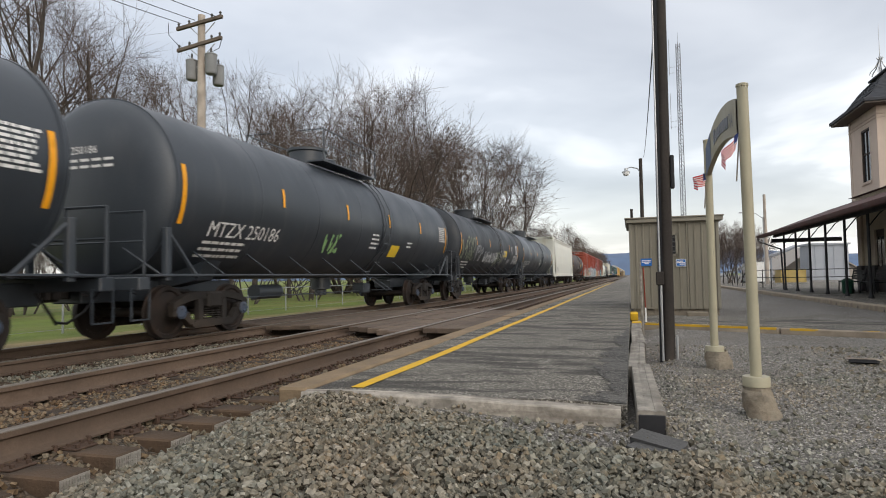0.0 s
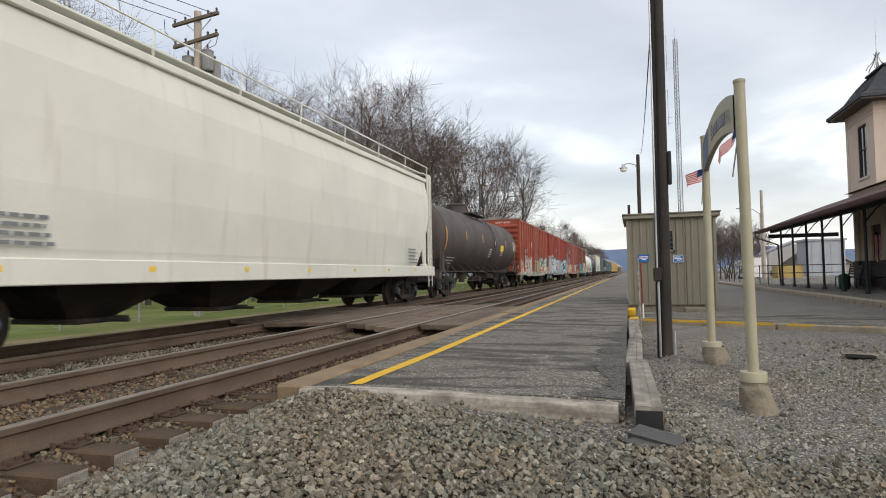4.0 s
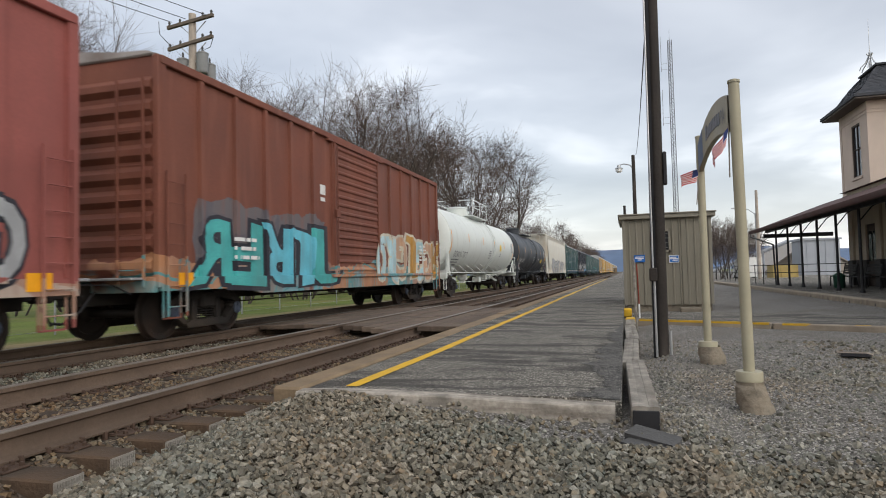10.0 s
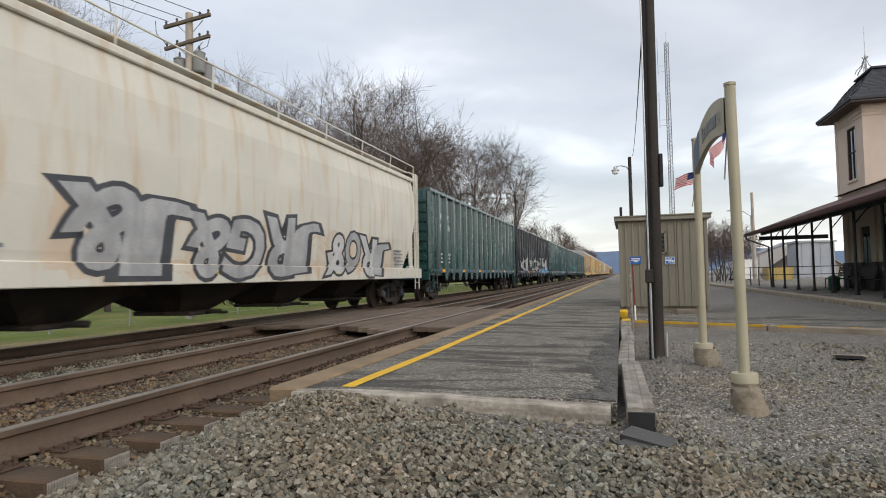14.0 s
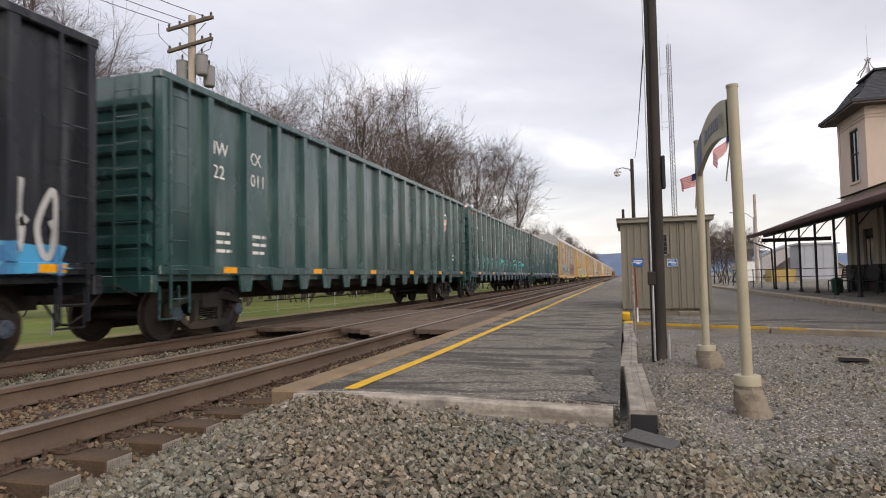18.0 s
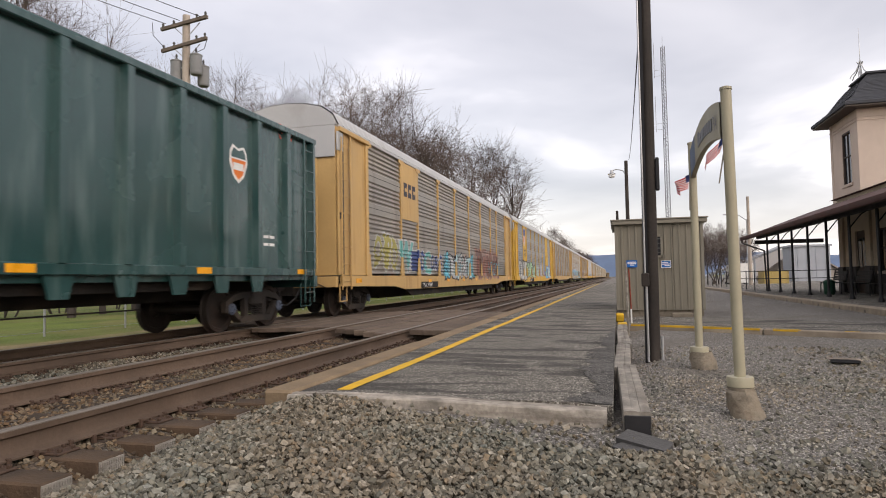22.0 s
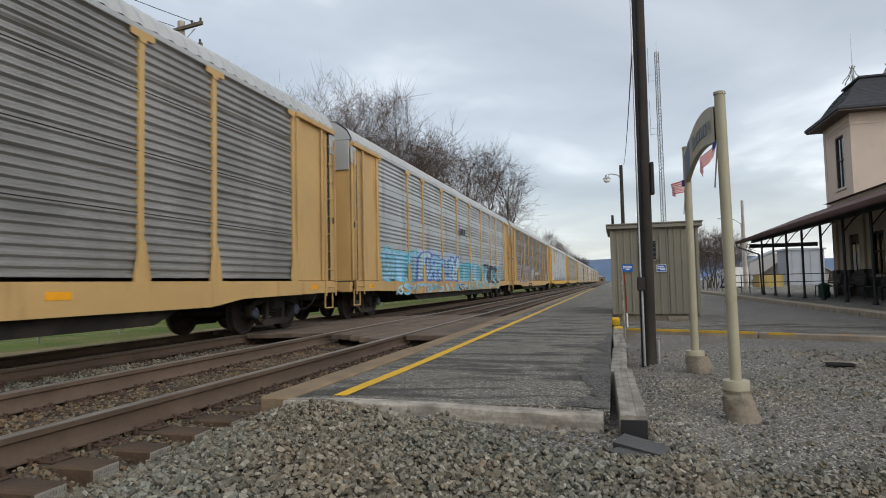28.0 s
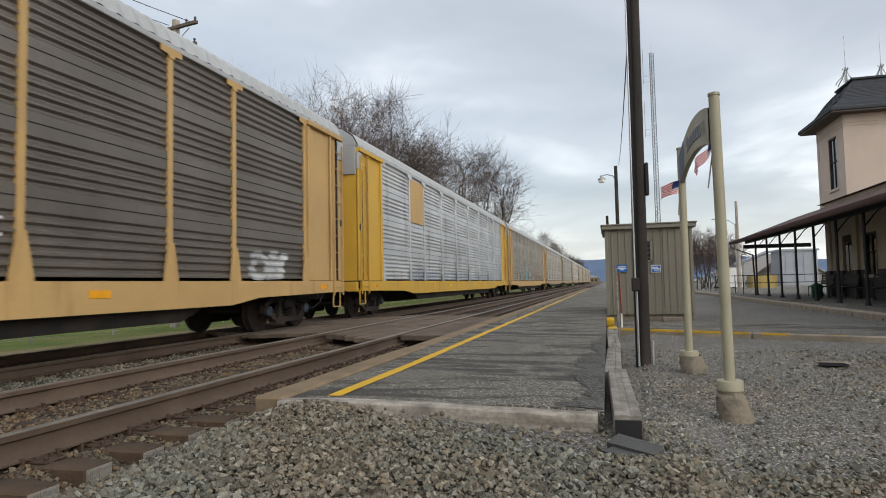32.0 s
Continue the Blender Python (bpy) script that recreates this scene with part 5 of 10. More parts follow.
# ---- dark pole beside the platform ----
def make_dark_pole():
    p = thing("dark_utility_pole", "dark weathered wooden pole with conduit and cable box", "utility pole", (0.40, 8.0, -0.2))
    part("shaft", Mesh().tube((0, 0, -0.3), (0.07, 0.02, 9.5), 0.075, 0.058, n=16), M_["pole"], p)
    rz = [(z, 0.07 * (z + 0.3) / 9.8, 0.075 - 0.017 * (z + 0.3) / 9.8) for z in (-0.05, 3.0, 6.0, 9.0)]
    rv = [(c - r * 0.8 + dx, y, z) for z, c, r in rz for dx, y in ((-0.045, -0.06), (0.01, -0.075), (0.01, -0.02), (-0.045, -0.015))]
    part("riser", Mesh().add(rv, [(4 * k + i, 4 * k + (i + 1) % 4, 4 * k + 4 + (i + 1) % 4, 4 * k + 4 + i) for k in range(3) for i in range(4)]), M_["black"], p, "black cable riser")
    part("conduit", Mesh().tube((-0.065, -0.09, 0.0), (-0.065, -0.09, 0.92), 0.014, n=8), M_["galv"], p, "grey conduit")
    part("conduit", Mesh().tube((-0.075, -0.09, 1.06), (-0.06, -0.085, 5.5), 0.011, n=8), M_["galv"], p)
    part("junction_box", Mesh().box(-0.12, -0.03, -0.15, -0.07, 0.9, 1.06, 0.01), M_["pole"], p)
    part("cable_box", Mesh().box(0.085, 0.13, -0.05, 0.05, 2.06, 2.46, 0.01), M_["black"], p, "black splice box")
    part("conduit", Mesh().tube((0.10, -0.03, 0.0), (0.10, -0.03, 0.30), 0.015, n=8), M_["galv"], p)


make_dark_pole()


def make_street_lamp():
    p = thing("street_lamp", "wooden lamp post with a curved arm and lamp", "street lamp", (0.92, 50.0, -0.3))
    part("shaft", Mesh().tube((0, 0, -0.3), (0.0, 0, 10.0), 0.16, 0.13, n=10), M_["pole"], p)
    part("arm", Mesh().pipe([(0, 0, 8.9), (-0.25, 0, 9.25), (-0.7, 0, 9.38), (-1.05, 0, 9.3)], 0.04, 6), M_["galv"], p)
    h = part("lamp_head", Mesh().lathe([(0.06, 0.25), (0.12, 0.2), (0.14, 0.05), (0.30, -0.05), (0.30, -0.1)], n=14, at=(-1.08, 0, 9.1)), M_["galv"], p)
    part("refractor", Mesh().lathe([(0.26, -0.1), (0.24, -0.28), (0.15, -0.36)], n=14, at=(-1.08, 0, 9.1)), M_["white"], h)
    q = thing("stub_pole", "short dark wooden stub pole", "pole", (0.15, 50.5, -0.3))
    part("shaft", Mesh().tube((0, 0, -0.2), (0, 0, 6.2), 0.11, 0.1, n=8), M_["pole"], q)


make_street_lamp()


def hang(name, label, a, b, sag, r):
    m = Mesh()
    A, B = Vector(a), Vector(b)
    pts = []
    for k in range(17):
        t = k / 16
        p = A.lerp(B, t)
        p.z -= sag * 4 * t * (1 - t)
        pts.append(p)
    m.pipe(pts, r, 4)
    return tagged(part(name, m, M_["cable"]), label, "cable")


hang("lamp_cable", "black cable sagging from the pole to the street lamp", (0.36, 8.0, 3.95), (1.1, 49.9, 9.75), 0.5, 0.012)


# ---- lattice tower ----
def make_lattice_tower():
    t = thing("lattice_mast", "tall grey lattice radio mast", "radio mast", (7.75, 100.0, -0.5))
    H, w = 36.3, 0.42
    for a in range(3):
        ang = 2 * math.pi * a / 3 + 0.4
        part("mast_leg", Mesh().tube((w * math.cos(ang), w * math.sin(ang), 0), (w * 0.8 * math.cos(ang), w * 0.8 * math.sin(ang), H), 0.055, n=5), M_["mast"], t)
    m = Mesh()
    n = 64
    for k in range(n):
        z0, z1 = H * k / n, H * (k + 1) / n
        for a in range(3):
            p, q = 2 * math.pi * a / 3 + 0.4, 2 * math.pi * (a + 1) / 3 + 0.4
            s0, s1 = w * (1 - 0.2 * k / n), w * (1 - 0.2 * (k + 1) / n)
            A, B = (s0 * math.cos(p), s0 * math.sin(p), z0), (s1 * math.cos(q), s1 * math.sin(q), z1)
            m.tube(A, B, 0.024, n=3, caps=False)
            m.tube((s0 * math.cos(p), s0 * math.sin(p), z0), (s0 * math.cos(q), s0 * math.sin(q), z0), 0.022, n=3, caps=False)
    part("bracing", m, M_["mast"], t)
    for z in (23.5, 31.8):
        part("antenna", Mesh().pipe([(-0.4, 0, z), (-1.25, 0, z)], 0.025, 4).pipe([(-0.4, 0, z + 0.9), (-1.25, 0, z + 0.9)], 0.025, 4)
             .tube((-1.3, 0, z - 0.3), (-1.3, 0, z + 5.2), 0.03, n=5), M_["mast"], t)
    part("lightning_rod", Mesh().tube((0, 0, H), (0, 0, H + 1.6), 0.02, n=4), M_["mast"], t)


make_lattice_tower()


# ---- utility pole beyond the tracks ----
def make_utility_pole():
    X, Y, B = -15.9, 20.5, -0.6
    p = thing("utility_pole", "grey wooden utility pole with crossarms and transformers", "utility pole", (X, Y, B))
    part("shaft", Mesh().tube((0, 0, -0.3), (0, 0, 11.9), 0.19, 0.14, n=12), M_["grey_pole"], p)
    d = Vector((1.0, 0.02, 0)).normalized()
    for z, L, tilt in ((11.55, 1.03, 0.13), (10.7, 1.0, 0.15)):
        a, b = -d * L, d * L
        m = Mesh()
        s = Vector((d.y, -d.x, 0)) * 0.06
        q = []
        for e, dz in ((a, -tilt), (b, tilt)):
            for sx in (-1, 1):
                for sz in (-0.06, 0.06):
                    q.append(e + s * sx + s * 2.2 + Vector((0, 0, z + dz + sz)))
        m.add(q, [(0, 1, 3, 2), (4, 6, 7, 5), (0, 4, 5, 1), (2, 3, 7, 6), (0, 2, 6, 4), (1, 5, 7, 3)])
        arm = part("crossarm", m, M_["arm"], p)
        for t in (-0.92, -0.45, 0.55, 0.92):
            c = d * L * t + s * 2.2 + Vector((0, 0, z + tilt * t + 0.06))
            part("insulator", Mesh().lathe([(0.02, 0), (0.05, 0.03), (0.03, 0.07), (0.055, 0.1), (0.03, 0.16)], n=8, at=tuple(c)), M_["slab"], arm)
        part("brace", Mesh().pipe([tuple(d * 0.6 + Vector((0, 0, z))), (0, 0, z - 0.55)], 0.02, 4).pipe([tuple(-d * 0.6 + Vector((0, 0, z))), (0, 0, z - 0.55)], 0.02, 4), M_["galv"], arm)
    for off, z in ((-d * 0.44, 9.35), (d * 0.44, 9.5), (d * 0.40 + Vector((0.0, 0.5, 0)), 9.2)):
        tr = part("transformer", Mesh().lathe([(0.18, 0), (0.21, 0.03), (0.22, 0.08), (0.22, 0.74), (0.235, 0.75), (0.235, 0.79), (0.1, 0.86)], n=18, at=(off.x, off.y, z)), M_["can"], p, "grey can transformer")
        part("bushing", Mesh().lathe([(0.03, 0.84), (0.05, 0.89), (0.03, 0.94), (0.045, 0.99), (0.02, 1.08)], n=8, at=(off.x, off.y, z)), M_["slab"], tr)
        part("bracket", Mesh().tube((0, 0, z + 0.5), (off.x, off.y, z + 0.5), 0.04, n=6), M_["galv"], tr)
    part("meter_box", Mesh().box(-0.3, -0.12, -0.4, -0.2, 6.3, 6.8, 0.02), M_["galv"], p)
    part("drop_wire", Mesh().pipe([tuple(-d * 1.3 + Vector((0, -0.3, 11.65))), tuple(-d * 1.35 + Vector((0, -0.2, 11.2))), tuple(-d * 1.0 + Vector((0, 0, 10.75)))], 0.012, 4), M_["cable"], p)
    part("drop_wire", Mesh().pipe([tuple(d * 0.9 + Vector((0, 0, 10.8))), tuple(d * 0.8 + Vector((0.0, 0, 10.5))), tuple(d * 0.48 + Vector((0, 0, 10.4)))], 0.012, 4), M_["cable"], p)
    for t, z in ((-0.92, 11.7), (-0.3, 11.75), (0.8, 11.7)):
        c = Vector((X, Y, B + z)) + d * 1.03 * t
        hang("power_line", "thin overhead power line", tuple(c), (c.x - 7.5, c.y - 26, c.z + 2.5), 0.9, 0.014)


make_utility_pole()


# ---- lawn fence ----
def make_fence():
    fe = thing("lawn_fence", "low grey wire fence along the lawn", "fence", (-15.5, 0, -0.6))
    pm = Mesh().tube((0, 0, -0.2), (0, 0, 1.15), 0.03, n=6).data("fence_post", M_["galv"])
    for k in range(26):
        part("fence_post", pm, M_["galv"], fe, at=(0, 8 + 3.0 * k, 0))
    part("top_rail", Mesh().pipe([(0, 8, 1.1), (0, 83, 1.1)], 0.02, 5), M_["galv"], fe)
    part("bottom_wire", Mesh().pipe([(0, 8, 0.15), (0, 83, 0.15)], 0.008, 4), M_["galv"], fe)


make_fence()


# ---- broken slabs, scrap ----
def make_slab(at, pts, thick, label):
    s = thing("broken_slab", label, "slab", at, group="broken slabs by the timber")
    part("piece", Mesh().prism(pts, 2, 0, thick), M_["slab"], s)
    return s


make_slab(pose(0.10, 3.60, -0.165, 5, 6, -30), [(-0.15, -0.06), (0.10, -0.075), (0.125, -0.02), (0.11, 0.05), (-0.12, 0.06), (-0.145, 0.02)], 0.05, "broken dark grey slab lying on gravel")
make_slab(pose(0.125, 3.70, -0.125, 16, 6, -24), [(-0.15, -0.055), (0.13, -0.06), (0.145, 0.0), (0.135, 0.045), (-0.13, 0.06)], 0.05, "broken dark grey slab propped on another")


def make_scrap():
    s = thing("metal_drain_lid", "tilted rusty lid over a dark hole", "lid", pose(2.4, 7.95, -0.18, -14, 0, -20))
    part("lid", Mesh().prism([(-0.16, -0.06), (0.12, -0.09), (0.18, 0.02), (0.1, 0.1), (-0.13, 0.09)], 2, 0.03, 0.045), M_["grey_pole"], s)
    part("rim", Mesh().prism([(-0.12, -0.10), (0.14, -0.12), (0.16, -0.05), (-0.1, -0.03)], 2, -0.01, 0.02), M_["black"], s)
    r = thing("rust_scrap", "flat rust-red scrap lying on the stones", "scrap", pose(-1.18, 3.22, -0.115, 8, 5, 20))
    part("flake", Mesh().prism([(-0.03, -0.02), (0.025, -0.025), (0.035, 0.015), (0.0, 0.03), (-0.035, 0.012)], 2, 0, 0.012), M_["rust_leaf"], r)


make_scrap()


# ---- trees and distance ----
def bare_tree(seed, height, wide, base, stems, fan, splay=0.3, up=0.16, bend=1.0, twig=0.8, twig_r=0.010):
    """A bare winter tree that fills a rounded, uneven crown: stems and limbs in one mesh, branchlets and twigs in another."""
    rnd = random.Random(seed)
    wood, fine = Mesh(), Mesh()
    mid, tall = height * (1 + base) / 2, height * (1 - base) / 2

    def outside(q, slack=1.0):
        g = slack * (1 + 0.26 * noise.noise(Vector((q.x * 0.28, q.y * 0.28, q.z * 0.28 + seed * 9))))
        return (q.x ** 2 + q.y ** 2) / wide ** 2 + ((q.z - mid) / tall) ** 2 > g * g

    def across(v):
        side = Vector((rnd.gauss(0, 1), rnd.gauss(0, 1), rnd.gauss(0, 1)))
        return (side - v * side.dot(v)).normalized()

    def needle(p, v, length, r):
        u = v.orthogonal().normalized() * r
        w = v.cross(u)
        fine.add([p + u, p - u * 0.5 + w * 0.87, p - u * 0.5 - w * 0.87, p + v * length], [(0, 1, 3), (1, 2, 3), (2, 0, 3)])

    def shoot(p, d, length, r, level):
        segs = (8, 7, 4, 2)[level]
        m = wood if level < 2 else fine
        sides = (8, 5, 3, 3)[level]
        rough = (0.06, 0.11, 0.17, 0.20)[level] * bend
        pts, q, v = [p], p.copy(), d.copy()
        for k in range(segs):
            v = (v + Vector((rnd.gauss(0, 1), rnd.gauss(0, 1), rnd.gauss(0, 1))) * rough + Vector((0, 0, up * (0.25, 0.75, 0.3, 0.15)[level]))).normalized()
            q = q + v * (length / segs)
            if k > 1 and outside(q):
                break
            pts.append(q)
        n = len(pts) - 1
        rad = [max(r * (1 - 0.75 * k / n), twig_r) for k in range(n + 1)]
        for k in range(n):
            m.tube(pts[k], pts[k + 1], rad[k], rad[k + 1], sides, caps=False)
        count = fan[level]
        start = (0.26, 0.2, 0.15, 0.1)[level]
        for k in range(count):
            t = start + (0.99 - start) * (k + rnd.random()) / count
            i = min(n - 1, int(t * n))
            at = pts[i].lerp(pts[i + 1], t * n - i)
            ax = (pts[i + 1] - pts[i]).normalized()
            angle = rnd.uniform(0.5, 1.0) if level == 0 else rnd.uniform(0.5, 1.05)
            dd = (ax * math.cos(angle) + across(ax) * math.sin(angle)).normalized()
            if level == 3:
                if not outside(at, 1.06):
                    needle(at, (dd + Vector((0, 0, 0.08))).normalized(), twig * rnd.uniform(0.45, 1.2), twig_r)
            else:
                ln = length * (rnd.uniform(0.5, 0.72) * (1.15 - 0.55 * t) if level == 0 else rnd.uniform(0.36, 0.60) * (1.1 - 0.3 * t))
                shoot(at, dd, ln, max(rad[i] * rnd.uniform(0.45, 0.62), twig_r), level + 1)
        if level > 1:
            needle(pts[-1], v, twig * rnd.uniform(0.7, 1.3), twig_r)

    for k in range(stems):
        a = 2.4 * k + rnd.uniform(-0.3, 0.3)
        out = splay * (0.45 + 0.75 * k / stems) if stems > 1 else rnd.uniform(0, 0.06)
        foot = Vector((math.cos(a), math.sin(a), 0)) * (0.25 * (stems > 1)) + Vector((0, 0, -0.4))
        shoot(foot, Vector((math.cos(a) * out, math.sin(a) * out, 1)).normalized(), height * rnd.uniform(0.9, 1.02), height * 0.013 / (1 if stems == 1 else 1.3), 0)
    return wood, fine


def make_tree(seed, height, wide, base, stems, fan, label="bare grey-brown deciduous tree in winter", **more):
    t = thing("bare_tree", label, "tree", (0, 0, 0), group="bare trees behind the tracks")
    wood, fine = bare_tree(seed, height, wide, base, stems, fan, **more)
    t["reach"] = max(v[2] for v in fine.v)
    part("trunk", wood, M_["bark"], t, smooth=60, fix=False)
    part("crown", fine, M_["twig"], t, smooth=0, fix=False)
    return t


def plant(protos, rows):
    used = set()
    for k, x, y, h, rot in rows:
        s = h / protos[k]["reach"]
        m = Matrix.LocRotScale((x, y, ground_z(x, y) - 0.1), Euler((0, 0, radians(rot))), None)
        if k not in used:
            used.add(k)
            protos[k].matrix_basis = m @ Matrix.Scale(s, 4)
        else:
            ob = copy_thing(protos[k], m)
            ob.scale = (s, s, s)


PROTOS = [
    make_tree(1, 17, 4.6, 0.2, 1, (15, 8, 6, 4), up=0.14, twig=0.7, twig_r=0.0055),
    make_tree(2, 17, 5.0, 0.18, 2, (11, 8, 6, 4), splay=0.5, up=0.14, twig=0.7, twig_r=0.0055),
    make_tree(3, 22, 9.6, 0.06, 7, (11, 9, 7, 4), "broad many-stemmed bare tree in winter", splay=1.0, up=0.14, twig=0.95, twig_r=0.010),
    make_tree(4, 22, 8.0, 0.10, 4, (10, 9, 6, 4), "wide bare tree with dark crooked limbs", splay=0.75, up=0.10, bend=1.5, twig=0.95, twig_r=0.011),
    make_tree(5, 12, 4.6, 0.08, 3, (7, 6, 5, 3), "bare tree of the distant row", splay=0.7, twig=1.0, twig_r=0.014),
    make_tree(6, 15, 3.0, 0.18, 1, (15, 7, 5, 4), "slender bare winter tree", up=0.14, twig=0.7, twig_r=0.0055),
    make_tree(7, 5, 2.6, -0.1, 5, (5, 5, 4, 3), "low bare brown thicket", splay=0.7, twig=0.45, twig_r=0.008),
]
plant(PROTOS, [
    # tall group over the lawn
    (0, -27.5, 20.5, 20, 0), (1, -29.5, 23, 20, 40), (5, -25.2, 24.2, 16.5, 80), (5, -26.5, 27.5, 15, 200),
    (5, -28.5, 32, 16, 120), (1, -28.9, 40, 19.6, 77), (0, -29.2, 44, 18.0, 33), (0, -31.5, 37, 18.5, 10), (5, -28.5, 48.5, 16.2, 199), (1, -31, 51, 17, 140),
    (5, -24.5, 45, 11, 260), (6, -23, 34, 6.5, 20), (6, -22.5, 28, 5.5, 170), (6, -22, 40, 7, 310),
    # brush along the far edge of the lawn
    (6, -28.5, 17.5, 5.5, 45), (6, -30, 22, 5.5, 90), (6, -31, 25.5, 5.8, 135), (6, -31.5, 29.5, 5.5, 0), (6, -32, 34, 6, 210), (6, -31.5, 39, 6, 60), (6, -33, 45, 6.5, 300), (6, -33.5, 52, 6.5, 15), (6, -35, 60, 7, 170),
    # broad trees farther on
    (2, -27.2, 63, 27.8, 100), (2, -31.5, 65, 25.0, 215), (1, -29.5, 56, 18.5, 100), (0, -24.0, 71, 20.5, 40), (3, -23.4, 82, 24.0, 70), (3, -20.2, 86, 26.6, 130), (3, -18.4, 94, 24.6, 220),
    (6, -20, 58, 6, 0), (6, -19, 67, 6.5, 60), (6, -17, 78, 6.5, 120), (6, -23, 52, 6, 20), (6, -15.5, 90, 6.5, 200), (6, -22, 63, 6.5, 130),
    # low row towards the bend
    (4, -14, 118, 12.5, 0), (4, -13.5, 140, 12, 60), (4, -14, 165, 12.5, 120), (4, -13.5, 198, 12, 180), (4, -15, 225, 13, 240), (4, -14, 255, 13, 300), (4, -16, 285, 14, 20), (4, -15, 320, 14, 90),
    (4, -19, 118, 12.5, 33), (4, -21, 150, 13, 210),
    # scrub behind the shed and the station
    (6, 8.0, 62, 6.0, 0), (6, 9.8, 66, 6.2, 90), (6, 6.6, 64, 5.6, 190), (6, 11.6, 70, 5.6, 30), (4, 12, 84, 8, 70), (4, 9.0, 82, 8.5, 140),
])


def make_ridge():
    rnd = random.Random(9)
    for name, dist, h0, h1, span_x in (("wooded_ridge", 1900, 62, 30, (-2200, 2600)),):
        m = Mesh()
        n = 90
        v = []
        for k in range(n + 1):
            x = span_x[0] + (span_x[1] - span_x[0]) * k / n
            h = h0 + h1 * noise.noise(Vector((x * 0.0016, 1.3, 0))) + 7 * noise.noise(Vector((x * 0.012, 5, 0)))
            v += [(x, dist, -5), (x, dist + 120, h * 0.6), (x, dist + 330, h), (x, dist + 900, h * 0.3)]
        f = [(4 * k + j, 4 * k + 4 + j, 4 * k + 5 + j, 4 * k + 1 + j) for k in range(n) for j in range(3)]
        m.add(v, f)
        tagged(part(name, m, M_["ridge"], smooth=60), "wooded ridge on the horizon, tinted blue for haze", "hill", kind="structure")


make_ridge()


# ---- yard behind the station ----
def make_barn():
    b = thing("gable_warehouse", "low tan metal warehouse with a broad sloping roof", "warehouse", (23.3, 92, -0.5))
    part("wall", Mesh().prism([(-5.6, 0), (6, 0), (6, 0.5), (0, 4.55), (-5.6, 0.5)], 1, 0, 22), M_["tan_roof"], b, "tan gable wall")
    part("roof", Mesh().prism([(-6.0, 0.32), (0, 4.6), (0, 4.8), (-6.0, 0.5)], 1, -0.4, 22.5), M_["tan_roof"], b, "tan metal roof slope")
    part("roof", Mesh().prism([(6.4, 0.32), (0, 4.6), (0, 4.8), (6.4, 0.5)], 1, -0.4, 22.5), M_["tan_roof"], b)
    w = thing("pale_store", "pale blue-grey metal store beside the warehouse", "building", (20.75, 85, -0.5))
    part("wall", Mesh().box(0, 4, 0, 5, 0, 4.5), M_["barn"], w)
    part("roof", Mesh().prism([(-0.2, 4.5), (4.2, 4.5), (4.2, 4.7), (-0.2, 4.75)], 1, -0.2, 5.2), M_["barn"], w)
    for x in (0.5, 1.5, 2.5, 3.5):
        part("wall_rib", Mesh().box(x - 0.04, x + 0.04, -0.05, 0.0, 0, 4.5), M_["barn"], w)
    t = thing("conveyor_frame", "grey slanting conveyor gantry", "conveyor", (15, 88, -0.5))
    part("boom", Mesh().pipe([(-4, 0, 1.0), (5, 0, 4.6)], 0.25, 6), M_["barn"], t)
    part("boom_leg", Mesh().tube((2, 0, 0), (2, 0, 3.4), 0.12, n=6), M_["barn"], t)
    part("boom_leg", Mesh().tube((-2, 0, 0), (-2, 0, 1.8), 0.12, n=6), M_["barn"], t)
    y = thing("yellow_container", "faded yellow steel container", "container", (13.0, 58.5, -0.3))
    part("box", Mesh().box(-1.0, 0.9, 0, 2.4, 0.1, 1.35, 0.03), M_["bin"], y)
    for x in (-0.95, -0.35, 0.25, 0.85):
        part("rib", Mesh().box(x - 0.04, x + 0.04, -0.05, 0.0, 0.15, 1.3), M_["bin"], y)
    part("skid", Mesh().box(-1.1, 1.1, 0.2, 2.2, -0.1, 0.1), M_["black"], y)
    w = thing("parked_van", "white van parked beyond the platform", "van", (11.2, 63, -0.3))
    part("body", Mesh().prism([(0.25, 0.3), (4.9, 0.3), (4.95, 1.0), (4.1, 1.2), (3.4, 2.0), (0.3, 2.1)], 0, -0.9, 0.9), M_["white"], w)
    part("windscreen", Mesh().prism([(3.48, 1.97), (4.12, 1.24), (4.14, 1.26), (3.5, 1.99)], 0, -0.8, 0.8), M_["glass"], w)
    for yy in (1.1, 4.0):
        for s in (-0.85, 0.68):
            part("wheel", Mesh().lathe([(0.2, s), (0.33, s + 0.02), (0.33, s + 0.15), (0.2, s + 0.17)], axis=0, n=14, at=(0, yy, 0.33)), M_["black"], w)
    for x, yy, h in ((9.75, 52, 7.0), (11.3, 60, 4.9)):
        p = thing("wooden_pole", "plain weathered wooden pole beyond the platform", "utility pole", (x, yy, -0.3), group="poles beyond the platform")
        part("shaft", Mesh().tube((0, 0, -0.2), (0, 0, h), 0.13, 0.1, n=8), M_["grey_pole"], p)
    a = thing("lamp_arm_pole", "thin lamp post with a bowed arm", "street lamp", (9.9, 53.5, -0.3))
    part("shaft", Mesh().tube((0, 0, 0), (0, 0, 5.4), 0.05, n=6), M_["galv"], a)
    part("arm", Mesh().pipe([(0, 0, 5.3), (-0.5, 0, 5.7), (-1.3, 0, 5.85)], 0.03, 5), M_["galv"], a)
    part("lamp_head", Mesh().box(-1.7, -1.3, -0.08, 0.08, 5.78, 5.88, 0.02), M_["galv"], a)
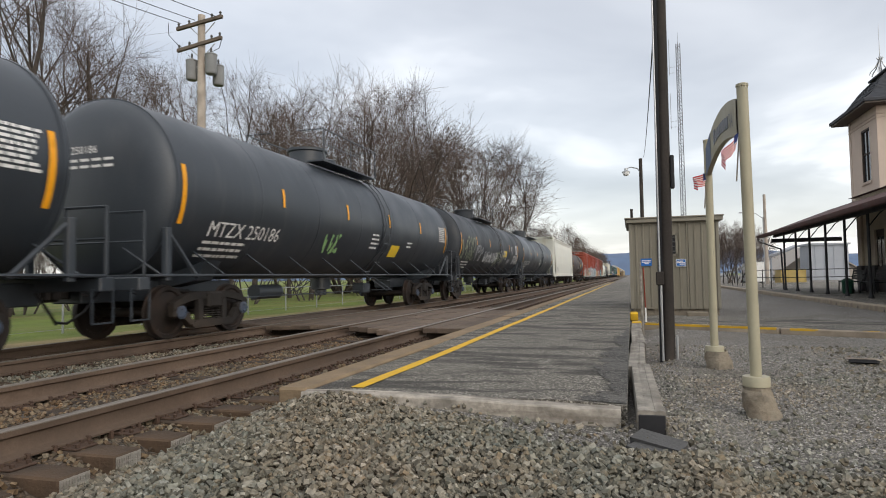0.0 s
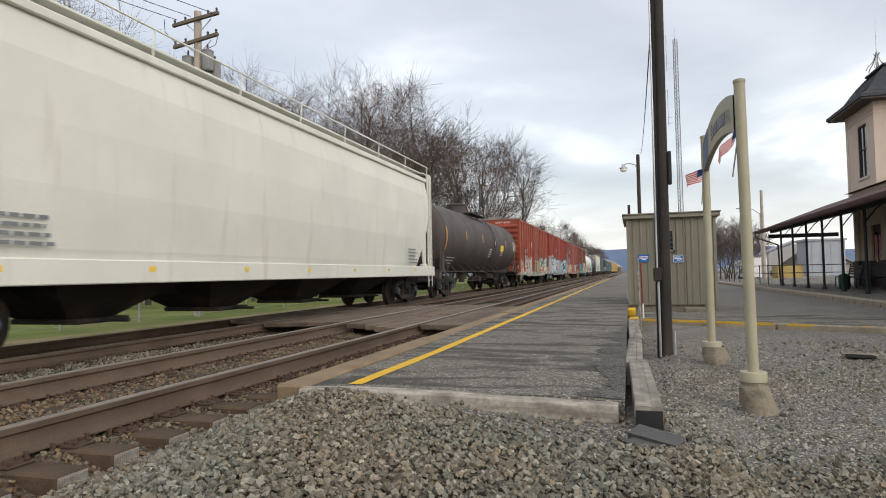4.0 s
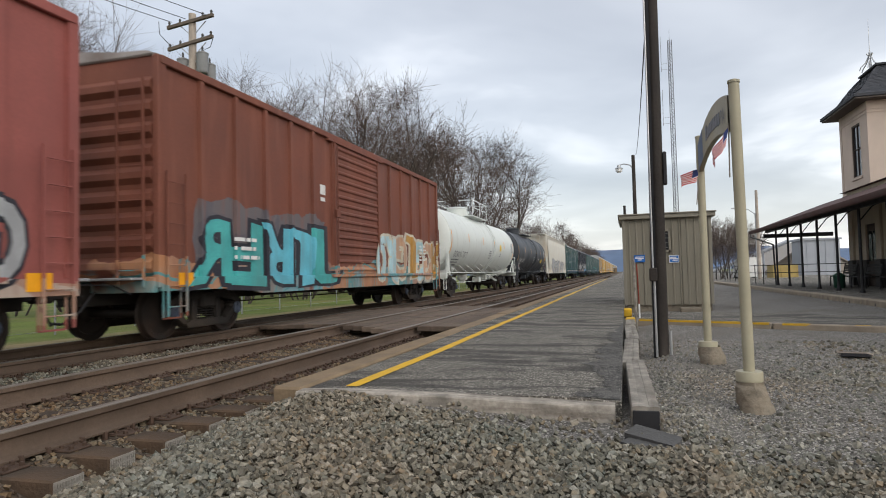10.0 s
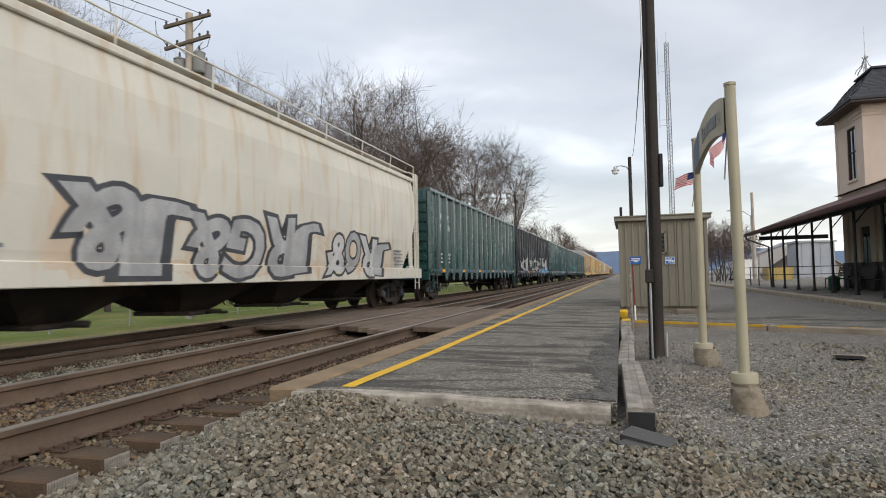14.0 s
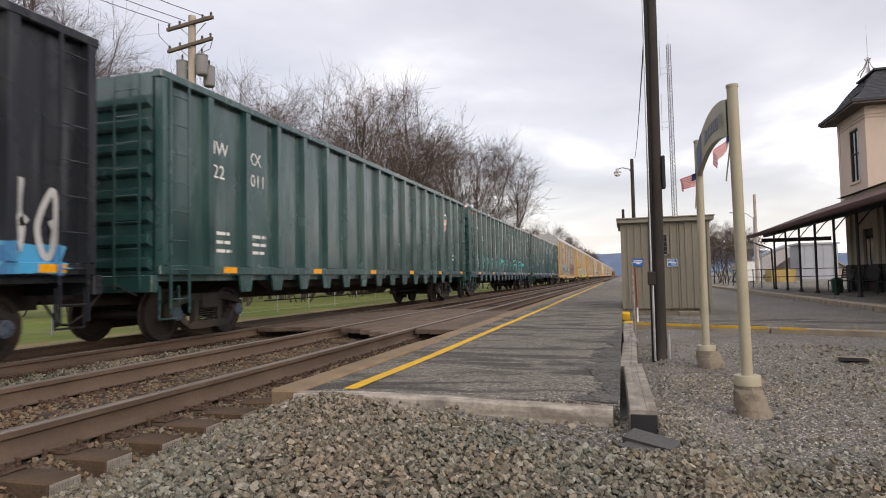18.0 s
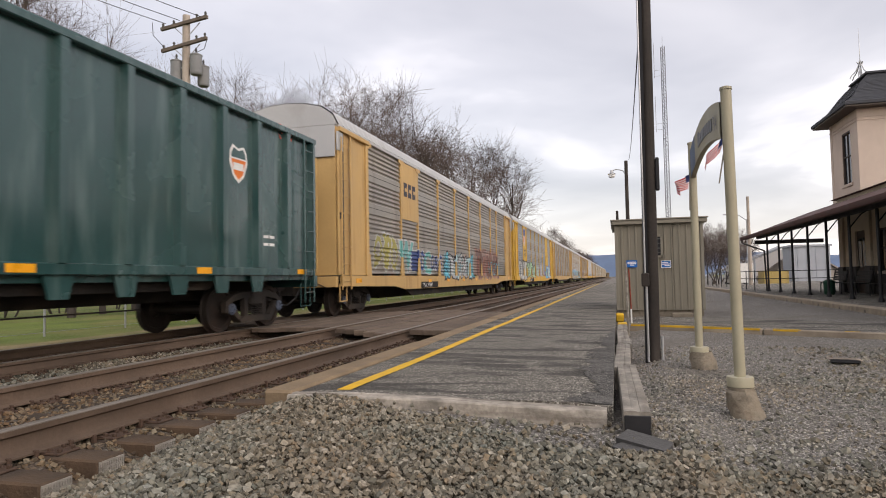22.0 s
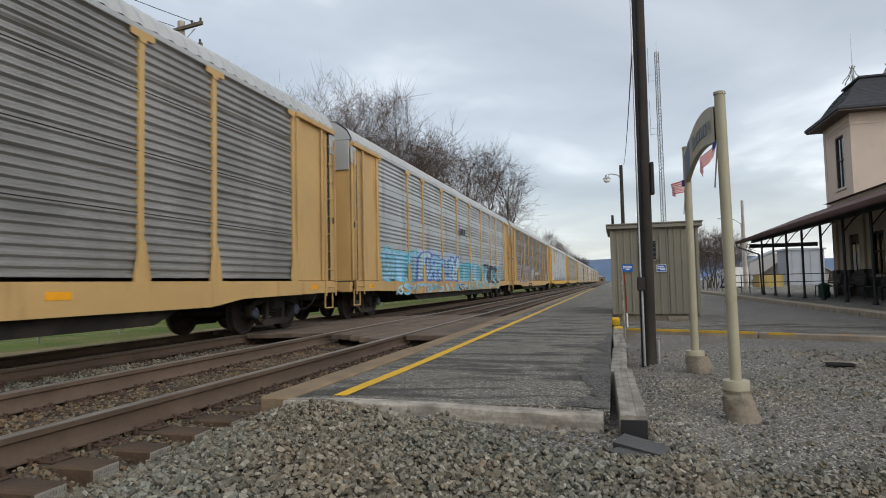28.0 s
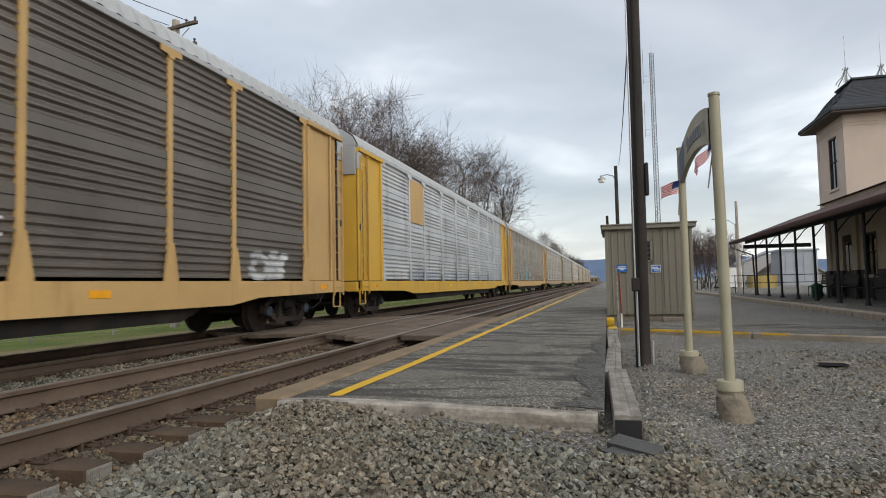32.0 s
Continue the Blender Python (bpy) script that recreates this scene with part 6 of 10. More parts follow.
    s = thing("far_depot", "small tan brick depot beside the far tracks", "building", (-9.5, 420, -0.5))
    part("wall", Mesh().box(-4, 4.5, 0, 12, 0, 3.6), M_["edge_timber"], s)
    part("roof", Mesh().prism([(-4.4, 3.6), (4.9, 3.6), (0.2, 5.2)], 1, -0.5, 12.5), M_["barn"], s)
    for x in (-2.5, 0, 2.5):
        part("window", Mesh().box(x - 0.6, x + 0.6, -0.06, 0.0, 1.2, 2.4), M_["glass"], s)


make_barn()


# ---- train ----
SPEED = 14.13
CARS = []


def car_thing(name, label, category, s0, s1):
    """A car whose couplers meet its neighbours at s0 and s1 along the track at the start."""
    c = thing(name, label, category, (X2, (s0 + s1) / 2, ZT), group="freight cars of the train")
    CARS.append((c, (s0 + s1) / 2))
    return c, s1 - s0


C_ = {}
C_["truck"] = mat("grimy_truck_steel", (0.026, 0.023, 0.021), 0.8, 0.1, 0.35, 4, 40, 0.3, (0.075, 0.055, 0.04), 0.35)
C_["wheel"] = mat("worn_wheel_steel", (0.034, 0.028, 0.025), 0.6, 0.4, 0.25, 3, 40, 0.1, RUST, 0.3)
C_["cap"] = mat("blue_bearing_cap", (0.06, 0.085, 0.13), 0.6, 0, 0.2, 6, 40, 0.1, (0.05, 0.04, 0.035), 0.3)
C_["tank"] = mat("satin_black_tank", (0.030, 0.037, 0.046), 0.42, 0, 0.22, 0.7, 30, 0.03, (0.066, 0.070, 0.074), 0.25, streak=True, spec=0.5)
C_["tank2"] = mat("dusty_black_tank", (0.030, 0.034, 0.040), 0.5, 0, 0.25, 0.8, 30, 0.05, (0.075, 0.076, 0.078), 0.4, streak=True)
C_["tank3"] = mat("grey_black_tank", (0.040, 0.045, 0.053), 0.5, 0, 0.22, 0.8, 30, 0.05, (0.075, 0.078, 0.082), 0.35, streak=True)
C_["tank4"] = mat("brownish_tank", (0.066, 0.054, 0.05), 0.6, 0, 0.22, 0.8, 30, 0.05, (0.11, 0.09, 0.08), 0.4, streak=True)
C_["wtank"] = mat("white_tank", (0.60, 0.63, 0.60), 0.45, 0, 0.08, 0.7, 30, 0.03, (0.40, 0.40, 0.36), 0.25, streak=True)
C_["hopper"] = mat("grey_white_hopper", (0.60, 0.60, 0.54), 0.6, 0, 0.08, 0.8, 30, 0.04, (0.42, 0.37, 0.27), 0.2, streak=True)
C_["hopper2"] = mat("rust_stained_hopper", (0.55, 0.535, 0.475), 0.6, 0, 0.1, 0.8, 30, 0.04, (0.42, 0.27, 0.12), 0.42, streak=True,
                    graf=[dict(area=(-5.8, 6.3, 1.1, 2.1), fills=[(0.50, 0.36, 0.24), (0.55, 0.52, 0.44), (0.48, 0.40, 0.30)], edge=(0.50, 0.36, 0.24), line=0.0, cell=(0.8, 1.0), seed=2, strength=0.6)])
C_["orange"] = mat("amber_reflector", (0.75, 0.33, 0.015), 0.35, 0, 0.1, 6, 60, 0)
C_["yellowp"] = mat("yellow_panel", (0.72, 0.50, 0.04), 0.5, 0, 0.1, 6, 60, 0)
C_["letter"] = mat("white_lettering", (0.66, 0.66, 0.64), 0.6, 0, 0.12, 6, 60, 0)
C_["greylet"] = mat("grey_lettering_paint", (0.17, 0.18, 0.19), 0.6, 0, 0.15, 6, 60, 0)
C_["reddiamond"] = mat("red_placard", (0.45, 0.06, 0.05), 0.5, 0, 0.1, 6, 60, 0)


def truck_meshes():
    """Side frame, bolster, springs, wheel set and bearing caps; z = 0 at rail top, truck centre in the origin."""
    R = 0.457
    sf = Mesh()
    y = 0.89
    x0, x1 = 0.93, 1.06
    # cast side frame with two triangular windows and the spring pocket
    sf.prism([(-y - 0.16, 0.50), (-y - 0.16, 0.62), (-y + 0.1, 0.74), (-0.45, 0.80), (0.45, 0.80), (y - 0.1, 0.74), (y + 0.16, 0.62), (y + 0.16, 0.50),
              (y - 0.05, 0.60), (0.45, 0.67), (-0.45, 0.67), (-y + 0.05, 0.60)], 0, x0, x1)
    sf.prism([(-0.55, 0.17), (0.55, 0.17), (0.62, 0.24), (0.45, 0.30), (-0.45, 0.30), (-0.62, 0.24)], 0, x0 - 0.05, x1 + 0.02)
    for s in (-1, 1):
        sf.prism([(s * 0.50, 0.20), (s * 0.62, 0.22), (s * (y + 0.02), 0.44), (s * (y + 0.14), 0.50), (s * (y - 0.04), 0.58), (s * 0.60, 0.34)], 0, x0, x1)
        sf.box(x0, x1, min(s * 0.27, s * 0.40), max(s * 0.27, s * 0.40), 0.26, 0.70, 0.015)
        sf.box(x0 - 0.03, x1 + 0.015, s * y - 0.15, s * y + 0.15, 0.36, 0.56, 0.04)
    side = sf.data("side_frame", C_["truck"])
    bo = Mesh().box(-1.12, 1.12, -0.2, 0.2, 0.50, 0.80, 0.04).box(-0.3, 0.3, -0.3, 0.3, 0.78, 0.86, 0.02)
    for s in (-1, 1):
        bo.box(-0.95, 0.95, s * 0.52 - 0.05, s * 0.52 + 0.05, 0.34, 0.44, 0.02)
    bolster = bo.data("truck", C_["truck"])
    sp = Mesh()
    for s in (-0.16, 0.0, 0.16):
        for k in range(5):
            z = 0.315 + 0.043 * k
            sp.lathe([(0.045, z - 0.012), (0.066, z - 0.006), (0.066, z + 0.006), (0.045, z + 0.012)], n=10, at=(1.0, s, 0))
    springs = sp.data("springs", C_["truck"])
    wm = Mesh()
    for s in (-1, 1):
        # plate wheel with tread, flange on the inner side and a raised hub
        prof = [(0.09, 0.86), (0.11, 0.855), (0.12, 0.83), (0.20, 0.80), (0.36, 0.785), (0.385, 0.815), (R - 0.004, 0.815), (R, 0.80), (R + 0.002, 0.715), (R + 0.026, 0.70), (R + 0.026, 0.682), (0.385, 0.68), (0.36, 0.72), (0.16, 0.745), (0.12, 0.70), (0.09, 0.68)]
        wm.lathe([(r, s * h) for r, h in prof], axis=0, n=24)
    wm.lathe([(0.085, -1.03), (0.085, 1.03)], axis=0, n=14)
    wheel = wm.data("wheel_set", C_["wheel"])
    cm = Mesh().lathe([(0.10, 1.062), (0.115, 1.07), (0.115, 1.10), (0.085, 1.115), (0.03, 1.12)], axis=0, n=14)
    for k in range(3):
        t = 2 * math.pi * k / 3
        cm.lathe([(0.022, 1.115), (0.022, 1.135), (0.012, 1.14)], axis=0, n=6, at=(0, 0.065 * math.cos(t), 0.065 * math.sin(t)))
    cap = cm.data("bearing_cap", C_["cap"])
    return side, bolster, springs, wheel, cap


SIDE, BOLSTER, SPRINGS, WHEEL, CAP = truck_meshes()
WHEELS = {-1: [], 1: []}
FLIP = Matrix.Rotation(math.pi, 4, "Z")


def add_truck(c, y, fine=True):
    t = part("truck", BOLSTER, None, c, "grimy cast steel truck", at=(0, y, 0))
    for k in (0, 1):
        rot = FLIP if k else Matrix()
        part("side_frame", SIDE, None, t, at=rot.copy())
        if fine:
            part("springs", SPRINGS, None, t, at=rot.copy())
        for s in (-1, 1):
            if fine:
                part("bearing_cap", CAP, None, t, "blue painted bearing cap", at=Matrix.Translation((0, s * 0.89, 0.457)) @ rot)
    for s in (-1, 1):
        w = part("wheel_set", WHEEL, None, t, "rust-brown wheels on an axle", at=(0, s * 0.89, 0.457))
        WHEELS[s].append(w)
    return t


def add_coupler(c, y, mtl=None):
    """Coupler, draft sill end, hoses at one end; y is the coupling point."""
    s = 1 if y > 0 else -1
    m = Mesh().box(-0.07, 0.07, min(y - s * 0.75, y - s * 0.12), max(y - s * 0.75, y - s * 0.12), 0.74, 0.92, 0.02)
    m.box(-0.14, 0.12, min(y - s * 0.16, y + s * 0.06), max(y - s * 0.16, y + s * 0.06), 0.70, 0.96, 0.04)
    k = part("coupler", m, C_["truck"], c, "rusty knuckle coupler")
    part("brake_hose", Mesh().pipe([(0.45, y - s * 0.55, 0.85), (0.42, y - s * 0.3, 0.55), (0.3, y - s * 0.1, 0.38), (0.2, y + s * 0.02, 0.40)], 0.022, 5), M_["black"], k)
    part("cut_lever", Mesh().pipe([(0.1, y - s * 0.2, 0.98), (0.9, y - s * 0.45, 0.95), (1.25, y - s * 0.45, 0.8)], 0.014, 4), M_["black"], k)


def ladder(c, x, y0, y1, z0, z1, n, mtl, name="ladder", off=0.09):
    m = Mesh()
    for y in (y0, y1):
        m.box(x + off - 0.012, x + off + 0.012, y - 0.02, y + 0.02, z0, z1)
    l = part(name, m, mtl, c)
    for k in range(n):
        z = z0 + (z1 - z0) * (k + 0.5) / n
        part("rung", Mesh().tube((x + off, y0, z), (x + off, y1, z), 0.011, n=5), mtl, l)
    return l


def end_ladder(c, y, x0, x1, z0, z1, n, mtl):
    """A ladder on a car's end wall, at y."""
    m = Mesh()
    for x in (x0, x1):
        m.box(x - 0.02, x + 0.02, y - 0.012, y + 0.012, z0, z1)
    l = part("end_ladder", m, mtl, c)
    for k in range(n):
        z = z0 + (z1 - z0) * (k + 0.5) / n
        part("rung", Mesh().tube((x0, y, z), (x1, y, z), 0.011, n=5), mtl, l)


def on_side(c, name, mesh, mtl, label=""):
    return part(name, mesh, mtl, c, label, smooth=0, fix=False)


def drape(pts, faces, surface, off, ycuts=(), zcuts=()):
    """A flat shape in y, z laid on a side: cut along the side's edges, then set off from surface(y, z)."""
    bm = bmesh.new()
    vs = [bm.verts.new((0, a, b)) for a, b in pts]
    for f in faces:
        try:
            bm.faces.new([vs[i] for i in f])
        except ValueError:
            pass
    lo = [min(p[k] for p in pts) for k in (0, 1)]
    hi = [max(p[k] for p in pts) for k in (0, 1)]
    for k, cuts in ((0, ycuts), (1, zcuts)):
        for q in cuts:
            if lo[k] < q < hi[k]:
                co, no = ((0, q, 0), (0, 1, 0)) if k == 0 else ((0, 0, q), (0, 0, 1))
                bmesh.ops.bisect_plane(bm, geom=bm.verts[:] + bm.edges[:] + bm.faces[:], plane_co=co, plane_no=no, dist=1e-5)
    for v in bm.verts:
        v.co.x = surface(v.co.y, v.co.z) + off
    bm.verts.index_update()
    m = Mesh().add([tuple(v.co) for v in bm.verts], [tuple(v.index for v in f.verts) for f in bm.faces])
    bm.free()
    return m


def ribbon(pts, r):
    """A smooth stroke of half-width r through the points, as one strip."""
    path = []
    P = [pts[0], *pts, pts[-1]]
    for a, b, c, d in zip(P, P[1:], P[2:], P[3:]):
        for k in range(5):
            t = k / 5
            path.append(tuple(0.5 * (2 * b[q] + (c[q] - a[q]) * t + (2 * a[q] - 5 * b[q] + 4 * c[q] - d[q]) * t * t + (3 * b[q] - a[q] - 3 * c[q] + d[q]) * t ** 3) for q in (0, 1)))
    path.append(pts[-1])
    out = []
    for k, p in enumerate(path):
        a, b = path[max(0, k - 1)], path[min(len(path) - 1, k + 1)]
        n = math.hypot(b[0] - a[0], b[1] - a[1]) or 1.0
        w = r * (0.75 if k in (0, len(path) - 1) else 1.0)
        out += [(p[0] + (b[1] - a[1]) / n * w, p[1] - (b[0] - a[0]) / n * w), (p[0] - (b[1] - a[1]) / n * w, p[1] + (b[0] - a[0]) / n * w)]
    return out, [(2 * k, 2 * k + 2, 2 * k + 3, 2 * k + 1) for k in range(len(path) - 1)]


SCRAWL = [[(0.1, 0.0), (0.05, 0.5), (0.15, 1.0)], [(0.85, 0.0), (0.95, 0.55), (0.8, 1.0)], [(0.1, 0.95), (0.5, 1.05), (0.95, 0.8)], [(0.05, 0.1), (0.5, -0.05), (0.9, 0.2)],
          [(0.1, 0.55), (0.6, 0.45), (0.9, 0.6)], [(0.15, 1.0), (0.45, 0.5), (0.9, 0.0)], [(0.9, 1.0), (0.4, 0.55), (0.3, 0.0)], [(0.5, 1.0), (0.35, 0.6), (0.65, 0.35), (0.5, 0.0)],
          [(0.9, 0.75), (0.55, 1.0), (0.15, 0.7), (0.35, 0.45)], [(0.2, 0.3), (0.6, 0.0), (0.95, 0.3), (0.7, 0.5)]]


def sprayed_letters(c, y0, y1, z0, z1, n, fills, edge, seed, side=1.535, fat=0.13, rim=0.05, lean=0.1, drawn=None, word=""):
    """Sprayed shapes on a car's side, each a part of its own: fat turned letter forms with a rim, or thin scrawls.
    side is a distance from the car's centre line, or (surface, ycuts, zcuts) of an uneven side."""
    rnd = random.Random(seed)
    surface, ycuts, zcuts = side if isinstance(side, tuple) else ((lambda y, z: side), (), ())
    n = len(word) or n
    w, h = (y1 - y0) / n, z1 - z0
    for k in range(n):
        up = 0.002 * (k % 2) + 0.0003 * (seed % 9)
        if drawn or fat < 0.06:
            lines = drawn or [[(q + rnd.uniform(-0.12, 0.12), e + rnd.uniform(-0.1, 0.1)) for line in rnd.sample(SCRAWL, 2) for q, e in line]]
            r = fat * rnd.uniform(0.85, 1.15)
            for line in lines:
                pts = [(y0 + k * w + r + q * (w * 1.1 - 2 * r) + lean * e * w, z0 + r + e * (h - 2 * r)) for q, e in line]
                o = part("sprayed_line", drape(*ribbon(pts, r), surface, 0.014 + up, ycuts, zcuts), fills[rnd.randrange(len(fills))], c, smooth=0, fix=False)
                if drawn:
                    part("sprayed_rim", drape(*ribbon(pts, r + rim), surface, 0.0118 + up, ycuts, zcuts), edge, o, smooth=0, fix=False)
            continue
        ch = word[k] if word else rnd.choice(WILD)
        if ch == " ":
            continue
        turn = 0 if word else rnd.choice((1, 2, 2, 3))
        sy, hh, dz = w * rnd.uniform(0.92, 1.12), h * rnd.uniform(0.84, 1.0), rnd.uniform(-0.06, 0.06) * h
        tilt, swell = rnd.uniform(-0.12, 0.12) * w, rnd.uniform(-0.25, 0.25)

        def put(p):
            a, b = (1 - p[0] if turn in (1, 2) else p[0]), (1 - p[1] if turn in (2, 3) else p[1])
            return (y0 + (k + 0.5) * w + (a - 0.5) * (sy - 0.10) * (1 + swell * (b - 0.5)) + (lean * w + tilt) * (b - 0.5), z0 + 0.05 + max(0.0, dz) + b * (hh - 0.10) + 0.04 * math.sin(a * 3 + k))
        pts, faces = GLYPHS[ch, 0.085]
        o = part("sprayed_shape", drape([put(p) for p in pts], faces, surface, 0.003 + up, ycuts, zcuts), edge, c, smooth=0, fix=False)
        pts, faces = GLYPHS[ch, 0.035]
        part("sprayed_fill", drape([put(p) for p in pts], faces, surface, 0.0085 + up, ycuts, zcuts), fills[rnd.randrange(len(fills))], o, smooth=0, fix=False)


def box_side(c, ribs=6):
    """Side of a boxcar: flat sheets, proud posts, door and sill."""
    hb, dw = c["half"], 1.5
    posts = []
    for a, b in ((-hb, -dw), (dw, hb)):
        for k in range(ribs + 1):
            y = a + (b - a) * k / ribs
            posts.append(y - math.copysign(0.06, y) if abs(abs(y) - hb) < 0.1 else y)

    def surface(y, z):
        if z < 1.062:
            return 1.522
        if abs(y) < dw:
            return 1.538
        d = min(abs(y - p) for p in posts)
        return 1.516 if d < 0.0505 else 1.45 if d > 0.0605 else 1.45 + 0.066 * (0.0605 - d) / 0.01
    return surface, [p + q for p in posts for q in (-0.061, -0.05, 0.05, 0.061)] + [-dw, dw], [1.06, 1.064]


def gondola_side(c):
    """Side of a gondola: sheet and proud posts."""
    hb, posts = c["half"], 18
    ys = [-hb + 0.1 + (2 * hb - 0.2) * k / (posts - 1) for k in range(posts)]

    def surface(y, z):
        d = min(abs(y - p) for p in ys)
        return 1.555 if d < 0.0705 else 1.43 if d > 0.101 else 1.43 + 0.125 * (0.101 - d) / 0.031
    return surface, [p + q for p in ys for q in (-0.101, -0.07, 0.07, 0.101)], []


def rack_side(cuts, banded=True, flat=()):
    """Side of an autorack: corrugated panels, slim posts, sill."""
    z0, z1, nw = 1.18, 5.02, 28
    knots = [z0 + (z1 - z0) * k / (nw * 4) for k in range(nw * 2)]

    def depth(i):
        t = i / (nw * 4)
        return 0.0 if banded and any(abs(t - q) < 0.035 for q in (0.26, 0.51, 0.76)) else (0.0, 0.0, 0.04, 0.04)[i % 4]

    def surface(y, z):
        if z < 1.125:
            return 1.56
        if min(abs(y - p) for p in cuts) < 0.0555:
            return 1.512
        if any(cuts[k] < y < cuts[k + 1] for k in flat):
            return 1.48
        u = max(0.0, (z - z0) / (z1 - z0) * nw * 4)
        i = int(u)
        return 1.48 - (depth(i) * (i + 1 - u) + depth(i + 1) * (u - i))
    return surface, [p + q for p in cuts for q in (-0.056, -0.055, 0.055, 0.056)], [1.12, 1.126] + knots


HOPPER_SIDE = [(1.45, 1.12), (1.50, 1.4), (1.565, 2.2), (1.575, 3.0), (1.54, 3.8), (1.45, 4.3)]


def hopper_surface(y, z):
    for (xa, za), (xb, zb) in zip(HOPPER_SIDE, HOPPER_SIDE[1:]):
        if z <= zb:
            return max(1.53 if z < 1.27 else 0.0, xa + (xb - xa) * (max(z, za) - za) / (zb - za))
    return 1.45


def make_tank_car(s0, s1, mtl, label, mark="", r=1.53, number_mtl="letter", rail=None, stripes=True, barrel_gap=0.72, trim=None, fine=True, panel=None, spray=None, inset=2.55, placards=False):
    c, L = car_thing("tank_car", label, "tank car", s0, s1)
    trim = trim or mtl
    zc = 1.02 + r
    hb = L / 2 - barrel_gap            # half the shell with its heads
    hd = 0.34
    n = 48
    prof = [(0.05, -hb)]
    for k in range(1, 11):
        t = k / 10 * math.pi / 2
        prof.append((r * math.sin(t) ** 0.62, -hb + hd * (1 - math.cos(t))))

    def dish(rho):
        """Depth of the dished head at a share of its radius."""
        t = math.asin(min(1.0, rho) ** (1 / 0.62))
        return -hb + hd * (1 - math.cos(t))
    body = Mesh().lathe([(r, -hb + hd), (r, 0), (r, hb - hd)], axis=1, n=n, at=(0, 0, zc))
    part("shell", body, mtl, c, smooth=50)
    for s in (-1, 1):
        part("head", Mesh().lathe([(a, s * b) for a, b in prof], axis=1, n=n, at=(0, 0, zc)), mtl, c, "dished tank head", smooth=50)
        part("weld_band", Mesh().lathe([(r + 0.002, s * (hb - hd) - 0.05), (r + 0.016, s * (hb - hd) - 0.045), (r + 0.016, s * (hb - hd) + 0.03), (r + 0.002, s * (hb - hd) + 0.035)], axis=1, n=n, at=(0, 0, zc)), mtl, c)
    for y in axis([(-hb + hd + 2.4, hb - hd - 1.0, 2.6)])[:-1]:
        part("seam", Mesh().lathe([(r + 0.001, y - 0.02), (r + 0.005, y), (r + 0.001, y + 0.02)], axis=1, n=n, at=(0, 0, zc)), mtl, c)

    def round_x(y, z, off=0.008):
        q = max(0.0, (r + off) ** 2 - (z - zc) ** 2)
        return math.sqrt(q)

    def patch(name, y0, y1, z0, z1, m_, label=""):
        k = max(2, int((z1 - z0) / 0.12) + 1)
        m = Mesh()
        zs = [z0 + (z1 - z0) * i / k for i in range(k + 1)]
        m.add([(round_x(0, z, 0.010), y, z) for z in zs for y in (y0, y1)], [(2 * i, 2 * i + 1, 2 * i + 3, 2 * i + 2) for i in range(k)])
        return part(name, m, m_, c, label, fix=False)
    # manway, valve housing, platform and rails on top
    top = zc + r
    part("manway", Mesh().lathe([(0.42, top - 0.08), (0.42, top + 0.22), (0.47, top + 0.22), (0.47, top + 0.27), (0.3, top + 0.34), (0.1, top + 0.36)], n=20), trim, c)
    hs = part("valve_housing", Mesh().lathe([(0.5, top - 0.1), (0.5, top + 0.38), (0.55, top + 0.40), (0.55, top + 0.47), (0.4, top + 0.50)], n=20, at=(0, -0.7, 0)), trim, c, "domed valve housing")
    pf = Mesh()
    for s in (-1, 1):
        pf.box(min(s * 0.62, s * 1.12), max(s * 0.62, s * 1.12), -1.9, 1.4, top - 0.10, top - 0.06)
    pl = part("top_platform", pf, trim, c)
    hr = Mesh()
    for s in (-1, 1):
        x = s * 1.12
        hr.pipe([(x, -1.9, top - 0.1), (x, -1.9, top + 0.72), (x, 1.4, top + 0.72), (x, 1.4, top - 0.1)], 0.02, 5)
        hr.pipe([(x, -1.9, top + 0.34), (x, 1.4, top + 0.34)], 0.016, 5)
        hr.pipe([(x, -0.3, top - 0.1), (x, -0.3, top + 0.72)], 0.016, 5)
    for y in (-1.9, 1.4):
        hr.pipe([(-1.12, y, top + 0.72), (-0.4, y, top + 0.72)], 0.016, 5)
        hr.pipe([(1.12, y, top + 0.72), (0.4, y, top + 0.72)], 0.016, 5)
    part("platform_rail", hr, trim, pl)
    # side ladder, bent round the shell
    for sx in (1, -1):
        lm = Mesh()
        for y in (1.05, 1.45):
            lm.pipe([(sx * round_x(0, z, 0.09), y, z) for z in (1.15, zc - 0.6, zc, zc + 0.5, zc + 0.95, zc + 1.25, top - 0.12)], 0.016, 5)
            lm.pipe([(sx * round_x(0, zc, 0.09) * 0.995, y, 0.62), (sx * round_x(0, 1.15, 0.09), y, 1.15)], 0.016, 5)
        ld = part("ladder", lm, trim, c)
        for k in range(10):
            z = 0.66 + 0.27 * k
            x = sx * (round_x(0, z, 0.09) if z > 1.2 else round_x(0, zc, 0.09) * 0.99)
            if z < top - 0.15:
                part("rung", Mesh().tube((x, 1.05, z), (x, 1.45, z), 0.012, n=5), trim, ld)
        part("ladder_stay", Mesh().lathe([(r + 0.003, 0.98), (r + 0.012, 1.0), (r + 0.012, 1.03), (r + 0.003, 1.05)], axis=1, n=n, at=(0, 0, zc)), mtl, ld)
    # walk rail along the car, sill and end frames
    zr = 1.09
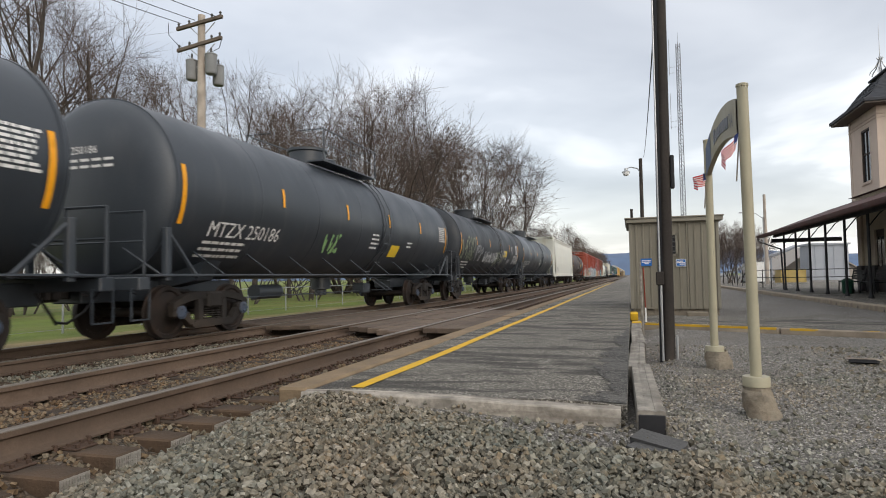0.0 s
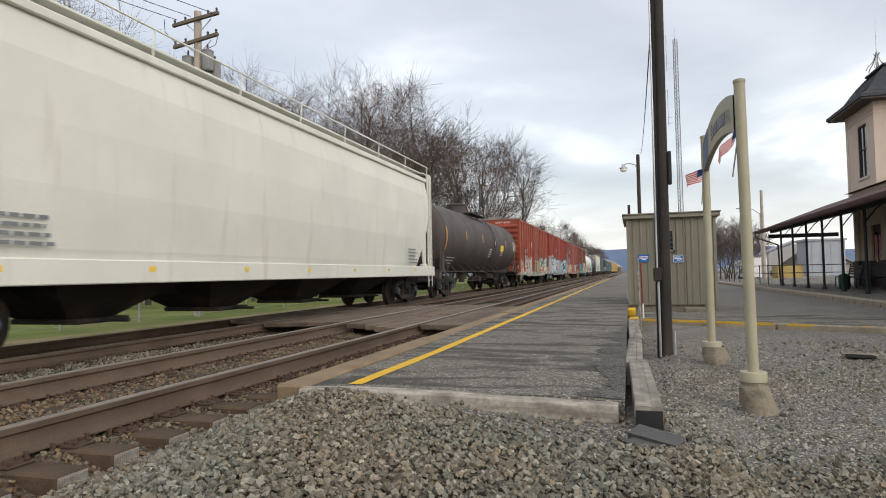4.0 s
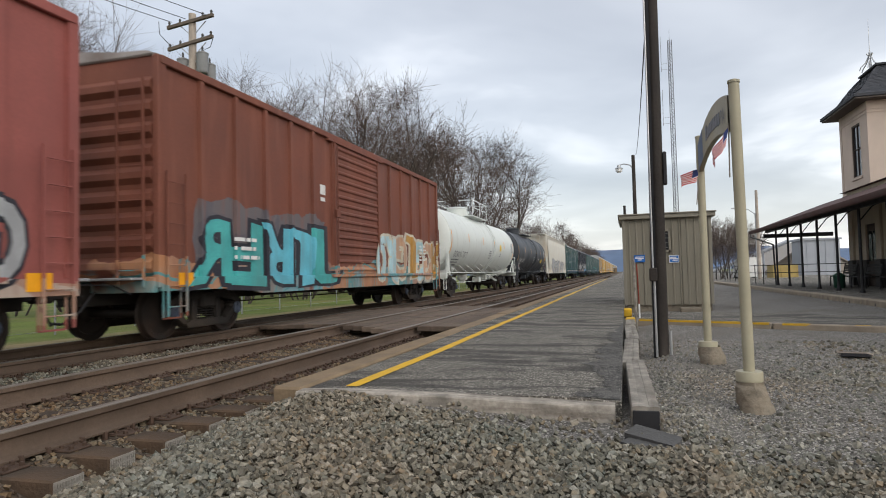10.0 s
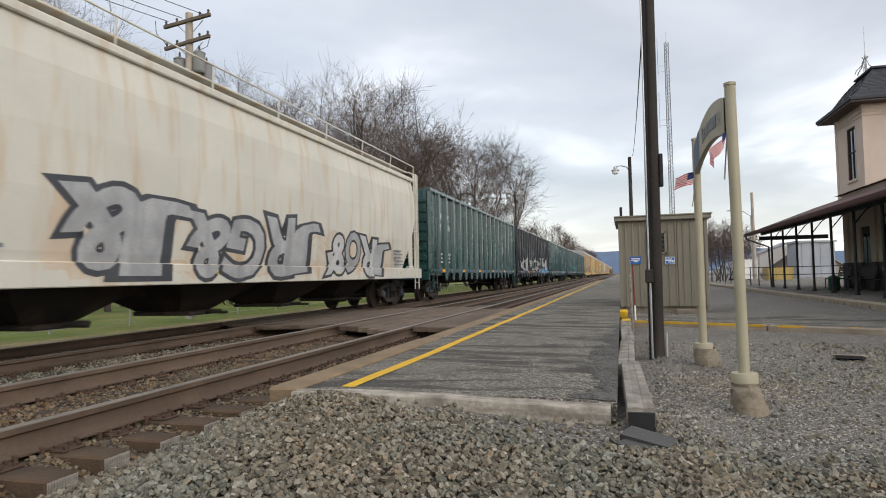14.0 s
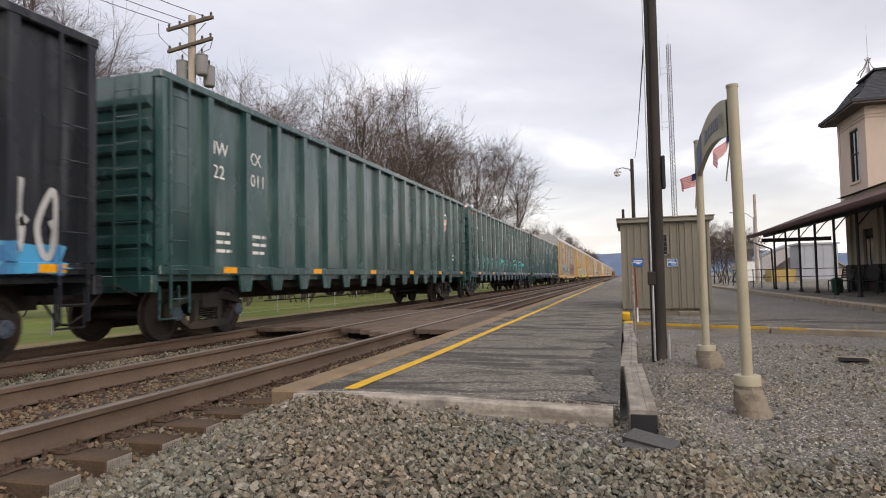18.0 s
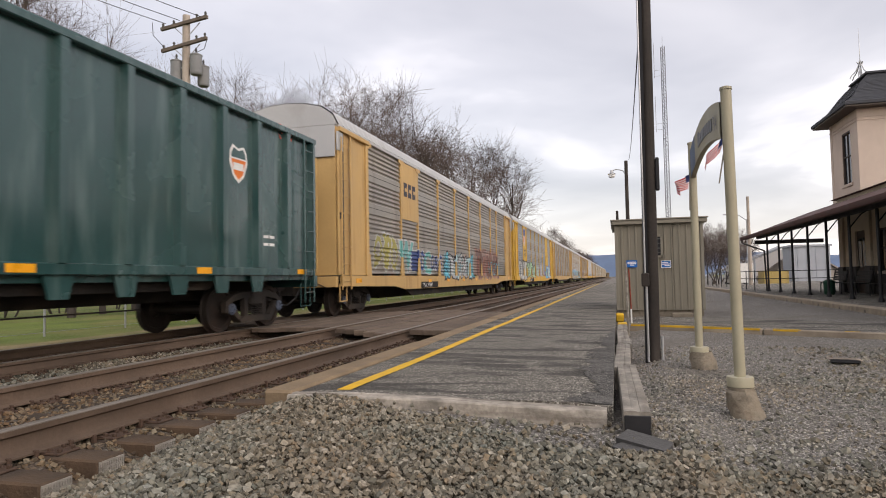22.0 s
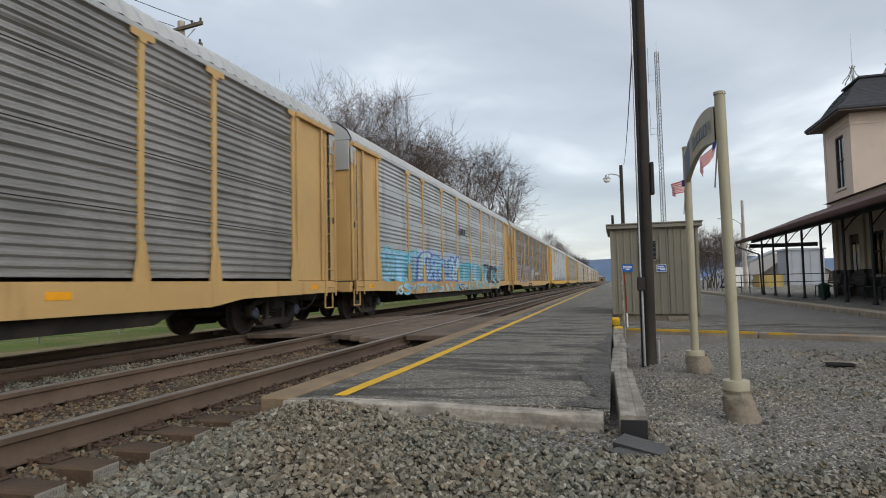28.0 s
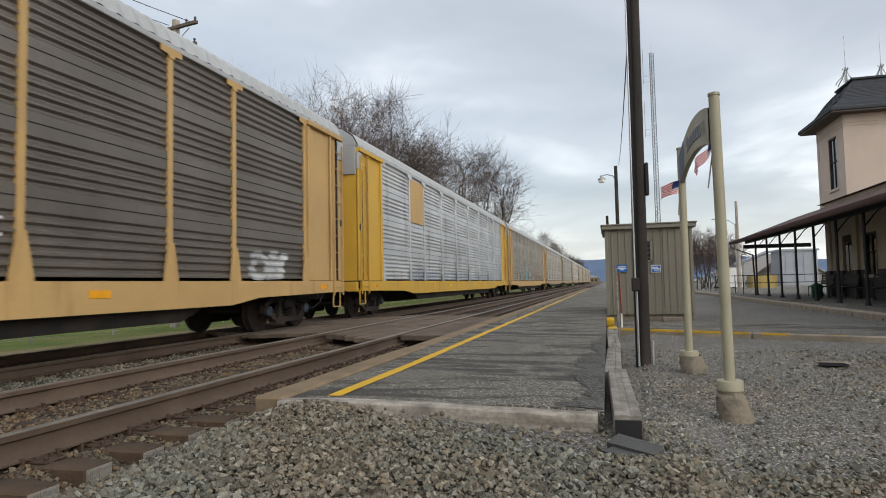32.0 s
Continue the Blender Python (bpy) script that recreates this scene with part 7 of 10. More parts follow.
    for s in (-1, 1):
        x = s * 1.47
        wr = part("side_rail", Mesh().pipe([(x, -L / 2 + 0.7, zr), (x, L / 2 - 0.7, zr)], 0.022, 5), trim, c, "handrail along the tank")
        k0 = int(hb / 1.6)
        for k in range(-k0, k0 + 1):
            y = k * 1.6
            part("rail_strut", Mesh().pipe([(s * round_x(0, 1.5, 0), y - 0.4, 1.5), (x, y, zr)], 0.016, 4), trim, wr)
    for s in (-1, 1):
        y = s * (L / 2 - 0.35)
        part("stub_sill", Mesh().box(-0.3, 0.3, min(y, s * (hb - 3.4)), max(y, s * (hb - 3.4)), 0.66, 1.0, 0.02), trim, c)
        part("saddle", Mesh().prism([(-1.3, 1.35), (-1.1, 1.0), (-0.45, 0.88), (0.45, 0.88), (1.1, 1.0), (1.3, 1.35), (0.8, 1.2), (0, 1.06), (-0.8, 1.2)], 1, s * (hb - 1.5) - 0.22, s * (hb - 1.5) + 0.22), trim, c, "tank saddle")
        es = part("end_sill", Mesh().box(-1.5, 1.5, y - 0.12, y + 0.12, 0.86, 1.06, 0.015), trim, c)
        part("deck_grating", Mesh().box(-1.5, 1.5, min(y, y - s * 0.62), max(y, y - s * 0.62), 1.065, 1.10, 0.006), trim, c)
        em = Mesh()
        for x in (-1.48, -0.75, 0.75, 1.48):
            em.pipe([(x, y, 1.1), (x, y, 2.05)], 0.022, 5)
        em.pipe([(-1.48, y, 2.05), (-0.75, y, 2.05)], 0.022, 5)
        em.pipe([(1.48, y, 2.05), (0.75, y, 2.05)], 0.022, 5)
        em.pipe([(-1.48, y, 1.6), (1.48, y, 1.6)], 0.018, 5)
        part("end_rail", em, trim, es)
        for x in (-1.42, 1.42):
            part("head_brace", Mesh().box(x - 0.05, x + 0.05, y - s * 0.55 - 0.06, y - s * 0.55 + 0.06, 1.0, 1.85, 0.01).pipe([(x, y - s * 0.55, 1.8), (x * 0.96, y - s * 1.35, 1.05)], 0.035, 5), trim, es)
            part("step", Mesh().pipe([(x, y + 0.18, 0.9), (x, y + 0.18, 0.42), (x, y - 0.18, 0.42), (x, y - 0.18, 0.9)], 0.016, 4), trim, es)
        add_truck(c, s * (L / 2 - inset), fine)
        add_coupler(c, s * L / 2)
    part("bottom_outlet", Mesh().lathe([(0.16, 0.55), (0.16, 0.7), (0.28, 0.72), (0.28, 1.05)], n=14), trim, c)
    part("brake_rigging", Mesh().tube((0.2, -3.6, 0.72), (0.2, -2.6, 0.72), 0.17, n=12).pipe([(0.35, -4.6, 0.62), (0.35, 4.4, 0.62)], 0.018, 4)
         .box(0.1, 0.5, 1.9, 2.4, 0.55, 0.85, 0.03), trim, c, "brake cylinder and rods")
    if stripes:
        for y in (-hb + hd + 0.12, hb - hd - 0.2):
            patch("reflector_stripe", y - 0.05, y + 0.05, zc - 0.62, zc + 0.36, C_["orange"], "amber reflective stripe")
        for y in (-hb * 0.56, -hb * 0.17, hb * 0.19, hb * 0.55):
            patch("reflector_stripe", y - 0.045, y + 0.045, zc - 0.05, zc + 0.34, C_["orange"], "amber reflective stripe")
    lt = C_[number_mtl]
    if mark:
        on_side(c, "car_number", side_text(mark, 0.27, -hb + hd + 0.9, zc - 0.77, 0, round_x), lt, "painted car number")
        head = lettering(mark, 0.13)
        head.v = [(a - 0.9, dish(math.hypot(a - 0.9, b + 0.55) / r) - 0.012, zc + 0.55 + b) for a, b, _ in head.v]
        on_side(c, "head_number", head, lt)
        hbars = Mesh()
        for k in range(2):
            for q in range(5):
                a, b = -0.62 + 0.24 * q, -0.62 + 0.24 * q + 0.19
                z = zc + 0.42 - 0.11 * k
                hbars.add([(p, dish(math.hypot(p, w - zc) / r) - 0.012, w) for p, w in ((a, z), (b, z), (b, z + 0.045), (a, z + 0.045))], [(0, 1, 2, 3)])
        on_side(c, "small_writing", hbars, lt)
    wr_ = Mesh()
    bars(wr_, -hb + hd + 0.9, zc - 0.90, 0, 3, 1.6, 0.05, 0.065, round_x, 1)
    on_side(c, "small_writing", wr_, lt, "small stencilled writing bars")
    wr2 = Mesh()
    bars(wr2, hb - hd - 1.05, zc + 0.30, 0, 8, 0.72, 0.04, 0.032, round_x, 2)
    on_side(c, "data_panel", wr2, lt, "block of small writing bars")
    wr3 = Mesh()
    bars(wr3, 0.3, zc - 0.35, 0, 4, 0.55, 0.05, 0.07, round_x, 5)
    bars(wr3, hb * 0.40, zc - 0.45, 0, 2, 0.5, 0.05, 0.07, round_x, 6)
    on_side(c, "small_writing", wr3, lt)
    if panel:
        patch("warning_panel", *panel, C_["yellowp"], "yellow warning panel")
    # placard holders
    for s in (-1, 1) if placards else ():
        y = s * (hb - hd - 0.1)
        x = 1.5
        p = part("placard", Mesh().add([(x, y - 0.19, 1.42), (x, y, 1.23), (x, y + 0.19, 1.42), (x, y, 1.61)], [(0, 1, 2, 3)]), C_["letter"], c, "white diamond placard", fix=False)
        part("placard_mark", Mesh().add([(x + 0.005, y - 0.1, 1.50), (x + 0.005, y, 1.40), (x + 0.005, y + 0.1, 1.50), (x + 0.005, y, 1.60)], [(0, 1, 2, 3)]), C_["reddiamond"], p, fix=False)
    if spray:
        m = Mesh()
        rnd = random.Random(spray[4])
        y, z = spray[0], spray[1]
        for k in range(int(spray[2])):
            pts = [(y + rnd.uniform(-0.12, 0.12), z + rnd.uniform(-0.25, 0.3)) for _ in range(5)]
            for (a, b), (d, e) in zip(pts, pts[1:]):
                t = Vector((d - a, e - b)).normalized()
                nrm = Vector((-t.y, t.x)) * spray[3]
                q = [(a + nrm.x, b + nrm.y), (d + nrm.x, e + nrm.y), (d - nrm.x, e - nrm.y), (a - nrm.x, b - nrm.y)]
                m.add([(round_x(0, w, 0.012 + 0.001 * k), u, w) for u, w in q], [(0, 1, 2, 3)])
            y += 0.2
        on_side(c, "spray_tag", m, C_[spray[5]], "spray-painted scrawl")
    return c


def make_hopper_car(s0, s1, mtl, label, mark="", fine=True):
    c, L = car_thing("hopper_car", label, "covered hopper", s0, s1)
    hb = L / 2 - 1.35
    zs, zt = 1.12, 4.3
    # bowed side walls: outline in x, z
    prof = HOPPER_SIDE
    for s in (-1, 1):
        m = Mesh()
        # lower corners slope in towards the hopper bays
        for (xa, za), (xb, zb) in zip(prof, prof[1:]):
            ya = hb - (1.25 if za < 1.2 else max(0.0, 1.25 * (2.7 - za) / 1.5) if za < 2.7 else 0)
            yb = hb - (max(0.0, 1.25 * (2.7 - zb) / 1.5) if zb < 2.7 else 0)
            m.add([(s * xa, -ya, za), (s * xa, ya, za), (s * xb, yb, zb), (s * xb, -yb, zb)], [(0, 1, 2, 3)])
            m.add([(s * (xa - 0.05), -ya, za), (s * (xa - 0.05), ya, za), (s * (xb - 0.05), yb, zb), (s * (xb - 0.05), -yb, zb)], [(3, 2, 1, 0)])
        part("side_sheet", m, mtl, c, "bowed side sheet", smooth=60, fix=False)
        part("top_chord", Mesh().box(min(s * 1.43, s * 1.52), max(s * 1.43, s * 1.52), -hb, hb, zt, zt + 0.14, 0.02), mtl, c)
        part("side_sill", Mesh().box(min(s * 1.42, s * 1.53), max(s * 1.42, s * 1.53), -L / 2 + 0.55, L / 2 - 0.55, zs - 0.19, zs + 0.15, 0.015), mtl, c)
    # roof, hatches and walkway
    part("roof", Mesh().prism([(-1.44, zt + 0.05), (1.44, zt + 0.05), (1.30, zt + 0.2), (0.5, zt + 0.30), (-0.5, zt + 0.30), (-1.30, zt + 0.2)], 1, -hb, hb), mtl, c)
    part("hatch_trough", Mesh().box(-0.32, 0.32, -hb + 0.4, hb - 0.4, zt + 0.29, zt + 0.42, 0.03), mtl, c, "long hatch cover")
    for s in (-1, 1):
        x = s * 1.28
        wk = part("running_board", Mesh().box(min(s * 0.78, x), max(s * 0.78, x), -hb - 0.45, hb + 0.45, zt + 0.36, zt + 0.40, 0.006), mtl, c, "roof running board")
        m = Mesh()
        k0 = 8
        for k in range(k0 + 1):
            y = -hb - 0.4 + (2 * hb + 0.8) * k / k0
            m.pipe([(s * 1.38, y, zt + 0.1), (s * 1.42, y, zt + 0.62)], 0.016, 4)
        m.pipe([(s * 1.42, -hb - 0.4, zt + 0.62), (s * 1.42, hb + 0.4, zt + 0.62)], 0.018, 5)
        part("roof_rail", m, mtl, wk)
        part("end_walk", Mesh().box(-1.35, 1.35, min(s * (hb + 0.1), s * (hb + 0.55)), max(s * (hb + 0.1), s * (hb + 0.55)), zt + 0.36, zt + 0.40, 0.006), mtl, c)
    for s in (-1, 1):
        # end: upright sheet above, slope sheet below, open platform
        y = s * hb
        part("end_sheet", Mesh().prism([(-1.5, 2.55), (1.5, 2.55), (1.44, zt + 0.06), (-1.44, zt + 0.06)], 1, y - 0.03, y + 0.03), mtl, c)
        m = Mesh()
        m.add([(-1.5, y, 2.56), (1.5, y, 2.56), (1.42, y - s * 2.0, 1.05), (-1.42, y - s * 2.0, 1.05)], [(0, 1, 2, 3)])
        part("slope_sheet", m, mtl, c, "sloping end sheet", fix=False)
        for x in (-1.44, 1.44):
            part("corner_post", Mesh().box(x - 0.06, x + 0.06, y - 0.06 + s * 0.45, y + 0.06 + s * 0.45, zs, zt + 0.36, 0.015), mtl, c)
            part("side_post", Mesh().box(x - 0.07, x + 0.07, min(y, y - s * 0.45) + (0.38 if s < 0 else -0.38) * 0, max(y, y - s * 0.45), zs, 1.35, 0.02), mtl, c)
            part("web_plate", Mesh().prism([(y, 2.6), (y, 1.1), (y - s * 0.25, 1.1), (y - s * 0.6, 2.6)], 0, x - 0.02, x + 0.02), mtl, c)
        part("end_deck", Mesh().box(-1.5, 1.5, min(y - s * 0.9, s * (L / 2 - 0.5)), max(y - s * 0.9, s * (L / 2 - 0.5)), zs, zs + 0.06, 0.01), mtl, c)
        ladder(c, 1.45, y + s * 0.02 if s > 0 else y - 0.44, y + s * 0.44 if s > 0 else y - 0.02, 0.55, zt + 0.3, 9, mtl)
        end_ladder(c, y + s * 0.52, 0.85, 1.4, 1.0, zt + 0.3, 8, mtl)
        m = Mesh()
        m.pipe([(-1.4, y + s * 0.5, 2.0), (1.4, y + s * 0.5, 2.0)], 0.018, 5).pipe([(-1.4, y + s * 0.5, 2.6), (1.4, y + s * 0.5, 2.6)], 0.018, 5)
        part("grab_rail", m, mtl, c)
        part("centre_sill", Mesh().box(-0.25, 0.25, min(s * 2, s * (L / 2 - 0.5)), max(s * 2, s * (L / 2 - 0.5)), 0.70, 1.0, 0.02), C_["truck"], c)
        add_truck(c, s * (L / 2 - 2.35), fine)
        add_coupler(c, s * L / 2)
        if s > 0:
            part("brake_wheel", Mesh().lathe([(0.24, 0), (0.28, 0.01), (0.28, 0.03), (0.24, 0.04)], axis=1, n=16, at=(-0.6, y + 0.56, 2.2)), C_["truck"], c)
    # discharge bays
    nb = 4
    span_y = (hb - 2.3) * 2
    for k in range(nb):
        a = -span_y / 2 + span_y * k / nb
        b = a + span_y / nb
        mid = (a + b) / 2
        bay = part("hopper_bay", Mesh().add([(-1.4, a + 0.1, zs), (1.4, a + 0.1, zs), (1.4, b - 0.1, zs), (-1.4, b - 0.1, zs), (-0.5, mid - 0.45, 0.42), (0.5, mid - 0.45, 0.42), (0.5, mid + 0.45, 0.42), (-0.5, mid + 0.45, 0.42)],
                                             [(0, 1, 5, 4), (1, 2, 6, 5), (2, 3, 7, 6), (3, 0, 4, 7), (4, 5, 6, 7)]), C_["truck"], c, "dark discharge hopper")
        part("gate", Mesh().box(-0.55, 0.75, mid - 0.5, mid + 0.5, 0.34, 0.42, 0.02).tube((0.75, mid, 0.38), (1.2, mid, 0.38), 0.03, n=6), C_["truck"], bay)
    lt = C_["greylet"]
    if mark:
        on_side(c, "car_number", side_text(mark, 0.32, -hb + 1.5, 2.35, 1.59), lt)
    wr = Mesh()
    bars(wr, -hb + 1.5, 1.75, 1.575, 4, 0.9, 0.05, 0.06, None, 3)
    bars(wr, hb - 2.2, 1.8, 1.575, 5, 0.9, 0.05, 0.06, None, 4)
    on_side(c, "small_writing", wr, lt)
    for y in axis([(-hb + 1.6, hb - 1.4, 2.4)]):
        part("reflector_stripe", Mesh().box(1.531, 1.536, y - 0.06, y + 0.06, zs - 0.02, zs + 0.06), C_["yellowp"], c)
    return c


def make_box_car(s0, s1, mtl, label, mark="", trim=None, fine=True, ribs=6, black=()):
    c, L = car_thing("box_car", label, "boxcar", s0, s1)
    hb = L / 2 - 0.8
    c["half"] = hb
    x, z0, z1 = 1.45, 1.0, 4.60
    dw = 1.5                                     # half the door opening
    part("floor", Mesh().box(-1.4, 1.4, -hb, hb, z0, z0 + 0.12), mtl, c)
    for s in (-1, 1):
        xs = s * x
        for a, b in ((-hb, -dw), (dw, hb)):
            part("side_sheet", Mesh().box(min(xs, xs - s * 0.05), max(xs, xs - s * 0.05), a, b, z0 + 0.02, z1 - 0.12), mtl, c, "ribbed side sheet", smooth=0)
            for k in range(ribs + 1):
                y = a + (b - a) * k / ribs
                if abs(abs(y) - hb) < 0.1:
                    y -= math.copysign(0.06, y)
                part("side_post", Mesh().prism([(xs, y - 0.06), (xs + s * 0.066, y - 0.05), (xs + s * 0.066, y + 0.05), (xs, y + 0.06)], 2, z0 + 0.03, z1 - 0.12), mtl, c, smooth=0)
        part("side_sill", Mesh().prism([(-hb, z0 + 0.06), (-hb, z0 - 0.16), (-hb + 2.2, z0 - 0.16), (-hb + 2.8, z0 - 0.28), (hb - 2.8, z0 - 0.28), (hb - 2.2, z0 - 0.16), (hb, z0 - 0.16), (hb, z0 + 0.06)], 0, min(xs + s * 0.02, xs + s * 0.07), max(xs + s * 0.02, xs + s * 0.07)), mtl, c, smooth=0)
        part("top_chord", Mesh().box(min(xs - s * 0.06, xs + s * 0.08), max(xs - s * 0.06, xs + s * 0.08), -hb, hb, z1 - 0.14, z1, 0.012), mtl, c)
        # sliding door with pressed horizontal ribs
        d = part("sliding_door", Mesh().box(min(xs - s * 0.02, xs + s * 0.05), max(xs - s * 0.02, xs + s * 0.05), -dw, dw, z0 + 0.08, z1 - 0.2, 0.01), mtl, c, "corrugated sliding door", smooth=0)
        nr = 16
        for k in range(nr):
            z = z0 + 0.2 + (z1 - z0 - 0.5) * k / (nr - 1)
            part("door_rib", Mesh().prism([(xs + s * 0.05, z - 0.055), (xs + s * 0.085, z - 0.02), (xs + s * 0.085, z + 0.02), (xs + s * 0.05, z + 0.055)], 1, -dw + 0.12, dw - 0.12), mtl, d, smooth=0)
        for y in (-dw + 0.06, dw - 0.06):
            part("door_stile", Mesh().box(min(xs + s * 0.05, xs + s * 0.10), max(xs + s * 0.05, xs + s * 0.10), y - 0.055, y + 0.055, z0 + 0.08, z1 - 0.2, 0.01), mtl, d)
        part("lock_bar", Mesh().pipe([(xs + s * 0.14, -dw + 0.08, z0 + 0.1), (xs + s * 0.14, -dw + 0.08, z1 - 0.3)], 0.018, 5).box(min(xs + s * 0.1, xs + s * 0.16), max(xs + s * 0.1, xs + s * 0.16), -dw - 0.02, -dw + 0.2, 2.5, 2.7, 0.01), mtl, d)
        part("door_track", Mesh().box(min(xs + s * 0.05, xs + s * 0.13), max(xs + s * 0.05, xs + s * 0.13), -dw - 0.2, hb - 1.0, z0 + 0.0, z0 + 0.08, 0.008), mtl, c)
        part("roof_eave", Mesh().box(min(xs, xs + s * 0.1), max(xs, xs + s * 0.1), -dw - 0.3, dw + 0.3, z1 - 0.2, z1 - 0.14, 0.008), mtl, c)
    part("roof", Mesh().prism([(-x - 0.05, z1), (x + 0.05, z1), (x - 0.2, z1 + 0.09), (0, z1 + 0.16), (-x + 0.2, z1 + 0.09)], 1, -hb - 0.03, hb + 0.03), trim or mtl, c, "low pitched sheet roof")
    for k in range(13):
        y = -hb + 2 * hb * k / 12
        part("roof_rib", Mesh().prism([(-x, z1 + 0.02), (x, z1 + 0.02), (0, z1 + 0.2)], 1, y - 0.05, y + 0.05), trim or mtl, c)
    for s in (-1, 1):
        y = s * hb
        e = part("end_wall", Mesh().box(-x, x, min(y, y - s * 0.05), max(y, y - s * 0.05), z0, z1), mtl, c, "corrugated end wall", smooth=0)
        for k in range(9):
            z = z0 + 0.25 + 0.36 * k
            if z < z1 - 0.3:
                part("end_rib", Mesh().prism([(y, z - 0.14), (y + s * 0.085, z - 0.05), (y + s * 0.085, z + 0.05), (y, z + 0.14)], 0, -x + 0.08, x - 0.08), mtl, e, smooth=0)
        for q in (-x, x):
            part("corner_post", Mesh().box(q - 0.06, q + 0.06, y - 0.06, y + 0.06, z0 - 0.1, z1, 0.012), mtl, c)
        part("end_sill", Mesh().box(-1.45, 1.45, min(y, y + s * 0.12), max(y, y + s * 0.12), z0 - 0.18, z0 + 0.06, 0.012), mtl, c)
        ladder(c, x + 0.02, y - s * 0.52 if s > 0 else y + 0.08, y - s * 0.08 if s > 0 else y + 0.52, 0.42, 2.75, 7, mtl)
        end_ladder(c, y + s * 0.16, 0.8, 1.3, 0.9, 2.6 if s > 0 else 4.2, 6, mtl)
        part("stirrup_step", Mesh().pipe([(x, y - s * 0.1, 0.85), (x, y - s * 0.1, 0.4), (x, y - s * 0.5, 0.4), (x, y - s * 0.5, 0.85)], 0.018, 4), mtl, c)
        part("crossover", Mesh().box(-1.3, 1.3, min(y + s * 0.1, y + s * 0.42), max(y + s * 0.1, y + s * 0.42), z0 + 0.02, z0 + 0.06, 0.006), M_["galv"], c, "grating crossover step")
        part("centre_sill", Mesh().box(-0.25, 0.25, min(0, s * (L / 2 - 0.5)), max(0, s * (L / 2 - 0.5)), 0.62, 0.98), C_["truck"], c)
        add_truck(c, s * (L / 2 - 2.5), fine)
        add_coupler(c, s * L / 2)
        part("reflector", Mesh().box(x + 0.072, x + 0.078, y - s * 0.55 - 0.18, y - s * 0.55 + 0.18, z0 + 0.0 - 0.1, z0 + 0.13), C_["orange"], c, "amber reflector plate")
    part("brake_gear", Mesh().tube((0.5, 1.6, 0.7), (0.5, 2.5, 0.7), 0.16, n=12).pipe([(0.6, -4.4, 0.55), (0.6, 4.4, 0.55)], 0.018, 4), C_["truck"], c)
    part("brake_wheel", Mesh().lathe([(0.24, 0), (0.28, 0.01), (0.28, 0.03), (0.24, 0.04)], axis=1, n=16, at=(-0.7, hb + 0.2, 3.2)), C_["truck"], c)
    part("notice_plate", Mesh().box(x + 0.002, x + 0.012, -dw - 0.62, -dw - 0.36, 3.02, 3.26, 0.003), C_["letter"], c, "small white notice plate")
    part("notice_plate", Mesh().box(x + 0.002, x + 0.012, -dw - 0.60, -dw - 0.38, 2.86, 2.95, 0.003), C_["letter"], c)
    for a, b, d, e in black:
        part("stencil_panel", Mesh().box(x + 0.001, x + 0.008, a, b, d, e, 0.002), M_["black"], c, "black painted panel behind the numbers")
    lt = C_["letter"]
    if mark:
        w, num = mark.split()
        ya = -hb + 1.95
        for q in (0, 1):
            on_side(c, "car_mark", side_text(w[2 * q:2 * q + 2], 0.27, ya + 0.72 * q, 2.36, x + 0.071), lt)
            on_side(c, "car_number", side_text(num[3 * q:3 * q + 3], 0.27, ya - 0.1 + 0.74 * q, 1.98, x + 0.071), lt)
        hd = lettering(mark, 0.13)
        hd.v = [(a - 0.15, -hb - 0.006, z1 - 0.26 + b) for a, b, _ in hd.v]
        on_side(c, "end_number", hd, lt)
    wr = Mesh()
    bars(wr, -hb + 1.9, 1.72, x + 0.071, 3, 0.9, 0.07, 0.1, None, 8)
    bars(wr, hb - 2.4, 2.0, x + 0.071, 5, 0.8, 0.05, 0.07, None, 9)
    on_side(c, "small_writing", wr, lt)
    return c


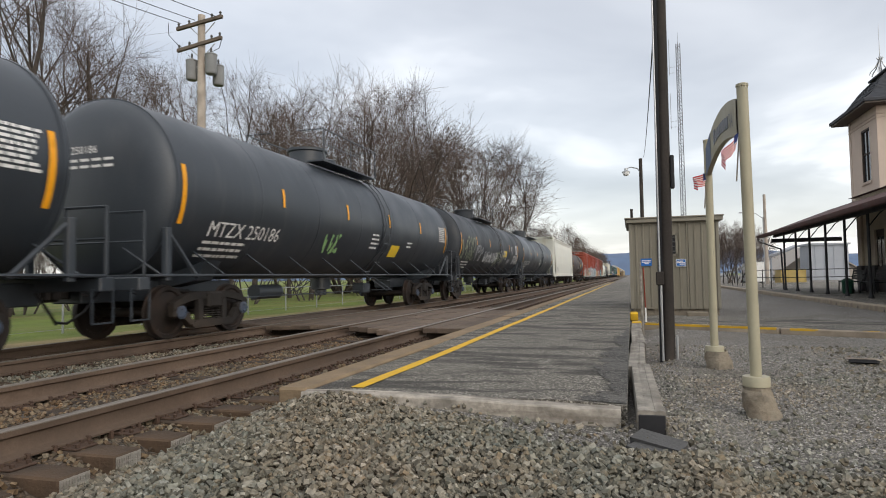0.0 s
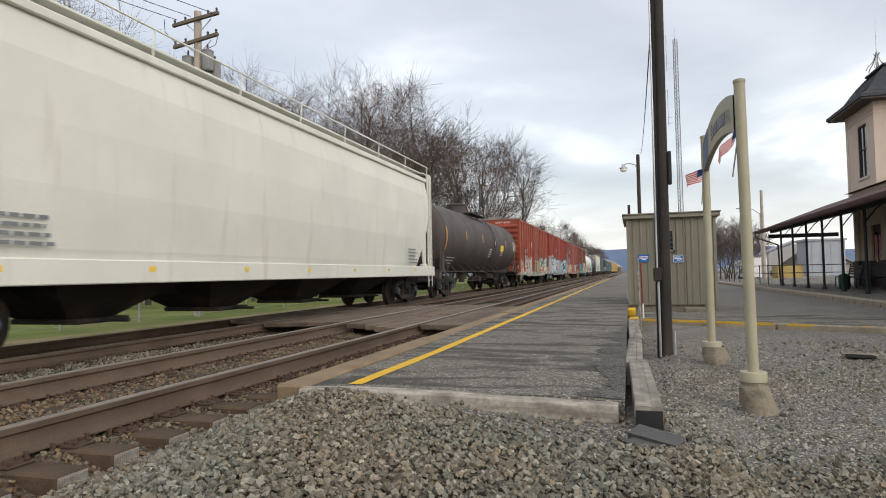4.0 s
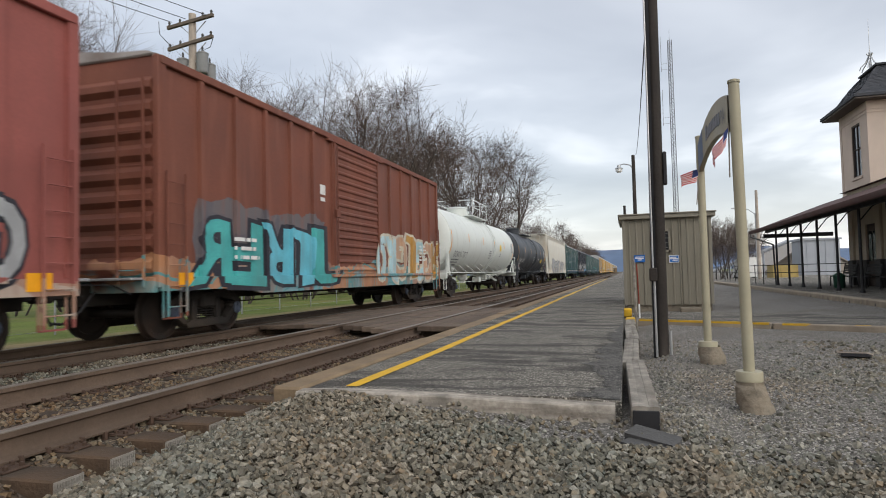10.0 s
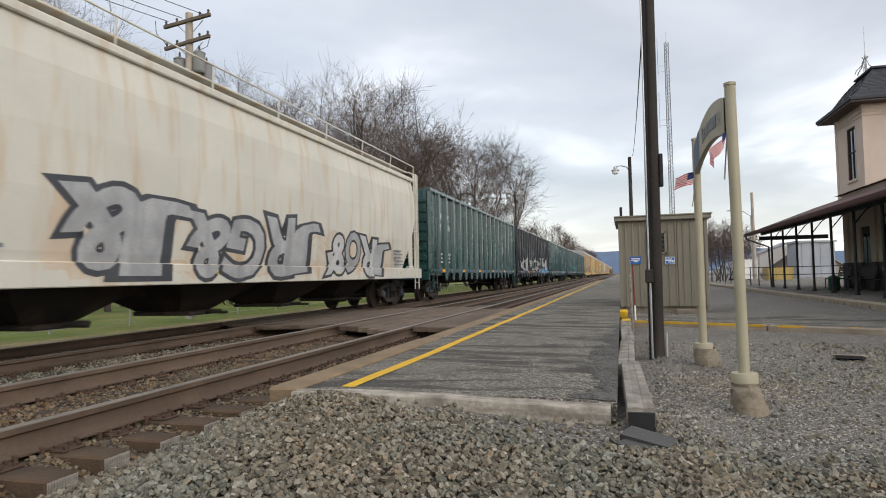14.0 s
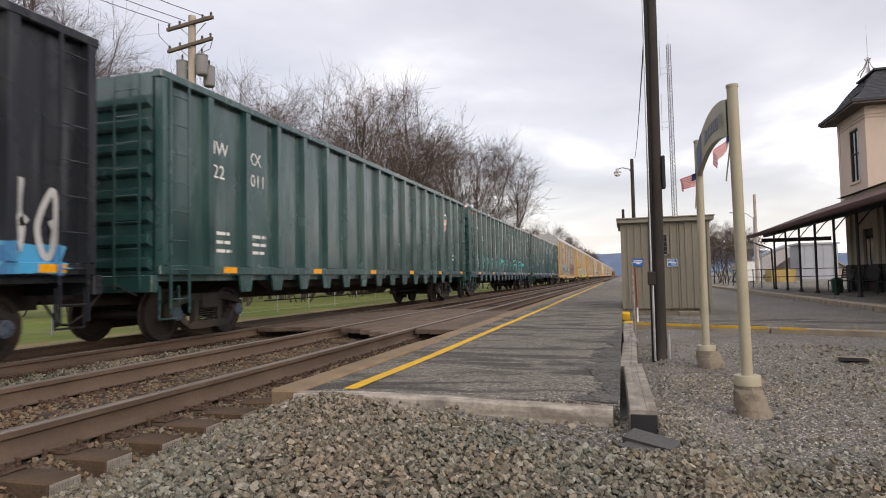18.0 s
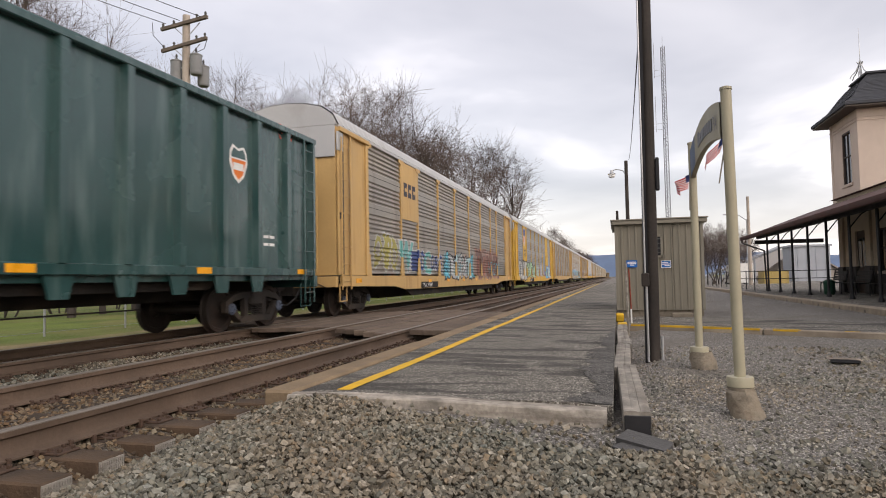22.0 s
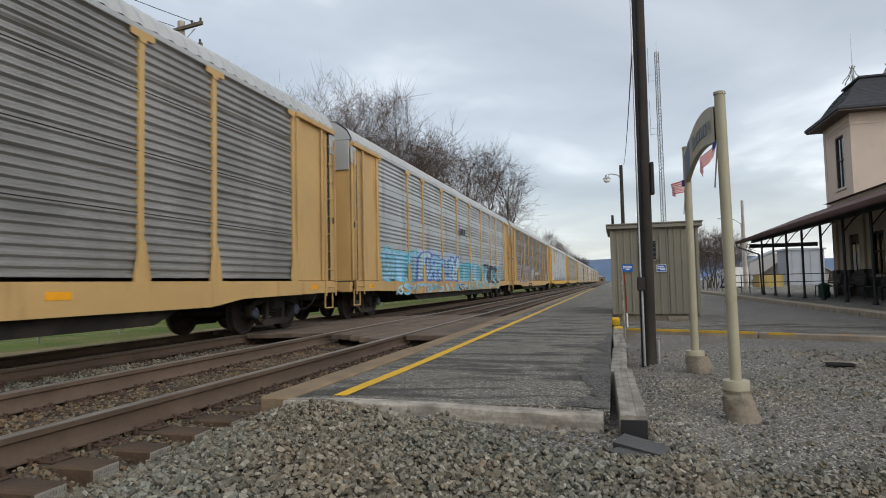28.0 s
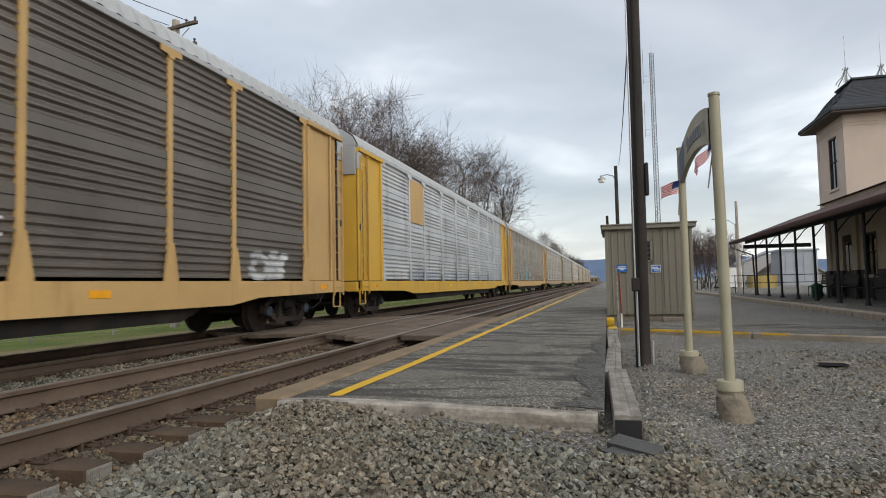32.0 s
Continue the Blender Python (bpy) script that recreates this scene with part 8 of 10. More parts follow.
def make_gondola(s0, s1, mtl, label, mark="", emblem=False, fine=True, load=False, posts=18, text_mtl="letter"):
    c, L = car_thing("gondola_car", label, "gondola", s0, s1)
    hb = L / 2 - 0.62
    c["half"] = hb
    x, z0, z1 = 1.43, 1.28, 4.26
    part("floor", Mesh().box(-1.4, 1.4, -hb, hb, 1.02, 1.12), mtl, c)
    for s in (-1, 1):
        xs = s * x
        part("side_sheet", Mesh().box(min(xs, xs - s * 0.04), max(xs, xs - s * 0.04), -hb, hb, 1.1, z1), mtl, c, "tall side sheet", smooth=0)
        part("top_chord", Mesh().box(min(xs - s * 0.05, xs + s * 0.13), max(xs - s * 0.05, xs + s * 0.13), -hb - 0.02, hb + 0.02, z1, z1 + 0.13, 0.015), mtl, c)
        part("side_sill", Mesh().box(min(xs - s * 0.02, xs + s * 0.10), max(xs - s * 0.02, xs + s * 0.10), -hb, hb, 1.12, 1.28, 0.012), mtl, c)
        for k in range(posts):
            y = -hb + 0.1 + (2 * hb - 0.2) * k / (posts - 1)
            part("side_post", Mesh().prism([(xs, y - 0.10), (xs + s * 0.125, y - 0.07), (xs + s * 0.125, y + 0.07), (xs, y + 0.10)], 2, 1.28, z1), mtl, c, smooth=0)
            if 1 < k < posts - 2:
                part("skirt_gusset", Mesh().prism([(y - 0.24, 1.12), (y + 0.24, 1.12), (y + 0.15, 0.80), (y - 0.15, 0.80)], 0, min(xs + s * 0.02, xs + s * 0.06), max(xs + s * 0.02, xs + s * 0.06)), mtl, c, smooth=0)
        # dark sheet set back here paints the shaded openings between the gussets
        part("skirt", Mesh().prism([(-hb + 3.0, 1.12), (-hb + 3.6, 0.86), (hb - 3.6, 0.86), (hb - 3.0, 1.12)], 0, min(xs - s * 0.3, xs - s * 0.26), max(xs - s * 0.3, xs - s * 0.26)), C_["truck"], c, smooth=0)
        for k in range(1, posts - 1, 3):
            y = -hb + 0.1 + (2 * hb - 0.2) * (k + 0.5) / (posts - 1)
            part("reflector", Mesh().box(min(xs + s * 0.101, xs + s * 0.106), max(xs + s * 0.101, xs + s * 0.106), y - 0.2, y + 0.2, 1.15, 1.26), C_["orange"], c, "amber reflector plate")
    part("load", Mesh().box(-1.36, 1.36, -hb + 0.1, hb - 0.1, 3.3, 3.62, 0.1), M_["brown_stone"], c, "dark mixed load")
    for s in (-1, 1):
        y = s * hb
        e = part("end_wall", Mesh().box(-x, x, min(y, y - s * 0.05), max(y, y - s * 0.05), 1.0, z1 + 0.1), mtl, c, "ribbed end wall", smooth=0)
        for k in range(8):
            z = 1.3 + 0.37 * k
            part("end_rib", Mesh().prism([(y, z - 0.11), (y + s * 0.11, z - 0.05), (y + s * 0.11, z + 0.05), (y, z + 0.11)], 0, -x + 0.05, x - 0.05), mtl, e, smooth=0)
        part("end_sill", Mesh().box(-1.5, 1.5, min(y, y + s * 0.15), max(y, y + s * 0.15), 0.85, 1.12, 0.012), mtl, c)
        ladder(c, x + 0.06, y - s * 0.62 if s > 0 else y + 0.18, y - s * 0.18 if s > 0 else y + 0.62, 0.5, z1, 8, mtl)
        end_ladder(c, y + s * 0.17, 0.8, 1.28, 0.9, z1, 8, mtl)
        part("stirrup_step", Mesh().pipe([(x, y - s * 0.1, 0.95), (x, y - s * 0.1, 0.42), (x, y - s * 0.55, 0.42), (x, y - s * 0.55, 0.95)], 0.018, 4), mtl, c)
        part("centre_sill", Mesh().box(-0.25, 0.25, min(0, s * (L / 2 - 0.4)), max(0, s * (L / 2 - 0.4)), 0.64, 1.0), C_["truck"], c)
        if load:
            rnd = random.Random(5)
            m = Mesh()
            for k in range(26):
                a = Vector((rnd.uniform(-1.2, 1.35), y - s * rnd.uniform(0.15, 1.7), 4.15))
                m.tube(a, a + Vector((rnd.uniform(-0.4, 0.4), rnd.uniform(-0.5, 0.5), rnd.uniform(0.15, 0.38))), 0.17, 0.06, 6)
            part("load_cover", m, C_["redcloth"], c, "faded red net bundle")
        add_truck(c, s * (L / 2 - 2.45), fine)
        add_coupler(c, s * L / 2)
    part("brake_gear", Mesh().tube((0.5, 1.2, 0.7), (0.5, 2.1, 0.7), 0.16, n=12).pipe([(0.6, -5.4, 0.55), (0.6, 5.4, 0.55)], 0.018, 4), C_["truck"], c)
    lt = C_[text_mtl]
    step = (2 * hb - 0.2) / (posts - 1)

    def bay_y(k):
        return -hb + 0.1 + step * k
    if mark:
        a, b, d, e = mark
        on_side(c, "car_mark", side_text(a, 0.25, bay_y(1) + 0.2, 3.31, x + 0.006), lt)
        on_side(c, "car_mark", side_text(b, 0.25, bay_y(2) + 0.12, 3.31, x + 0.006), lt)
        on_side(c, "car_number", side_text(d, 0.25, bay_y(1) + 0.2, 2.88, x + 0.006), lt)
        on_side(c, "car_number", side_text(e, 0.25, bay_y(2) + 0.06, 2.88, x + 0.006), lt)
    wr = Mesh()
    for k in (1, 2):
        bars(wr, bay_y(k) + 0.3, 1.85, x + 0.006, 3, 0.5, 0.06, 0.1, None, k)
    bars(wr, bay_y(posts - 3) + 0.3, 1.9, x + 0.006, 2, 0.5, 0.06, 0.1, None, 11)
    on_side(c, "small_writing", wr, lt)
    if emblem:
        y, z = bay_y(posts - 4) + step / 2, 3.32
        out = [(-0.30, 0.22), (-0.2, 0.36), (0, 0.29), (0.2, 0.36), (0.30, 0.22), (0.33, 0.0), (0.2, -0.3), (0, -0.45), (-0.2, -0.3), (-0.33, 0.0)]
        em = part("emblem", Mesh().add([(x + 0.006, y + a * 0.92, z + b * 0.92) for a, b in out], [tuple(range(10))]), C_["letter"], c, "white-edged shield emblem", fix=False)
        part("emblem_top", Mesh().add([(x + 0.010, y + a * 0.82, z + b * 0.82) for a, b in ((-0.28, 0.22), (-0.19, 0.33), (0, 0.27), (0.19, 0.33), (0.28, 0.22), (0.3, 0.1), (-0.3, 0.1))], [tuple(range(7))]), C_["gon"], em, fix=False)
        part("emblem_field", Mesh().add([(x + 0.010, y + a * 0.82, z + b * 0.82) for a, b in ((-0.3, 0.06), (0.3, 0.06), (0.18, -0.28), (0, -0.42), (-0.18, -0.28))], [tuple(range(5))]), C_["orangep"], em, fix=False)
        part("emblem_bar", Mesh().add([(x + 0.013, y + a, z + b) for a, b in ((-0.18, -0.02), (0.16, -0.02), (0.16, -0.16), (-0.18, -0.16))], [(0, 1, 2, 3)]), C_["letter"], em, fix=False)
    return c


def make_auto_rack(s0, s1, panel_mtl, frame_mtl, label, roof_mtl, fine=True, banded=True, slots=False, plates=None, full=True, post_mtl=None):
    c, L = car_thing("auto_rack_car", label, "autorack", s0, s1)
    post_mtl = post_mtl or frame_mtl
    hb = L / 2 - 0.62
    x, z0, z1 = 1.50, 1.18, 5.02
    bays = [2.95, 1.85] + [2.74] * 5 + [1.85, 2.95]
    nP = len(bays)
    side_l = sum(bays) / 2                       # panels stop short of the end door housings
    hw = hb - side_l - 0.04
    cuts = [-side_l + sum(bays[:k]) for k in range(nP + 1)]
    # flat car frame
    for s in (-1, 1):
        xs = s * 1.5
        part("side_sill", Mesh().prism([(-hb + 0.1, 1.12), (-hb + 0.1, 0.84), (-hb + 4.2, 0.78), (-hb + 5.2, 0.66), (hb - 5.2, 0.66), (hb - 4.2, 0.78), (hb - 0.1, 0.84), (hb - 0.1, 1.12)], 0, min(xs, xs + s * 0.06), max(xs, xs + s * 0.06)), frame_mtl, c, "yellow flat car sill", smooth=0)
        # added dark strip, no real girder: stands for shade under the sill
        part("side_girder", Mesh().prism([(-hb + 5.6, 0.72), (-hb + 6.4, 0.42), (hb - 6.4, 0.42), (hb - 5.6, 0.72)], 0, min(s * 1.28, s * 1.36), max(s * 1.28, s * 1.36)), C_["truck"], c, "dark strip added for the shade below the sill", smooth=0)
    part("deck", Mesh().box(-1.49, 1.49, -hb, hb, 1.02, 1.12), C_["truck"], c)
    part("centre_sill", Mesh().box(-0.3, 0.3, -L / 2 + 0.4, L / 2 - 0.4, 0.62, 1.0), C_["truck"], c)
    part("underframe", Mesh().prism([(-hb + 4.4, 0.9), (-hb + 5.6, 0.36), (hb - 5.6, 0.36), (hb - 4.4, 0.9)], 0, -0.45, 0.45), C_["truck"], c, "dark fish-bellied underframe", smooth=0)
    # corrugated side panels, one for each bay
    nw = 28 if full else 10
    zs = [z0 + (z1 - z0) * k / (nw * 4) for k in range(nw * 4 + 1)]
    flat = (0.25, 0.27, 0.5, 0.53, 0.75, 0.77)
    for s in (-1, 1):
        for k in range(nP):
            a, b = cuts[k] + 0.045, cuts[k + 1] - 0.045
            m = Mesh()
            v = []
            for i, z in enumerate(zs):
                t = i / (len(zs) - 1)
                d = (0.0, 0.0, 0.04, 0.04)[i % 4]
                if banded and any(abs(t - q) < 0.035 for q in (0.26, 0.51, 0.76)):
                    d = 0.0
                if k in (plates or {}):
                    d = 0.0
                if slots and any(abs(t - q) < 0.006 for q in (0.2, 0.42, 0.63, 0.83)):
                    d = 0.062
                v += [(s * (x - 0.02 - d), a, z), (s * (x - 0.02 - d), b, z)]
            m.add(v, [(2 * i, 2 * i + 1, 2 * i + 3, 2 * i + 2) for i in range(len(zs) - 1)])
            part("side_panel", m, (plates or {}).get(k, panel_mtl), c, smooth=0, fix=False)
        part("panel_backing", Mesh().box(min(s * (x - 0.10), s * (x - 0.085)), max(s * (x - 0.10), s * (x - 0.085)), -side_l, side_l, z0, z1), panel_mtl, c, smooth=0)
        for k in range(nP + 1):
            y = cuts[k]
            po = part("side_post", Mesh().box(min(s * (x - 0.06), s * (x + 0.012)), max(s * (x - 0.06), s * (x + 0.012)), y - 0.055, y + 0.055, z0 - 0.06, z1, 0.01), post_mtl, c)
            if full:
                part("post_foot", Mesh().prism([(y - 0.17, 1.0), (y + 0.17, 1.0), (y + 0.17, 1.2), (y + 0.06, 1.75), (y - 0.06, 1.75), (y - 0.17, 1.2)], 0, min(s * x, s * (x + 0.035)), max(s * x, s * (x + 0.035))), post_mtl, po, smooth=0)
                part("post_head", Mesh().prism([(y - 0.06, z1 - 0.17), (y + 0.06, z1 - 0.17), (y + 0.09, z1 - 0.11), (y + 0.26, z1 - 0.10), (y + 0.26, z1 + 0.01), (y - 0.26, z1 + 0.01), (y - 0.26, z1 - 0.10), (y - 0.09, z1 - 0.11)], 0, min(s * x, s * (x + 0.025)), max(s * x, s * (x + 0.025))), post_mtl, po, smooth=0)
        if full:
            for q in (0.26, 0.51, 0.76):
                zq = z0 + (z1 - z0) * q
                part("panel_seam", Mesh().box(min(s * (x - 0.022), s * (x - 0.014)), max(s * (x - 0.022), s * (x - 0.014)), -side_l, side_l, zq - 0.007, zq + 0.007), C_["truck"], c, "dark seam between the panel rows", smooth=0)
        part("top_chord", Mesh().box(min(s * (x - 0.08), s * (x + 0.02)), max(s * (x - 0.08), s * (x + 0.02)), -hb + 0.05, hb - 0.05, z1, z1 + 0.10, 0.01), roof_mtl, c)
    # arched ribbed roof
    arch = [(1.50, z1 + 0.08), (1.36, z1 + 0.36), (1.05, z1 + 0.58), (0.55, z1 + 0.70), (0, z1 + 0.74)]
    prof = arch + [(-a, b) for a, b in arch[-2::-1]]
    nr = 150 if full else 40
    v, f = [], []
    for k in range(nr + 1):
        y = -hb + 2 * hb * k / nr
        d = 0.0 if k % 2 else 0.03
        v += [(a * (1 + d / 1.5), y, b + d) for a, b in prof]
    m_ = len(prof)
    for k in range(nr):
        f += [(k * m_ + i, k * m_ + i + 1, (k + 1) * m_ + i + 1, (k + 1) * m_ + i) for i in range(m_ - 1)]
    part("roof", Mesh().add(v, f), roof_mtl, c, "ribbed arched metal roof", smooth=0, fix=False)
    for s in (-1, 1):
        y = s * hb
        part("roof_end", Mesh().prism(prof, 1, y - 0.04, y + 0.04), roof_mtl, c)
        # folding end doors in their housings
        for q in (-1, 1):
            xa = q * x
            part("door_housing", Mesh().box(min(xa, xa - q * 0.04), max(xa, xa - q * 0.04), min(y, y - s * hw), max(y, y - s * hw), 1.13, z1, 0.01), frame_mtl, c, "yellow end door housing", smooth=0)
            part("housing_post", Mesh().box(min(xa, xa + q * 0.05), max(xa, xa + q * 0.05), y - s * (hw - 0.12) - 0.07, y - s * (hw - 0.12) + 0.07, 1.13, z1, 0.01), frame_mtl, c)
            part("door_track", Mesh().box(min(xa, xa + q * 0.10), max(xa, xa + q * 0.10), min(y, y - s * hw), max(y, y - s * hw), z1 - 0.10, z1 + 0.02, 0.01), frame_mtl, c)
            if full:
                part("hinge_bar", Mesh().pipe([(xa + q * 0.05, y - s * 0.72, 1.15), (xa + q * 0.05, y - s * 0.72, z1 - 0.1)], 0.03, 6), frame_mtl, c)
        part("end_door", Mesh().box(-x + 0.04, -0.01, y - 0.03, y + 0.03, 1.13, z1 + 0.04, 0.01), frame_mtl, c, "yellow end door leaf", smooth=0)
        part("end_door", Mesh().box(0.01, x - 0.04, y - 0.03, y + 0.03, 1.13, z1 + 0.04, 0.01), frame_mtl, c, "yellow end door leaf", smooth=0)
        part("end_cap", Mesh().box(-1.47, 1.47, min(y + s * 0.062, y + s * 0.085), max(y + s * 0.062, y + s * 0.085), z1 - 0.78, z1 + 0.06, 0.008), roof_mtl, c, "pale sheet over the end doors")
        for q in (-1, 1):
            part("corner_cap", Mesh().box(min(q * 1.505, q * 1.555), max(q * 1.505, q * 1.555), min(y + s * 0.085, y - s * 0.24), max(y + s * 0.085, y - s * 0.24), z1 - 0.62, z1 - 0.12, 0.008), roof_mtl, c)
            part("gasket", Mesh().box(min(q * 1.50, q * 1.535), max(q * 1.50, q * 1.535), min(y - s * 0.25, y - s * 0.31), max(y - s * 0.25, y - s * 0.31), 1.15, z1 - 0.1), M_["black"], c, "black rubber gasket")
            if full:
                part("latch_slot", Mesh().box(min(q * 1.54, q * 1.548), max(q * 1.54, q * 1.548), min(y - s * 0.12, y - s * 0.03), max(y - s * 0.12, y - s * 0.03), 2.6, 2.78), M_["black"], c)
                part("corner_door", Mesh().box(min(q * 1.50, q * 1.54), max(q * 1.50, q * 1.54), min(y + s * 0.05, y - s * 0.24), max(y + s * 0.05, y - s * 0.24), 1.14, z1 - 0.62, 0.01), frame_mtl, c)
        if full:
            for q in (-0.9, -0.4, 0.4, 0.9):
                part("door_rib", Mesh().box(q - 0.03, q + 0.03, min(y, y + s * 0.06), max(y, y + s * 0.06), 1.2, z1, 0.01), frame_mtl, c)
            ladder(c, x + 0.0, y - s * 0.62 if s > 0 else y + 0.06, y - s * 0.06 if s > 0 else y + 0.62, 0.75, z1 - 0.25, 9, frame_mtl)
        part("end_sill", Mesh().box(-1.5, 1.5, min(y, y + s * 0.14), max(y, y + s * 0.14), 0.82, 1.1, 0.012), frame_mtl, c)
        part("sill_step", Mesh().pipe([(1.5, y - s * 0.08, 0.9), (1.5, y - s * 0.08, 0.45), (1.5, y - s * 0.5, 0.45), (1.5, y - s * 0.5, 0.9)], 0.02, 4), frame_mtl, c)
        add_truck(c, s * (L / 2 - 4.35 + 1.6), fine)
        add_coupler(c, s * L / 2)
        part("reflector", Mesh().box(1.561, 1.566, y - s * 1.2 - 0.2, y - s * 1.2 + 0.2, 0.92, 1.04), C_["orange"], c, "amber reflector plate")
    for k in range(1, 6):
        y = cuts[k + 1] + 1.2
        part("reflector", Mesh().box(1.561, 1.566, y - 0.2, y + 0.2, 0.88, 0.99), C_["orange"], c, "amber reflector plate")
    return c, cuts


C_["spraygreen"] = mat("pale_green_spray", (0.25, 0.42, 0.18), 0.6, 0, 0.2, 6, 60, 0)
C_["gon"] = mat("dark_green_gondola", (0.018, 0.058, 0.056), 0.22, 0, 0.2, 0.8, 25, 0.02, (0.085, 0.135, 0.13), 0.5, streak=True, spec=0.8)
C_["gonb"] = mat("black_gondola_with_tags", (0.018, 0.021, 0.026), 0.26, 0, 0.25, 0.8, 25, 0.02, (0.085, 0.09, 0.10), 0.5, streak=True,
                 graf=[dict(area=(3.5, 9.6, 1.1, 1.5), ragged=0.3, fills=[(0.04, 0.30, 0.55), (0.10, 0.38, 0.6)], edge=(0.05, 0.2, 0.4), seed=5)])
C_["orangep"] = mat("orange_paint", (0.62, 0.16, 0.03), 0.5, 0, 0.1, 6, 60, 0)
C_["redcloth"] = mat("faded_red_netting", (0.48, 0.09, 0.06), 0.7, 0, 0.15, 6, 60, 0.1)
RED1, RED2, RED3, RED4 = (0.27, 0.062, 0.036), (0.25, 0.05, 0.034), (0.26, 0.082, 0.07), (0.165, 0.06, 0.04)
def cloud(y0, y1, z0, z1, fills, seed=0, ragged=0.8, strength=0.85, cell=(0.9, 1.1)):
    """A soft sprayed ground behind letters."""
    return dict(area=(y0, y1, z0, z1), fills=fills, edge=fills[0], inner=fills[-1], line=0.0, seed=seed, ragged=ragged, strength=strength, cell=cell)


def spray(name, rgb):
    C_[name] = mat("spray_" + name, rgb, 0.6, 0, 0.3, 1.6, 30, 0, tuple(0.45 * c + 0.06 for c in rgb), 0.45, streak=True)
    return C_[name]


S_ = {n: spray(n, c) for n, c in dict(ink=(0.03, 0.03, 0.04), chalk=(0.49, 0.50, 0.50), ash=(0.36, 0.37, 0.38), teal=(0.07, 0.36, 0.35), ice=(0.42, 0.58, 0.62), cyan=(0.13, 0.45, 0.56), aqua=(0.08, 0.55, 0.52), sage=(0.26, 0.29, 0.20), smoke=(0.10, 0.105, 0.11), dust=(0.30, 0.23, 0.21), rosy=(0.36, 0.21, 0.17), navy=(0.05, 0.08, 0.22),
      royal=(0.10, 0.16, 0.50), sky=(0.30, 0.52, 0.68), mint=(0.40, 0.58, 0.40), jade=(0.16, 0.42, 0.40), olive=(0.36, 0.33, 0.10), lilac=(0.42, 0.38, 0.50), brick=(0.40, 0.15, 0.11), peach=(0.52, 0.33, 0.22), cream=(0.56, 0.52, 0.42), coal=(0.06, 0.065, 0.075), umber=(0.17, 0.10, 0.085), gonshade=(0.03, 0.18, 0.17), ochre=(0.44, 0.25, 0.07)).items()}
C_["box1"] = mat("orange_red_boxcar", RED1, 0.6, 0, 0.16, 0.7, 25, 0.05, (0.21, 0.062, 0.042), 0.4, streak=True,
                 graf=[cloud(-7.4, -3.0, 0.6, 1.9, [(0.46, 0.45, 0.40), (0.40, 0.36, 0.32), RED1], 3), cloud(-1.2, 1.3, 0.7, 2.0, [(0.48, 0.28, 0.26), RED1, (0.36, 0.40, 0.16), (0.05, 0.04, 0.04)], 11, 0.8, 0.9, (0.5, 0.5)),
                       cloud(-1.4, 1.4, 1.9, 3.3, [RED1, (0.05, 0.04, 0.04), RED1, RED1], 15, 0.2, 0.9, (0.34, 0.5)),
                       cloud(1.6, 8.3, 0.8, 1.5, [(0.44, 0.44, 0.40), (0.46, 0.42, 0.36), (0.42, 0.20, 0.13)], 7, 0.7), cloud(-7.6, 8.4, 0.5, 1.0, [(0.44, 0.44, 0.40), (0.10, 0.36, 0.34), (0.42, 0.36, 0.30), (0.46, 0.24, 0.18)], 5, 0.5, 0.9, (0.5, 0.6))])
C_["box2"] = mat("red_boxcar", RED2, 0.6, 0, 0.16, 0.7, 25, 0.05, (0.19, 0.058, 0.042), 0.4, streak=True,
                 graf=[cloud(-8.2, 8.3, 0.5, 2.15, [(0.38, 0.36, 0.42), (0.30, 0.44, 0.47), (0.44, 0.44, 0.44), (0.36, 0.30, 0.36)], 9, 0.9, 0.95), cloud(-8.2, -4.8, 1.0, 2.5, [(0.38, 0.36, 0.44), (0.40, 0.40, 0.44)], 4, 0.6)])
C_["box3"] = mat("faded_red_boxcar", RED3, 0.7, 0, 0.2, 0.7, 25, 0.05, (0.185, 0.07, 0.055), 0.5, streak=True,
                 graf=[cloud(-8.3, -1.0, 0.5, 1.8, [(0.42, 0.36, 0.29), (0.40, 0.24, 0.08), (0.30, 0.10, 0.085), (0.46, 0.43, 0.38), (0.34, 0.22, 0.18), (0.28, 0.15, 0.12)], 7, 1.3, 0.85, (0.45, 0.6)),
                       cloud(-1.0, 8.3, 0.5, 1.0, [(0.34, 0.22, 0.16), (0.40, 0.34, 0.28)], 6, 0.5)])
C_["box4"] = mat("brown_red_boxcar", RED4, 0.65, 0, 0.22, 0.7, 25, 0.05, (0.215, 0.085, 0.055), 0.5, streak=True,
                 graf=[cloud(-6.6, -2.0, 1.1, 2.4, [(0.09, 0.10, 0.12), (0.12, 0.12, 0.13)], 1, 0.6), cloud(-8.2, 8.2, 0.5, 1.35, [(0.40, 0.20, 0.10), (0.10, 0.34, 0.40), (0.40, 0.26, 0.20), (0.08, 0.28, 0.30)], 2, 0.7)])
C_["boxroof"] = mat("galvanised_boxcar_roof", (0.30, 0.27, 0.25), 0.6, 0.2, 0.2, 1, 25, 0.1, RUST, 0.5)
YEL, YEL2 = (0.48, 0.315, 0.13), (0.56, 0.34, 0.05)
C_["rackframe"] = mat("faded_yellow_rack_frame", YEL, 0.6, 0, 0.12, 0.8, 25, 0.05, (0.27, 0.15, 0.06), 0.35, streak=True)
C_["rackframe3"] = mat("pale_tan_rack_frame", (0.36, 0.275, 0.165), 0.6, 0, 0.12, 0.8, 25, 0.05, (0.26, 0.17, 0.09), 0.35, streak=True)
